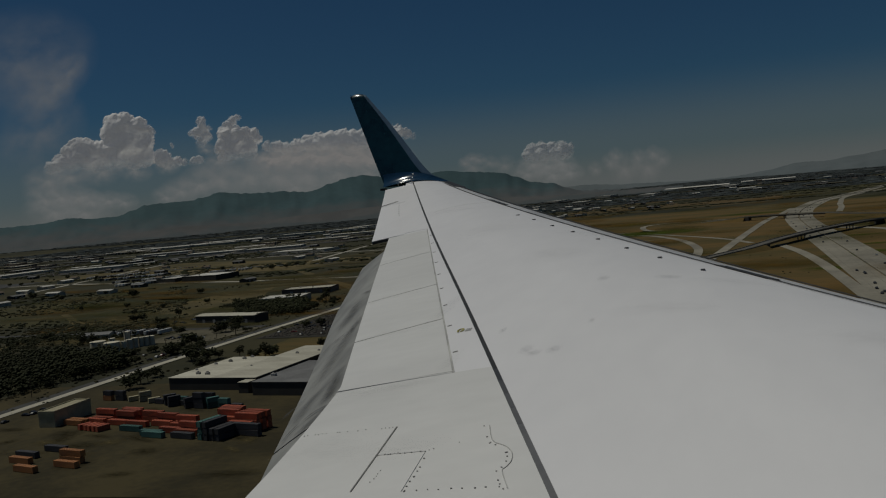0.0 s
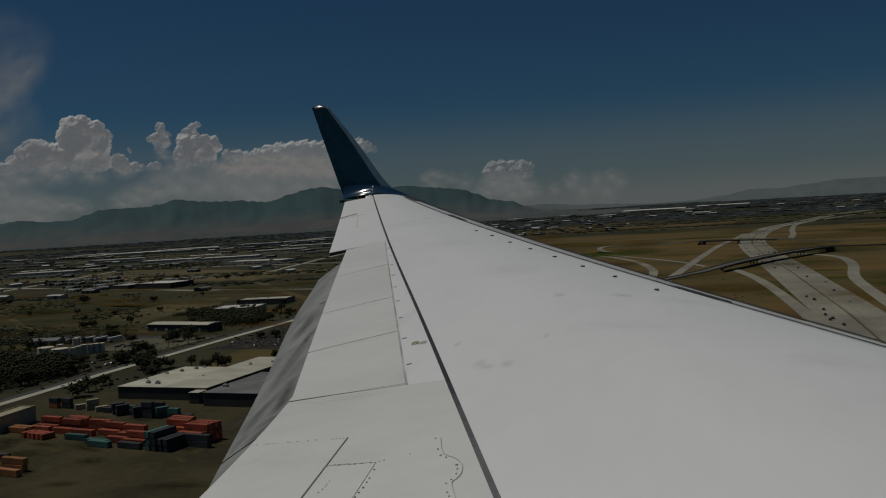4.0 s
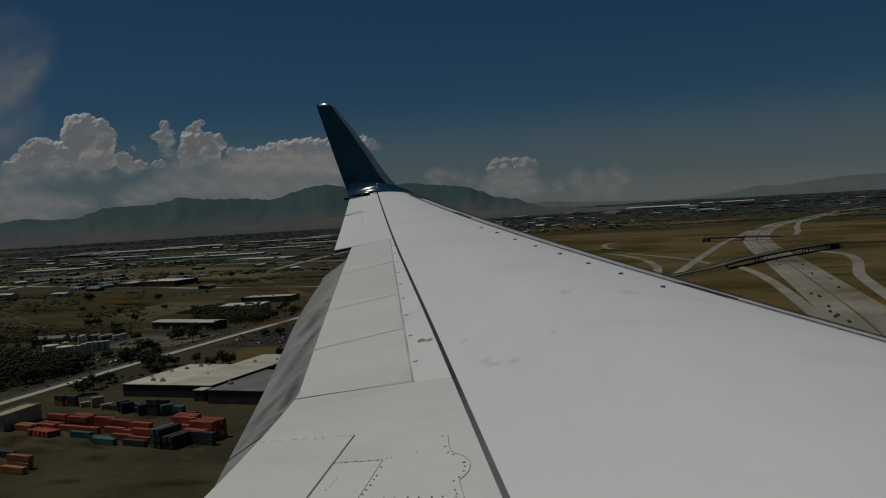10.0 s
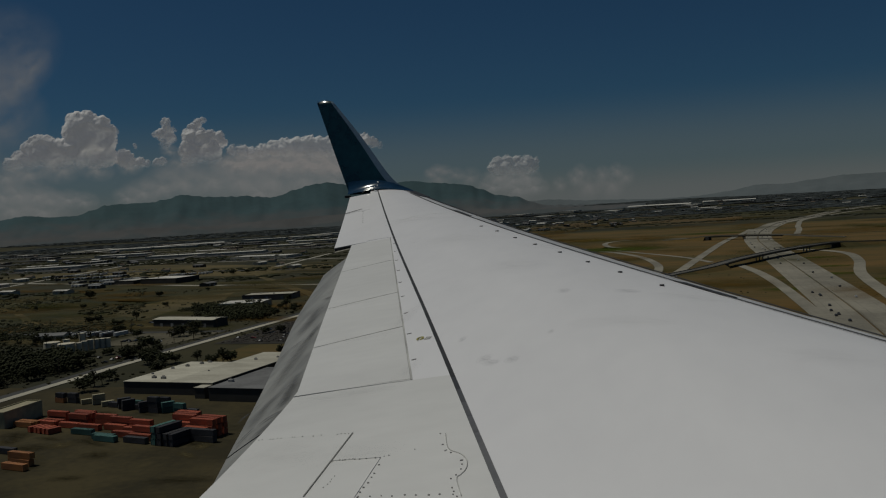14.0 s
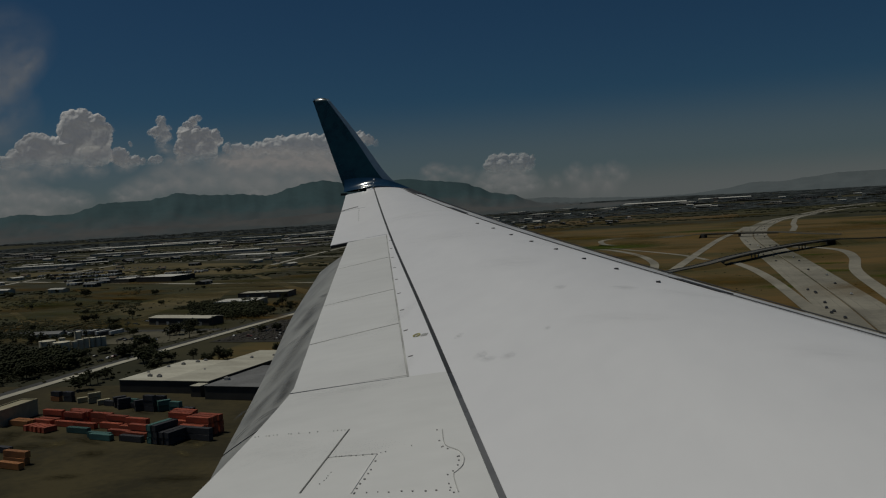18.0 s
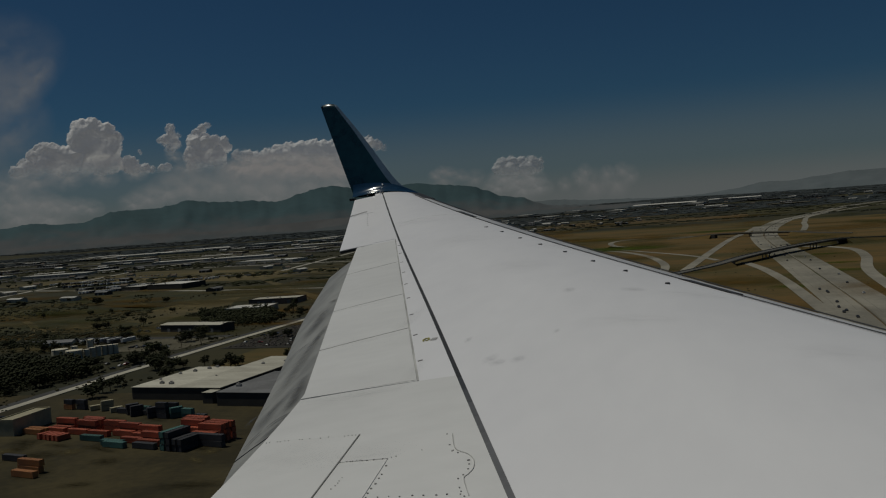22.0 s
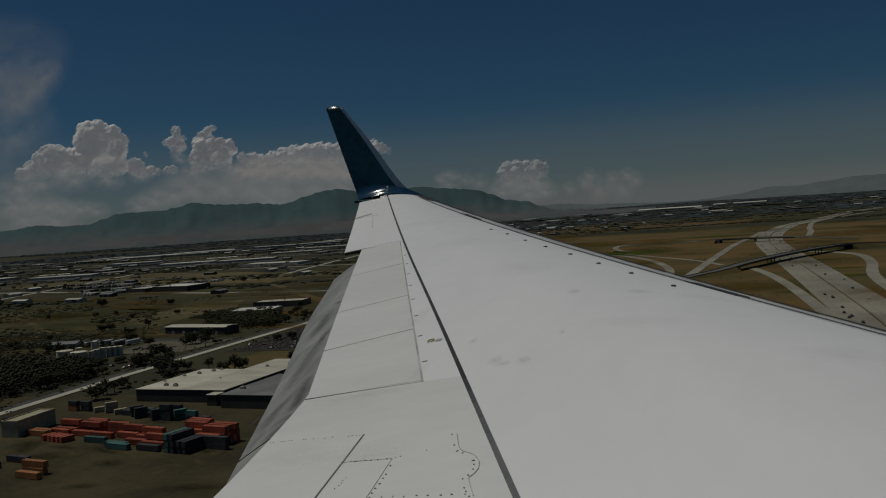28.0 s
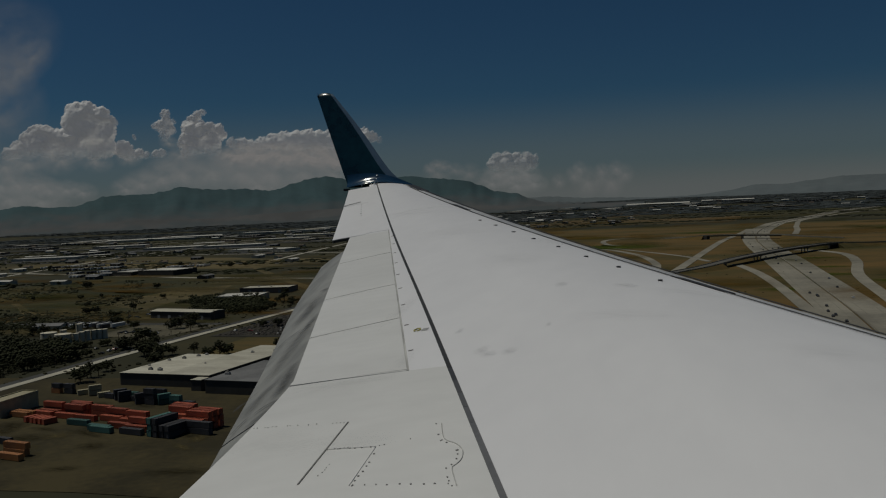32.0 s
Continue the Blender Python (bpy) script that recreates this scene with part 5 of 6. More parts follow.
def sweep(name, line, left, right, low, high, material, parent, spread=0.0):
    """A solid bar along a line of metres and heights, from left to right of it and low to high over it; spread widens its foot."""
    v, f = [], []
    for i, (x, y, h) in enumerate(line):
        p, q = line[max(0, i - 1)], line[min(len(line) - 1, i + 1)]
        d = Vector((q[0] - p[0], q[1] - p[1])).normalized()
        foot = LAND - 0.5 if low is None else LAND + h + low
        wide = spread * (LAND + h + high - foot)
        for o, z in ((left, LAND + h + high), (right, LAND + h + high), (right + wide, foot), (left - wide, foot)):
            v.append((x + d.y * o, y - d.x * o, z))
        if i:
            k = 4 * i
            f += [(k + j - 4, k + (j + 1) % 4 - 4, k + (j + 1) % 4, k + j) for j in range(4)]
    k = len(v) - 4
    return put(name, mesh_of(name, v, [(3, 2, 1, 0), (k, k + 1, k + 2, k + 3)] + f, material), parent)


def flyover(label, points, width, first, last, piers):
    """A raised road on girders between two banked-up ends; points are plan places with heights, first and last the shares of its length where the bridge begins and ends."""
    b = empty("overpass", label, "bridge", "motorway overpasses")
    flat, tops = smooth_line([p[:2] for p in points]), smooth_line([(i, p[2]) for i, p in enumerate(points)])
    line = [(*plan(x, y), max(0.6, h[1])) for (x, y), h in zip(flat, tops)]
    n, w = len(line) - 1, width * 0.75
    i0, i1 = round(first * n), round(last * n)
    sweep("deck", line, -w, w, -0.3, 0.0, DECK, b)
    for side in (-1, 1):
        o = side * (w - 0.2)
        sweep("parapet", line, o - 0.2, o + 0.2, 0.0, 0.9, CONCRETE, b)
    for o in (-0.8, -0.27, 0.27, 0.8):
        sweep("girder", line[i0:i1 + 1], o * w - 0.4, o * w + 0.4, -2.1, -0.3, GIRDER, b)
    for part in (line[:i0 + 1], line[i1:]):
        sweep("embankment", part, -w - 0.5, w + 0.5, None, -0.31, FIELD_BROWN, b, 1.6)
    for i in (i0, i1):
        k = min(n - 1, i)
        sweep("abutment", [line[k], line[k + 1]], -w - 0.8, w + 0.8, None, -0.32, GIRDER, b)
    for u in piers:
        x, y, h = line[round((first + (last - first) * u) * n)]
        q = line[round((first + (last - first) * u) * n) + 1]
        d = Vector((q[0] - x, q[1] - y)).normalized()
        for o in (-0.6, 0.0, 0.6):
            put("pier", tube("pier", 0.7, LAND - 0.5, LAND + h - 2.6, CONCRETE, 12, x + d.y * o * w, y - d.x * o * w), b)
        sweep("pier_cap", [(x - d.x * 0.8, y - d.y * 0.8, h), (x + d.x * 0.8, y + d.y * 0.8, h)], -0.85 * w, 0.85 * w, -3.0, -2.1, CONCRETE, b)
    return b


flyover("long curving flyover with a dark deck on deep girders", [(-22, 655, 0.6), (-4, 682, 1.8), (18, 706, 4.5), (44, 753, 7.6), (82, 828, 8.2), (124, 896, 8.0), (150, 927, 6.5), (190, 962, 2.5), (260, 1000, 0.8)], 9.5, 0.3, 0.70, (0.33, 0.70))
flyover("straight overpass with a dark deck across the motorway", [(-20, 1178, 1.0), (8, 1160, 4.0), (30, 1150, 7.0), (73, 1136, 7.4), (113, 1113, 7.0), (140, 1098, 3.5), (175, 1080, 0.8)], 10, 0.33, 0.68, (0.5,))


# the halls beside the container yard


def winged_hall(name, label, blocks, h, wall, roof, vents, m):
    """A flat-roofed hall of several blocks side by side, given as spans in metres from its front corner."""
    b = empty(name, label, "warehouse")
    for x0, x1, y0, y1, top in blocks:
        put("wall", boxes("wall", [(x0, x1, y0, y1, -1, h * top - 0.3)], wall), b)
        r = put("roof", bevel_box("roof", x0 - 0.25, x1 + 0.25, y0 - 0.25, y1 + 0.25, h * top - 0.3, h * top, 0.08, roof), b)
        for x, y, q in vents:
            if x0 < x < x1 and y0 < y < y1:
                put("roof_unit", bevel_box("roof_unit", x - 0.9 * q, x + 0.9 * q, y - 0.6 * q, y + 0.6 * q, h * top - 0.05, h * top + 0.9 * q, 0.12, UNIT), r)
                put("vent_hood", bevel_box("vent_hood", x - 0.4 * q, x + 0.4 * q, y - 0.35 * q, y + 0.35 * q, h * top + 0.88 * q, h * top + 1.25 * q, 0.08, STEEL), r)
    b.matrix_basis = m
    return b


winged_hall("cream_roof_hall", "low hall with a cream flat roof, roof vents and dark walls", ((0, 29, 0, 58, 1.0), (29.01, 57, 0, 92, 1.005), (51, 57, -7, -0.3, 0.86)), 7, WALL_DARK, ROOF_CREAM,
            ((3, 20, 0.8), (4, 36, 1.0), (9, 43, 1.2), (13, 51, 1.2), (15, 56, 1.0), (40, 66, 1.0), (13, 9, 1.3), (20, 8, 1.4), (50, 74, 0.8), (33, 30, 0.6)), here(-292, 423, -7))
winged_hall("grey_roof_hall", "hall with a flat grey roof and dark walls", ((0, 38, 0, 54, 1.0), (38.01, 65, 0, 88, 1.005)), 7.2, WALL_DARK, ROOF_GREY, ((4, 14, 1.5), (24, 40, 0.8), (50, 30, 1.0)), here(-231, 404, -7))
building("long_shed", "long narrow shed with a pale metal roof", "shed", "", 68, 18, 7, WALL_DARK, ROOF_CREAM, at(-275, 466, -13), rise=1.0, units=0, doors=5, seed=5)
building("storage_hut", "tall beige box-shaped storage hut in the yard", "hut", "", 26, 9, 7.5, BOX_BEIGE, BOX_BEIGE, here(-308, 360, 90), units=0, doors=0, seed=6)
building("white_hall", "white roofed hall in dry grassland", "warehouse", "", 69, 51, 8, WALL_DARK, ROOF_WHITE, at(-500, 815, -12), units=2, seed=7)
building("white_hall", "white roofed hall in dry grassland", "warehouse", "", 39, 45, 6, WALL_DARK, ROOF_WHITE, at(-545, 822, -12), units=1, seed=8)
building("depot", "depot with a white flat roof among trees", "warehouse", "", 45, 33, 6, WALL_WHITE, ROOF_WHITE, at(-286, 556, 6), units=2, doors=3, seed=9)
building("depot", "depot with a white flat roof among trees", "warehouse", "", 57, 27, 6, WALL_BROWN, ROOF_CREAM, at(-292, 610, 4), units=2, doors=3, seed=10)
building("brown_hall", "dark brown hall with a row of windows", "warehouse", "", 90, 39, 7, WALL_BROWN, ROOF_CREAM, at(-110, 400, 2), units=3, windows=9, seed=11)
building("office_house", "small pale house beside parked cars", "house", "", 24, 14, 4, WALL_WHITE, ROOF_GREY, at(-335, 425, 10), rise=1.6, units=0, windows=4, seed=12)

# tank farm
for x, y, r, h in ((-301.6, 381, 5.8, 7.2), (-289.6, 376, 5.9, 7.2), (-284.5, 378.5, 2.2, 7.0), (-285, 383.5, 2.3, 7.0), (-284.6, 387.5, 2.3, 7.2), (-283.2, 390.5, 2.2, 6.8), (-281, 392, 2.3, 6.9), (-279.2, 393.8, 2.2, 6.8), (-299.3, 389, 2.4, 7.4), (-300.5, 403, 2.4, 9.0)):
    tk = empty("storage_tank", "round white storage tank with a flat cone top", "tank", "tank farm", at(x, y))
    put("shell", tube("shell", r, -0.2, h, TANK_WHITE, 28), tk)
    put("cone_top", tube("cone_top", r + 0.12, h, h + 0.12, TANK_WHITE, 28, cap=r * 0.10), tk)
    put("ladder", boxes("ladder", [(-0.3, -0.24, -r - 0.25, -r - 0.05, 0, h + 1), (0.24, 0.3, -r - 0.25, -r - 0.05, 0, h + 1)] + [(-0.24, 0.24, -r - 0.2, -r - 0.15, 0.4 * k, 0.4 * k + 0.05) for k in range(1, int(h / 0.4))], STEEL), tk)

# shipping containers
RED = container(BOX_RED, "rust-red ribbed shipping container stacked in a dirt yard")
ORANGE = container(BOX_ORANGE, "faded orange ribbed shipping container in a dirt yard")
TEAL = container(BOX_TEAL, "dull teal ribbed shipping container in a dirt yard")
DARK = container(BOX_BLACK, "near-black ribbed shipping container in a dirt yard")
SHORT = container(BOX_RED, "short rust-red shipping container standing end-on", 6.1)
rnd = random.Random(21)


SHORT_DARK = container(BOX_BLACK, "short near-black shipping container in the yard", 6.1)
SHORT_TEAL = container(BOX_TEAL, "short teal shipping container in the yard", 6.1)
SHORT_PALE = container(BOX_BEIGE, "short beige shipping container in the yard", 6.1)
SHORT_ORANGE = container(BOX_ORANGE, "short orange shipping container in the yard", 6.1)


def stack(model, x, y, turn, n=1, from_=0):
    for k in range(from_, n):
        copy_thing(model, here(x + rnd.uniform(-0.3, 0.3), y + rnd.uniform(-0.2, 0.2), turn + rnd.uniform(-1.5, 1.5), 0.25 + 2.6 * k))


for m, x, y, n in ((RED, -285, 361, 2), (RED, -270, 356, 2), (RED, -269, 359, 2), (RED, -271, 362, 2), (RED, -255, 355, 2), (RED, -254, 358, 1), (ORANGE, -296, 351, 1), (ORANGE, -295, 354, 1), (RED, -285, 353, 1), (RED, -284, 356, 1),
                   (RED, -271, 350, 1), (RED, -258, 347, 1), (RED, -244, 350, 2), (RED, -245, 346.5, 1), (RED, -231, 345, 2), (RED, -232, 341.5, 1), (RED, -233, 335, 1), (RED, -222, 331, 1), (RED, -222, 334, 2)):
    stack(m, x, y, -13, n)
for m, x, y, n in ((RED, -210, 347, 3), (RED, -209, 344, 3), (RED, -210, 350, 3), (RED, -208, 341, 2), (RED, -196, 336, 3), (RED, -195, 339, 3), (RED, -194, 342, 3), (RED, -197, 333, 2),
                   (TEAL, -256, 339, 1), (TEAL, -240, 331, 1), (TEAL, -237, 328, 1), (DARK, -221, 326, 1), (DARK, -192, 329, 2), (DARK, -205, 333, 1)):
    stack(m, x, y, -13, n)
for m, x, y, n in ((TEAL, -209, 328, 3), (DARK, -206, 327, 3), (DARK, -203, 326.5, 2), (DARK, -200, 326, 2)):
    stack(m, x, y, 74, n)
for i in range(5):
    stack(SHORT, -284 + 3.0 * i, 344 - 0.9 * i, 66, 1)
for m, x, y, n in ((SHORT_ORANGE, -315, 402, 1), (SHORT_DARK, -307, 401, 2), (SHORT_PALE, -297, 399, 1), (SHORT_PALE, -290, 398, 2), (SHORT_PALE, -282, 394, 1), (SHORT_DARK, -276, 391, 1), (SHORT_DARK, -269, 389, 2), (SHORT_DARK, -264, 385, 2), (SHORT_DARK, -258, 386, 1),
                   (SHORT_DARK, -252, 381, 2), (SHORT_DARK, -246, 379, 3), (SHORT_TEAL, -239, 380, 2), (SHORT_TEAL, -231, 377, 2), (SHORT_DARK, -224, 376, 1), (SHORT_TEAL, -266, 395, 1), (SHORT_DARK, -247, 390, 2)):
    stack(m, x, y, -13 + rnd.choice((0, 0, 60)), n)
stack(SHORT_DARK, -315, 402, -13, 2, 1)
for m, x, y, n in ((ORANGE, -250, 293, 2), (ORANGE, -248, 287, 1), (DARK, -270, 308, 1), (ORANGE, -262, 281, 1), (DARK, -278, 300, 1), (ORANGE, -274, 292, 1)):
    stack(m, x, y, -13, n)
hide(SHORT_DARK, SHORT_TEAL, SHORT_PALE, SHORT_ORANGE)
hide(RED, ORANGE, TEAL, DARK, SHORT)


# vehicles
def car(paint, label):
    c = empty("car", label, "car", "parked cars")
    prof = [(-2.2, 0.35), (2.2, 0.35), (2.2, 0.75), (1.95, 0.9), (0.95, 0.98), (-2.1, 1.0), (-2.25, 0.7)]
    v = [(x, s * 0.88, z) for s in (-1, 1) for x, z in prof]
    n = len(prof)
    put("body", mesh_of("body", v, [tuple(range(n))[::-1], tuple(range(n, 2 * n))] + [(i, (i + 1) % n, n + (i + 1) % n, n + i) for i in range(n)], paint), c)
    v = [(-1.9, -0.78, 0.97), (0.95, -0.78, 0.97), (0.95, 0.78, 0.97), (-1.9, 0.78, 0.97), (-1.3, -0.66, 1.4), (0.25, -0.66, 1.4), (0.25, 0.66, 1.4), (-1.3, 0.66, 1.4)]
    put("cabin_glass", mesh_of("cabin_glass", v, BOX_F, GLASS), c)
    put("roof", boxes("roof", [(-1.28, 0.22, -0.64, 0.64, 1.4, 1.46)], paint), c)
    for x in (-1.35, 1.4):
        for y in (-0.82, 0.82):
            w = tube("wheel", 0.33, -0.1, 0.1, TYRE, 12)
            put("wheel", w, c, m=Matrix.Translation((x, y, 0.33)) @ Matrix.Rotation(radians(90), 4, "X"))
    return c


def trailer(material, label, L=14.5):
    t = empty("semi_trailer", label, "trailer", "parked trailers")
    put("box", bevel_box("box", -L / 2, L / 2, -1.28, 1.28, 1.2, 4.0, 0.06, material), t)
    put("chassis", boxes("chassis", [(-L / 2, L / 2, -0.55, -0.35, 0.9, 1.2), (-L / 2, L / 2, 0.35, 0.55, 0.9, 1.2)], STEEL), t)
    for x in (-L / 2 + 1.5, -L / 2 + 2.8):
        for y in (-1.0, 1.0):
            put("wheel", tube("wheel", 0.5, -0.25, 0.25, TYRE, 12), t, m=Matrix.Translation((x, y, 0.5)) @ Matrix.Rotation(radians(90), 4, "X"))
    put("landing_leg", boxes("landing_leg", [(L / 2 - 3, L / 2 - 2.8, -0.5, -0.3, 0, 1.2), (L / 2 - 3, L / 2 - 2.8, 0.3, 0.5, 0, 1.2)], STEEL), t)
    return t


names = ("white", "silver", "dark", "red", "blue")
CARS = [car(p, n + " parked car on a dusty lot") for p, n in zip(CAR_PAINTS, names)]
TRAIL = [trailer(TRAILER_WHITE, "white box semi-trailer parked without a tractor"), trailer(BOX_BLACK, "dark box semi-trailer parked without a tractor")]
lots = ((-268, 412, 26, 14, 10), (-255, 345, 14, 30, 8), (-226, 250, 8, 34, 9), (-200, 425, 40, 50, 16), (-300, 480, 40, 20, 10), (-240, 640, 40, 30, 14), (-700, 1050, 120, 30, 26), (-320, 350, 30, 30, 8))
for x, y, w, d, n in lots:
    for i in range(n):
        a, b = x + rnd.uniform(-w / 2, w / 2), y + rnd.uniform(-d / 2, d / 2)
        copy_thing(rnd.choice(CARS + [CARS[2]] * 6), at(a, b, rnd.choice((5, 95, 185)) + rnd.uniform(-6, 6), 0.15))
for s in range(46):
    k = rnd.randrange(4, 70)
    x, y = TRUNK[k]
    nx, ny = TRUNK[k + 1]
    u, off = rnd.random(), rnd.choice((-11, -8, -5, 5, 8, 11))
    copy_thing(rnd.choice((CARS[0], CARS[1], CARS[2], CARS[2], CARS[2], CARS[2])), at(x + (nx - x) * u + off, y + (ny - y) * u, math.degrees(math.atan2(ny - y, nx - x)) + (180 if off < 0 else 0), 0.52))
for x, y in ((69, 535), (71, 519), (69, 476), (68, 443), (69, 421)):
    copy_thing(CARS[2], at(x, y, 270, 0.52))
for row, (x, y, n) in enumerate(((-600, 800, 26), (-640, 850, 22), (-700, 905, 22), (-760, 960, 20), (-560, 905, 14))):
    for i in range(n):
        if rnd.random() < 0.8:
            copy_thing(TRAIL[0] if rnd.random() < 0.7 else TRAIL[1], at(x + i * 3.4 + rnd.uniform(-0.3, 0.3), y + i * 1.2 + rnd.uniform(-1, 1), 70, 0.1))
for i in range(9):
    copy_thing(TRAIL[i % 2], at(-330 + 4.2 * i, 430 + rnd.uniform(-3, 3), 80, 0.15))


# power poles along the street
pole = empty("power_pole", "wooden power pole with a crossarm beside the street", "power pole", "street power poles")
put("post", tube("post", 0.17, -1, 11, WOOD, 8), pole)
put("crossarm", boxes("crossarm", [(-1.3, 1.3, -0.08, 0.08, 10.1, 10.3)], WOOD), pole)
for x in (-1.1, -0.4, 0.4, 1.1):
    put("insulator", tube("insulator", 0.07, 10.3, 10.55, TANK_WHITE, 6, x), pole)
for i in range(16):
    y = 150 + 42 * i
    copy_thing(pole, at(-252 + 0.028 * (y - 150) - 2, y))
for i in range(12):
    copy_thing(pole, at(-300 - 60 * i, 446 + 9 * i, 80))
hide(pole)

# far halls, sheds and houses, in a few makes each
G1 = "industrial halls across the valley"
MAKES = [
    building("far_hall", "long low white-roofed industrial hall", "warehouse", G1, 150, 60, 5.5, WALL_WHITE, ROOF_WHITE, pose(0, 0, 0), units=5, doors=10, seed=31),
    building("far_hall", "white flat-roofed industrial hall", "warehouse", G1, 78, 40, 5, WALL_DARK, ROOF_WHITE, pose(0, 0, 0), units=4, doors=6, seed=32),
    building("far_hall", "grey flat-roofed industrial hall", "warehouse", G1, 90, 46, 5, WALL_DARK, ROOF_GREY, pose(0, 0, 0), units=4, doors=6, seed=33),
    building("far_hall", "cream flat-roofed industrial hall", "warehouse", G1, 60, 32, 5.5, WALL_BROWN, ROOF_CREAM, pose(0, 0, 0), units=3, doors=4, seed=34),
]
SHEDS = [
    building("shed", "small pale gabled shed among lots", "shed", "small sheds", 26, 14, 5, WALL_WHITE, ROOF_WHITE, pose(0, 0, 0), rise=1.4, units=0, doors=2, seed=35),
    building("shed", "small dark shed with a grey gabled roof", "shed", "small sheds", 22, 13, 4.5, WALL_DARK, ROOF_GREY, pose(0, 0, 0), rise=1.6, units=0, doors=2, seed=36),
    building("house", "small house with a brown gabled roof", "house", "scattered houses", 14, 10, 3.6, WALL_WHITE, ROOF_BROWN, pose(0, 0, 0), rise=2.2, units=0, windows=3, seed=37),
]
FAR_WHITE = building("far_hall", "very long white hall with a bright sloping roof", "warehouse", G1, 210, 30, 4.5, WALL_WHITE, ROOF_WHITE, pose(0, 0, 0), rise=2.6, units=0, doors=10, seed=39)
placed = []
PAD = mesh_of("hard_standing", [(-1, -1, 0), (1, -1, 0), (1, 1, 0), (-1, 1, 0)], [(0, 1, 2, 3)], ASPHALT)
TAN_PAD = mesh_of("hard_standing", [(-1, -1, 0), (1, -1, 0), (1, 1, 0), (-1, 1, 0)], [(0, 1, 2, 3)], TAN_LOT)
lots_round_halls = []


def hard_standing(m, size=1.0):
    """The paved lot that a hall stands on."""
    dark = rnd.random() < 0.6
    ob = put("hard_standing", PAD if dark else TAN_PAD, m=m @ Matrix.Translation((rnd.uniform(-15, 15), -rnd.uniform(10, 25), 0.5 + 0.004 * len(lots_round_halls))) @ Matrix.Diagonal((size * rnd.uniform(75, 105), size * rnd.uniform(50, 75), 1, 1)))
    tagged(ob, "dark asphalt lot round an industrial hall" if dark else "pale dusty lot round an industrial hall", "lot", kind="structure")
    lots_round_halls.append(m)




def clear(x, y, r):
    if any((x - a) ** 2 + (y - b) ** 2 < (r + q) ** 2 for a, b, q in placed):
        return False
    placed.append((x, y, r))
    return True


def scatter(models, n, az0, az1, r0, r1, room, turns=(-8, 82), power=1.0):
    for _ in range(n * 4):
        if n <= 0:
            return
        x, y = bearing(rnd.uniform(az0, az1), r0 + (r1 - r0) * rnd.random() ** power)
        if clear(x, y, room):
            m = at(x, y, rnd.choice(turns) + rnd.uniform(-2, 2))
            copy_thing(rnd.choice(models), m)
            if models is MAKES:
                hard_standing(m)
            n -= 1


for x, y in ((-170, 296), (-122, 276), (-275, 466), (-500, 815), (-286, 556), (-292, 610), (-110, 400)):
    placed.append((x, y, 45))
# a chain of long white halls before the mountains
for i in range(15):
    az = 36.5 - 1.35 * i
    x, y = bearing(az, 2480 + 14 * i + rnd.uniform(-60, 60))
    if clear(x, y, 55):
        copy_thing(MAKES[0] if i % 3 else MAKES[1], at(x, y, az * 0.6 - 6))
for az, r in ((31, 1720), (27.5, 1600), (38, 1500), (24.5, 2000), (22.5, 2250), (34, 2100)):
    x, y = bearing(az, r)
    placed.append((x, y, 70))
    copy_thing(MAKES[0], at(x, y, 12))
    hard_standing(at(x, y, 12), 1.2)
scatter(MAKES, 9, 20, 46, 1300, 2300, 80)
scatter(MAKES, 20, 18, 47, 2000, 2780, 70)
scatter(SHEDS, 24, 22, 46, 850, 1400, 20)
scatter(SHEDS, 46, 18, 46, 1400, 2700, 24)
scatter(MAKES, 14, -14, 12, 2900, 3900, 80)
scatter(SHEDS, 42, 2, 13, 2000, 3300, 18)
scatter(SHEDS, 40, -14, 4, 2950, 3700, 22)
for az, r, s in ((1.2, 3700, 1.7), (-2.9, 3850, 1.4), (12.0, 2900, 1.0)):
    x, y = bearing(az, r)
    copy_thing(FAR_WHITE, at(x, y, -az, s=s * 0.7))
for az, r, w in ((36.0, 2560, 1.0), (33.2, 2600, 1.2), (29.8, 2640, 1.2), (27.0, 2480, 0.8), (23.6, 2660, 1.0), (38.5, 1720, 0.5), (35.5, 1560, 0.5), (29.0, 2050, 0.6)):
    x, y = bearing(az, r)
    copy_thing(FAR_WHITE, at(x, y, az - 12, s=w * 0.7))
for k in range(64):
    m = lots_round_halls[k % min(16, len(lots_round_halls))]
    copy_thing(CARS[k % 3], m @ Matrix.Translation((rnd.uniform(-70, 70), -38 - 9 * (k % 3), 0.56)) @ Matrix.Rotation(radians(90 + rnd.uniform(-4, 4)), 4, "Z"))
hide(*MAKES, *SHEDS, FAR_WHITE, *CARS, *TRAIL)


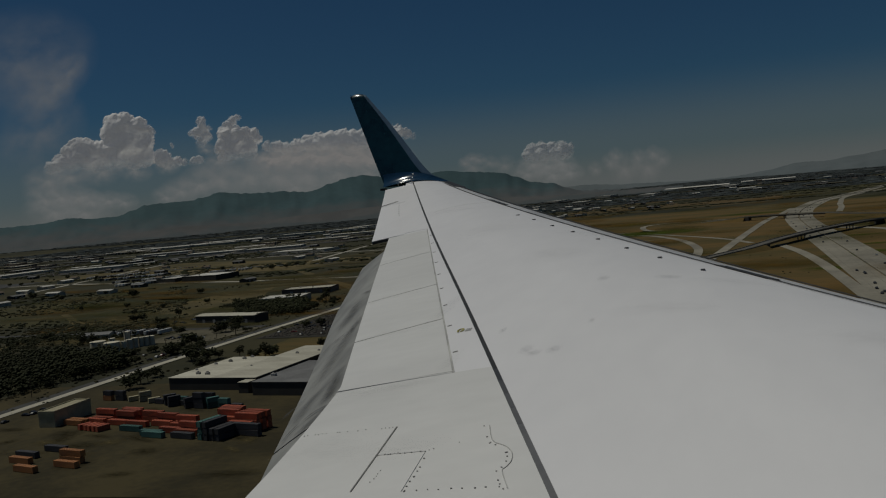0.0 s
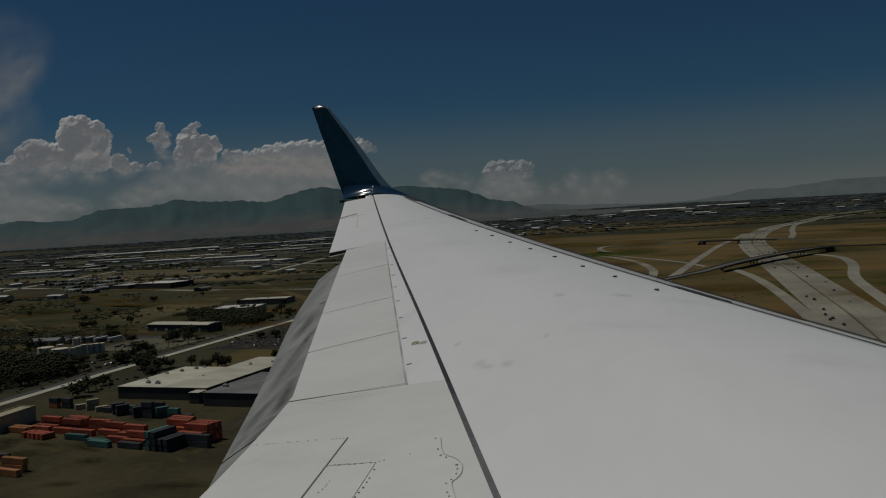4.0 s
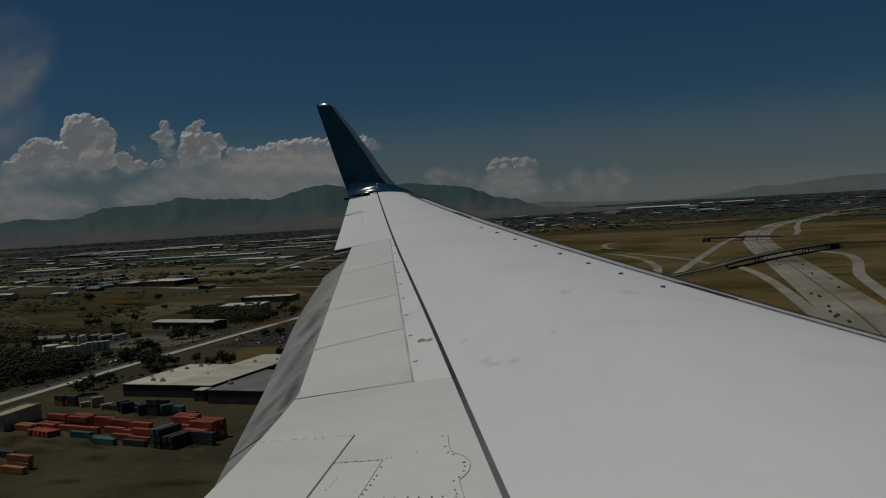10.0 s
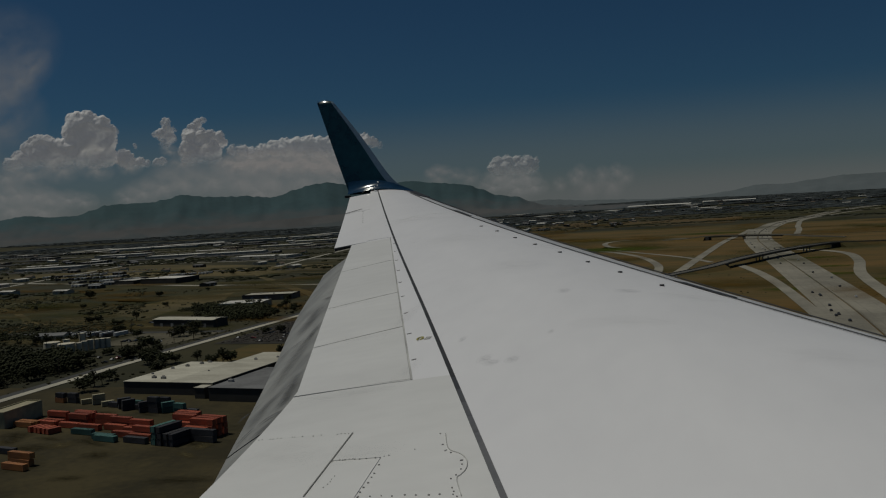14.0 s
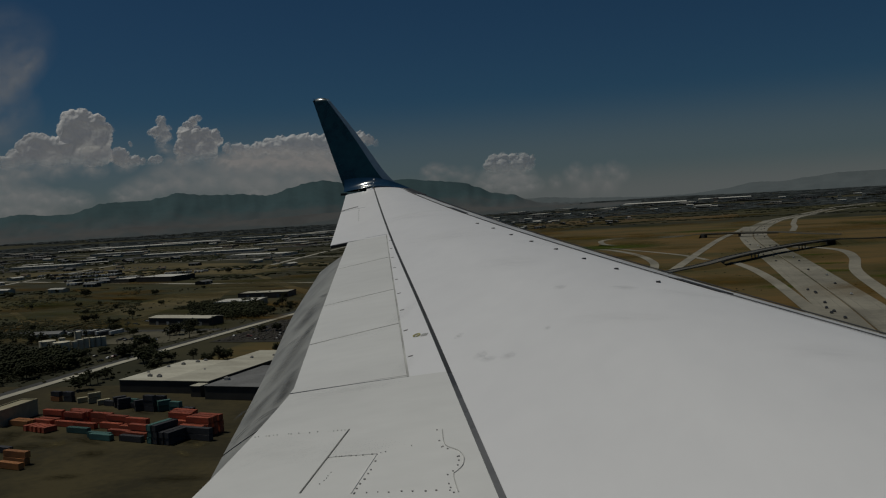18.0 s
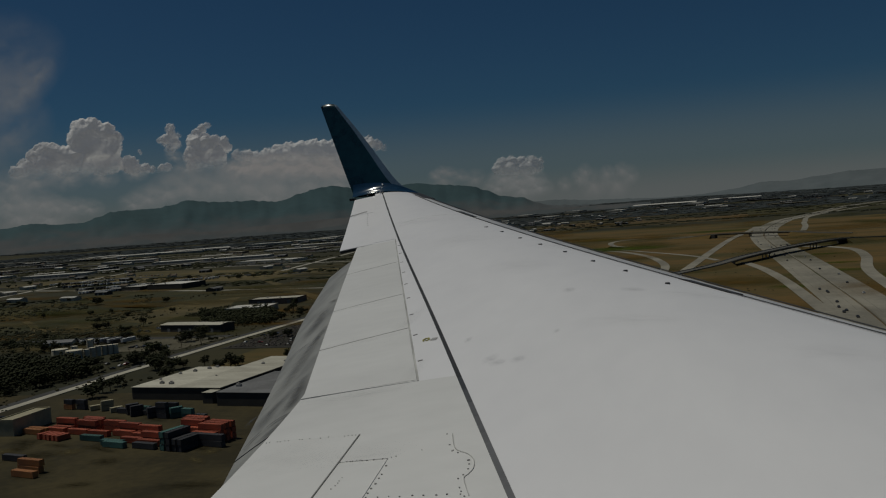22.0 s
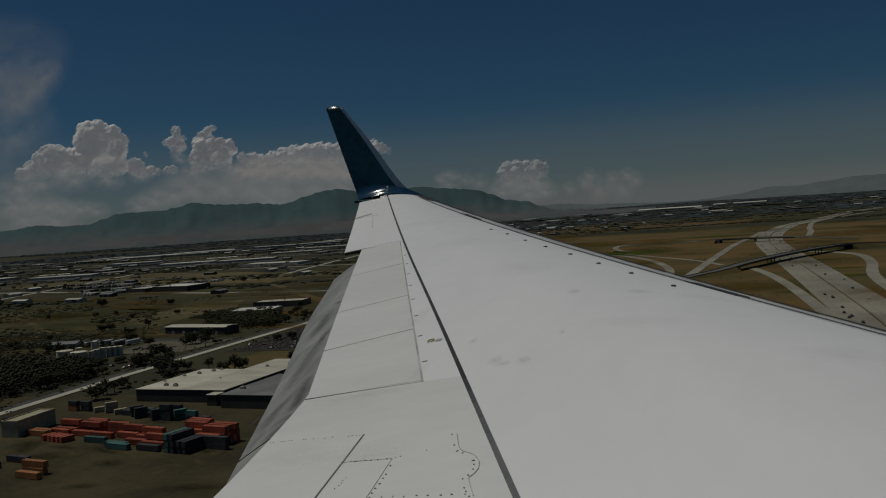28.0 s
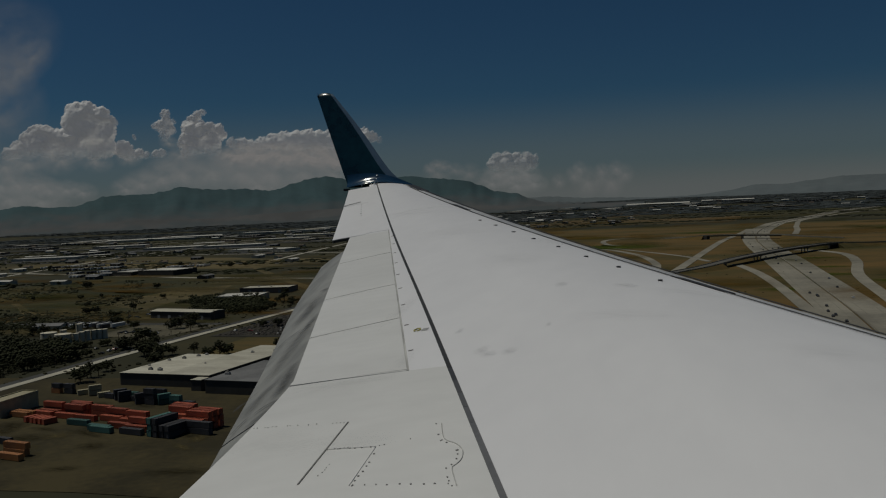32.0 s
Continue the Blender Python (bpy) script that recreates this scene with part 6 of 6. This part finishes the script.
# trees and scrub
def tree(label, h, w, seed):
    """A tapered trunk with limbs and a crown of many small clumps with gaps."""
    q = random.Random(seed)
    t = empty("tree", label, "tree", "street and field trees")
    v, f = [], []

    def limb(a, b, r0, r1):
        k, d = len(v), (b - a).normalized()
        s = d.orthogonal().normalized()
        u = d.cross(s)
        for p, r in ((a, r0), (b, r1)):
            for i in range(6):
                v.append(p + (s * math.cos(1.0472 * i) + u * math.sin(1.0472 * i)) * r)
        f.extend((k + i, k + (i + 1) % 6, k + 6 + (i + 1) % 6, k + 6 + i) for i in range(6))

    limb(Vector((0, 0, -0.5)), Vector((0.1, 0, h * 0.45)), 0.03 * h, 0.02 * h)
    tips = []
    for i in range(7):
        a = 6.283 * i / 7 + q.uniform(-0.3, 0.3)
        b = Vector((math.cos(a) * w * q.uniform(0.25, 0.42), math.sin(a) * w * q.uniform(0.25, 0.42), h * q.uniform(0.55, 0.85)))
        limb(Vector((0.05, 0, h * q.uniform(0.25, 0.42))), b, 0.014 * h, 0.005 * h)
        tips.append(b)
    put("trunk", mesh_of("trunk", v, f, BARK), t)
    v, f = [], []
    iv, jf = ico(1)
    for i in range(260):
        c = q.choice(tips) + Vector((q.gauss(0, 1), q.gauss(0, 1), q.gauss(0, 0.8))) * w * 0.15
        c.z = max(c.z - h * 0.12, h * 0.12)
        r = w * q.uniform(0.045, 0.10)
        k = len(v)
        sq = Vector((q.uniform(0.7, 1.2), q.uniform(0.7, 1.2), q.uniform(0.5, 0.9)))
        v += [c + Vector((u.x * sq.x, u.y * sq.y, u.z * sq.z)) * r * q.uniform(0.7, 1.25) for u in iv]
        f += [tuple(a + k for a in p) for p in jf]
    put("crown", mesh_of("crown", v, f, LEAF, True), t)
    return t


TREES = [tree("dark green broadleaf tree", 9, 8, 1), tree("tall dark green poplar-like tree", 13, 6.5, 2), tree("low bushy dark green tree", 5.5, 6.5, 3), tree("broad dark green shade tree", 11, 11, 4)]
spots = ((-300, 328, 50, 40, 35), (-262, 366, 24, 10, 8), (-268, 345, 16, 10, 6), (-262, 525, 40, 40, 23), (-212, 330, 14, 30, 6), (-195, 345, 40, 14, 8), (-280, 430, 60, 12, 9), (-318, 318, 44, 40, 29), (-258, 300, 8, 50, 4), (-216, 296, 4, 6, 3), (-246, 360, 5, 10, 4), (-242, 373, 4, 6, 2), (-246, 428, 8, 20, 4), (-252, 430, 10, 60, 4), (-235, 530, 60, 30, 15), (-330, 480, 50, 30, 8), (-250, 610, 60, 40, 12), (-420, 560, 60, 40, 6),
         (-600, 700, 160, 60, 12), (-150, 355, 60, 20, 7), (-360, 400, 60, 30, 8), (-700, 950, 200, 60, 15), (-900, 1200, 300, 40, 14), (-460, 900, 120, 20, 9))
for x, y, w, d, n in spots:
    for i in range(n):
        a, b = x + rnd.gauss(0, 0.5) * w, y + rnd.gauss(0, 0.5) * d
        copy_thing(rnd.choice(TREES), at(a, b, rnd.uniform(0, 360), s=rnd.uniform(0.45, 1.0)))
hide(*TREES)


def clumps(name, label, n, place, size, material, category, long=1.0, tall=0.75, lobes=2, high=0.0):
    """Countless bushes or crowns as one mass, each of a few uneven lobes."""
    v, f = [], []
    iv, jf = ico(1)
    for _ in range(n):
        p = place()
        if p is None:
            continue
        x, y = plan(*p)
        r = size * rnd.uniform(0.4, 1.3)
        z = gz(x, y)
        for m in range(lobes):
            k = len(v)
            q = r * rnd.uniform(0.5, 1.0) * (2 / lobes) ** 0.6
            o = Vector((x + rnd.uniform(-1, 1) * r, y + rnd.uniform(-1, 1) * r, z + r * 0.35 + rnd.random() * high * r))
            v += [o + Vector((u.x * q * long * rnd.uniform(0.7, 1.3), u.y * q * rnd.uniform(0.7, 1.3), u.z * q * tall * rnd.uniform(0.8, 1.2))) for u in iv]
            f += [tuple(a + k for a in t) for t in jf]
    return tagged(put(name, mesh_of(name, v, f, material, True)), label, category, kind="stuff")


def wedge(az0, az1, r0, r1, freq, cut, flat=1.0):
    def place():
        x, y = bearing(rnd.uniform(az0, az1), r0 + (r1 - r0) * rnd.random())
        return (x, y) if noise.noise((x * freq * flat, y * freq, 3)) > cut else None
    return place


def in_box(x0, x1, y0, y1):
    return lambda: (rnd.uniform(x0, x1), rnd.uniform(y0, y1))


def in_quad(a, b, c, d):
    """A place within four corners, given in turn."""
    def place():
        u, w = rnd.random(), rnd.random()
        return tuple((1 - w) * ((1 - u) * a[k] + u * b[k]) + w * ((1 - u) * d[k] + u * c[k]) for k in (0, 1))
    return place


clumps("field_scrub", "low olive scrub and weeds on rough ground", 3200, lambda p=wedge(24, 47, 180, 900, 0.012, 0.22): (lambda q: None if q is None or (-262 < q[0] < -95 and q[1] < 300) else q)(p()), 1.1, SCRUB, "scrub")
clumps("far_woods", "dark tree rows and copses between the far halls", 10000, wedge(16, 48, 900, 2800, 0.012, 0.05, 0.15), 2.3, LEAF, "woods", 3.0, 0.7)
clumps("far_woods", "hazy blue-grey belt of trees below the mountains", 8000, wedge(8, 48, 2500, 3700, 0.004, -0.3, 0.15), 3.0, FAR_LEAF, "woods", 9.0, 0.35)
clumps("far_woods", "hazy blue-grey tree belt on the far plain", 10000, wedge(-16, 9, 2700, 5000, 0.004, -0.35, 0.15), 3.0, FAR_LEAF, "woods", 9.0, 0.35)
clumps("far_woods", "dark tree rows far beyond the fields", 4500, wedge(-15, 14, 1900, 3900, 0.010, 0.0, 0.15), 2.4, LEAF, "woods", 3.5, 0.6)
clumps("dark_copse", "dense dark wood of broadleaf trees beside the street", 480, in_quad((-350, 345), (-262, 270), (-250, 336), (-284, 362)), 4.2, LEAF, "woods", lobes=22, high=1.5, tall=0.9)
clumps("dark_copse", "dense dark trees beside the sheds", 420, in_quad((-285, 490), (-236, 482), (-262, 540), (-326, 560)), 3.6, LEAF, "woods", lobes=18, high=1.2, tall=0.9)
clumps("dark_copse", "dark scrubby woods behind the tanks", 560, in_box(-450, -318, 335, 440), 2.6, LEAF, "woods", lobes=12, high=0.8)
clumps("dark_copse", "dark bushes beyond the long shed", 200, in_box(-330, -290, 540, 600), 2.2, LEAF, "woods", lobes=10, high=0.6)
clumps("dark_copse", "dark scrub along the lots", 1500, wedge(33, 46, 540, 900, 0.012, -0.15), 2.0, LEAF, "woods", lobes=4)
clumps("dark_copse", "dark thicket behind the rough grass", 420, in_box(-420, -330, 430, 500), 1.8, LEAF, "woods", lobes=5)
clumps("scrap_heap", "rusty scrap heaped over a dark lot", 2200, in_box(-218, -152, 398, 478), 1.0, SCRAP, "scrap")
clumps("yard_weeds", "weeds along the yard edge and street", 500, in_box(-262, -236, 150, 700), 0.9, SCRUB, "weeds")
clumps("field_scrub", "low soft tufts on the brown field", 1500, wedge(-14, 14, 430, 1700, 0.012, 0.2), 0.8, SCRUB, "scrub", tall=0.4)


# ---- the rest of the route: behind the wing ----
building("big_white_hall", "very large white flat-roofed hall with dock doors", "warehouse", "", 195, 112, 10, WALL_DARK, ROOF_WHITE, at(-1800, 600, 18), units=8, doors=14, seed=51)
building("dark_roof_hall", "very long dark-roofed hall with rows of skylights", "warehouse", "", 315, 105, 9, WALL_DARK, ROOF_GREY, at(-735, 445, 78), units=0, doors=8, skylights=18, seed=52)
building("cream_hall", "cream flat-roofed hall beside a green field", "warehouse", "", 68, 45, 7, WALL_WHITE, ROOF_CREAM, at(-1555, 455, 40), units=2, doors=3, seed=53)
building("cream_hall", "cream flat-roofed hall beside a street", "warehouse", "", 75, 42, 7, WALL_DARK, ROOF_CREAM, at(-1605, 560, 20), units=2, doors=4, seed=54)
building("white_gabled_hall", "white gabled hall in a dirt lot", "warehouse", "", 82, 45, 7, WALL_WHITE, ROOF_WHITE, at(-1850, 735, 25), rise=2, units=0, doors=4, seed=55)
building("grey_long_hall", "long grey-roofed hall among lots", "warehouse", "", 285, 75, 8, WALL_WHITE, ROOF_GREY, at(-1090, 860, 80), units=4, doors=8, seed=56)
building("roadside_house", "small house with a pale gabled roof beside the railway", "house", "", 36, 18, 5, WALL_BROWN, ROOF_WHITE, at(-598, 292, 30), rise=2.4, units=0, windows=4, seed=57)
building("metal_hall", "hall with a bright white rounded metal roof", "warehouse", "", 60, 45, 8, WALL_DARK, ROOF_WHITE, at(-470, 240, 20), rise=3, units=0, doors=3, seed=58)
patch("field", [(-1690, 455), (-1560, 430), (-1635, 590), (-1690, 580)], FIELD_OLIVE, "green field between the halls", "field", 0.2, 8)
patch("field", [(-690, 150), (-640, 150), (-655, 520), (-690, 520)], FIELD_OLIVE, "grass strip beside the railway", "field", 0.2, 8)
patch("trailer_lot", [(-1660, 340), (-1510, 345), (-1540, 405), (-1655, 418)], ASPHALT, "asphalt lot with rows of trailers", "lot", 0.25, 8)
LOTS = [trailer(TRAILER_WHITE, "white box semi-trailer in a row on asphalt")]
for r in range(3):
    for i in range(14):
        copy_thing(LOTS[0], at(-1645 + i * 8, 352 + r * 22, 78, 0.3))
hide(*LOTS)
strip("street", [(-2100, 800), (-1917, 731), (-1733, 634), (-1599, 596), (-1300, 520)], 11, ASPHALT, "asphalt street between the halls", "road", 0.35)
# railway
line = smooth_line([(-620, 60), (-629, 222), (-636, 286), (-648, 460), (-670, 800)], 12)
strip("railway_bed", line, 7, DIRT, "gravel railway bed", "railway", 0.5)
for off in (-0.75, 0.75):
    strip("rail", [(x + off, y) for x, y in line], 0.12, STEEL, "weathered steel rail", "railway", 0.75)

# ---- ahead of the wing: motorway, golf course, lake and river ----
GOLF = mat("golf_grass", (0.045, 0.060, 0.018), (0.024, 0.035, 0.012), 0.012, 0.1, rough=0.95, coords="World")
WATER = mat("dark_water", (0.018, 0.030, 0.038), (0.012, 0.020, 0.026), 0.02, 0.4, rough=0.12, bump=0.05, coords="World")
SAND = mat("bunker_sand", (0.34, 0.30, 0.20), (0.24, 0.20, 0.13), 0.05, 0.5, rough=0.95, coords="World")
patch("golf_course", [(500, 120), (1150, 90), (1150, 700), (540, 460)], GOLF, "dark green golf course grass", "golf course", 0.14, 14)
patch("golf_course", [(700, 480), (1150, 700), (1050, 950), (640, 850)], GOLF, "dark green golf course grass by the lake", "golf course", 0.13, 12)


def blob(name, x, y, rx, ry, material, label, category, z, n=40, seed=1):
    x, y = plan(x, y)
    z += LAND
    rx, ry = rx * 1.5, ry * 1.5
    v = [(x, y, z)]
    for i in range(n):
        a = 6.28319 * i / n
        q = 1 + 0.28 * noise.noise((math.cos(a) * 1.3 + seed, math.sin(a) * 1.3, seed * 2.1))
        v.append((x + rx * q * math.cos(a), y + ry * q * math.sin(a), z))
    return tagged(put(name, mesh_of(name, v, [(0, 1 + i, 1 + (i + 1) % n) for i in range(n)], material)), label, category, kind="structure")


blob("lake", 752, 650, 55, 150, WATER, "dark blue-green golf course lake", "water", 0.3, 60, 3)
for i, (x, y, a, b) in enumerate(((626, 146, 9, 5), (640, 300, 7, 4), (590, 250, 6, 3), (930, 420, 9, 4), (1010, 520, 8, 5), (700, 330, 6, 4))):
    blob("sand_bunker", x, y, a, b, SAND, "pale sand bunker in the grass", "bunker", 0.32, 24, i + 5)
strip("river", smooth_line([(440, 340), (470, 420), (500, 520), (560, 640)]), 16, WATER, "narrow dark river beside the motorway", "water", 0.25)
strip("river", smooth_line([(760, 60), (858, 90), (882, 98), (960, 190), (1010, 210), (1100, 215)]), 18, WATER, "dark river between grass levees", "water", 0.3)
strip("levee", smooth_line([(740, 30), (850, 62), (900, 72), (990, 150), (1120, 190)]), 14, FIELD_TAN, "dry tan grass levee", "levee", 0.6)
strip("cart_path", smooth_line([(560, 180), (640, 210), (760, 260), (900, 330), (965, 407), (991, 353), (1000, 300)]), 3, LANE, "pale concrete cart path", "path", 0.4)
building("clubhouse", "golf clubhouse with a green hipped roof", "clubhouse", "", 51, 30, 5, WALL_BROWN, mat("green_roof", (0.10, 0.15, 0.12), (0.07, 0.10, 0.08), 0.3, 2, rough=0.7), at(985, 445, 20), rise=4, units=0, windows=6, seed=61)
strip("club_drive", smooth_line([(970, 186), (972, 230), (1000, 320), (1040, 400)]), 9, ASPHALT, "asphalt drive to the clubhouse", "road", 0.45)
small_bridge = empty("small_bridge", "concrete road bridge over the river", "bridge")
strip("deck", [(965, 170, 2.2), (972, 205, 2.4), (976, 240, 2.2)], 10, LANE, "", "", 0.5, parent=small_bridge)
for s in (-4.8, 4.8):
    strip("parapet", [(965 + s, 170, 3.1), (972 + s, 205, 3.3), (976 + s, 240, 3.1)], 0.4, LANE, "", "", 0.6, parent=small_bridge)
strip("motorway", smooth_line([(440, 150), (450, 302), (470, 389), (466, 544), (420, 700), (351, 800), (290, 1000)]), 16, CONCRETE, "pale concrete motorway past the golf course", "road", 0.55)
strip("motorway", smooth_line([(470, 150), (480, 256), (500, 330), (520, 428), (540, 600)]), 12, CONCRETE, "pale concrete motorway carriageway", "road", 0.57)
strip("ramp", smooth_line([(380, 430), (394, 501), (441, 711), (540, 860), (700, 980)]), 8, CONCRETE, "curving concrete ramp by the golf course", "road", 0.6)
over = empty("overpass", "concrete motorway flyover on square piers", "bridge")
strip("deck", [(240, 745, 1), (304, 768, 6.4), (348, 848, 6.4), (408, 894, 6.4), (470, 930, 1)], 12, CONCRETE, "", "", 0.7, parent=over)
for x, y in ((304, 768), (325, 808), (348, 848), (378, 871), (408, 894)):
    x, y = plan(x, y)
    put("pier", boxes("pier", [(x - 0.8, x + 0.8, y - 2.5, y + 2.5, LAND - 0.5, LAND + 6.0)], CONCRETE), over)
TREES = [tree("round dark green golf course tree", 8, 8, 11), tree("low grey-green bush on the golf course", 4, 6, 12)]
for i in range(40):
    copy_thing(TREES[i % 2], at(rnd.uniform(560, 1120), rnd.uniform(160, 640), rnd.uniform(0, 360), s=rnd.uniform(0.6, 1.1)))
hide(*TREES)
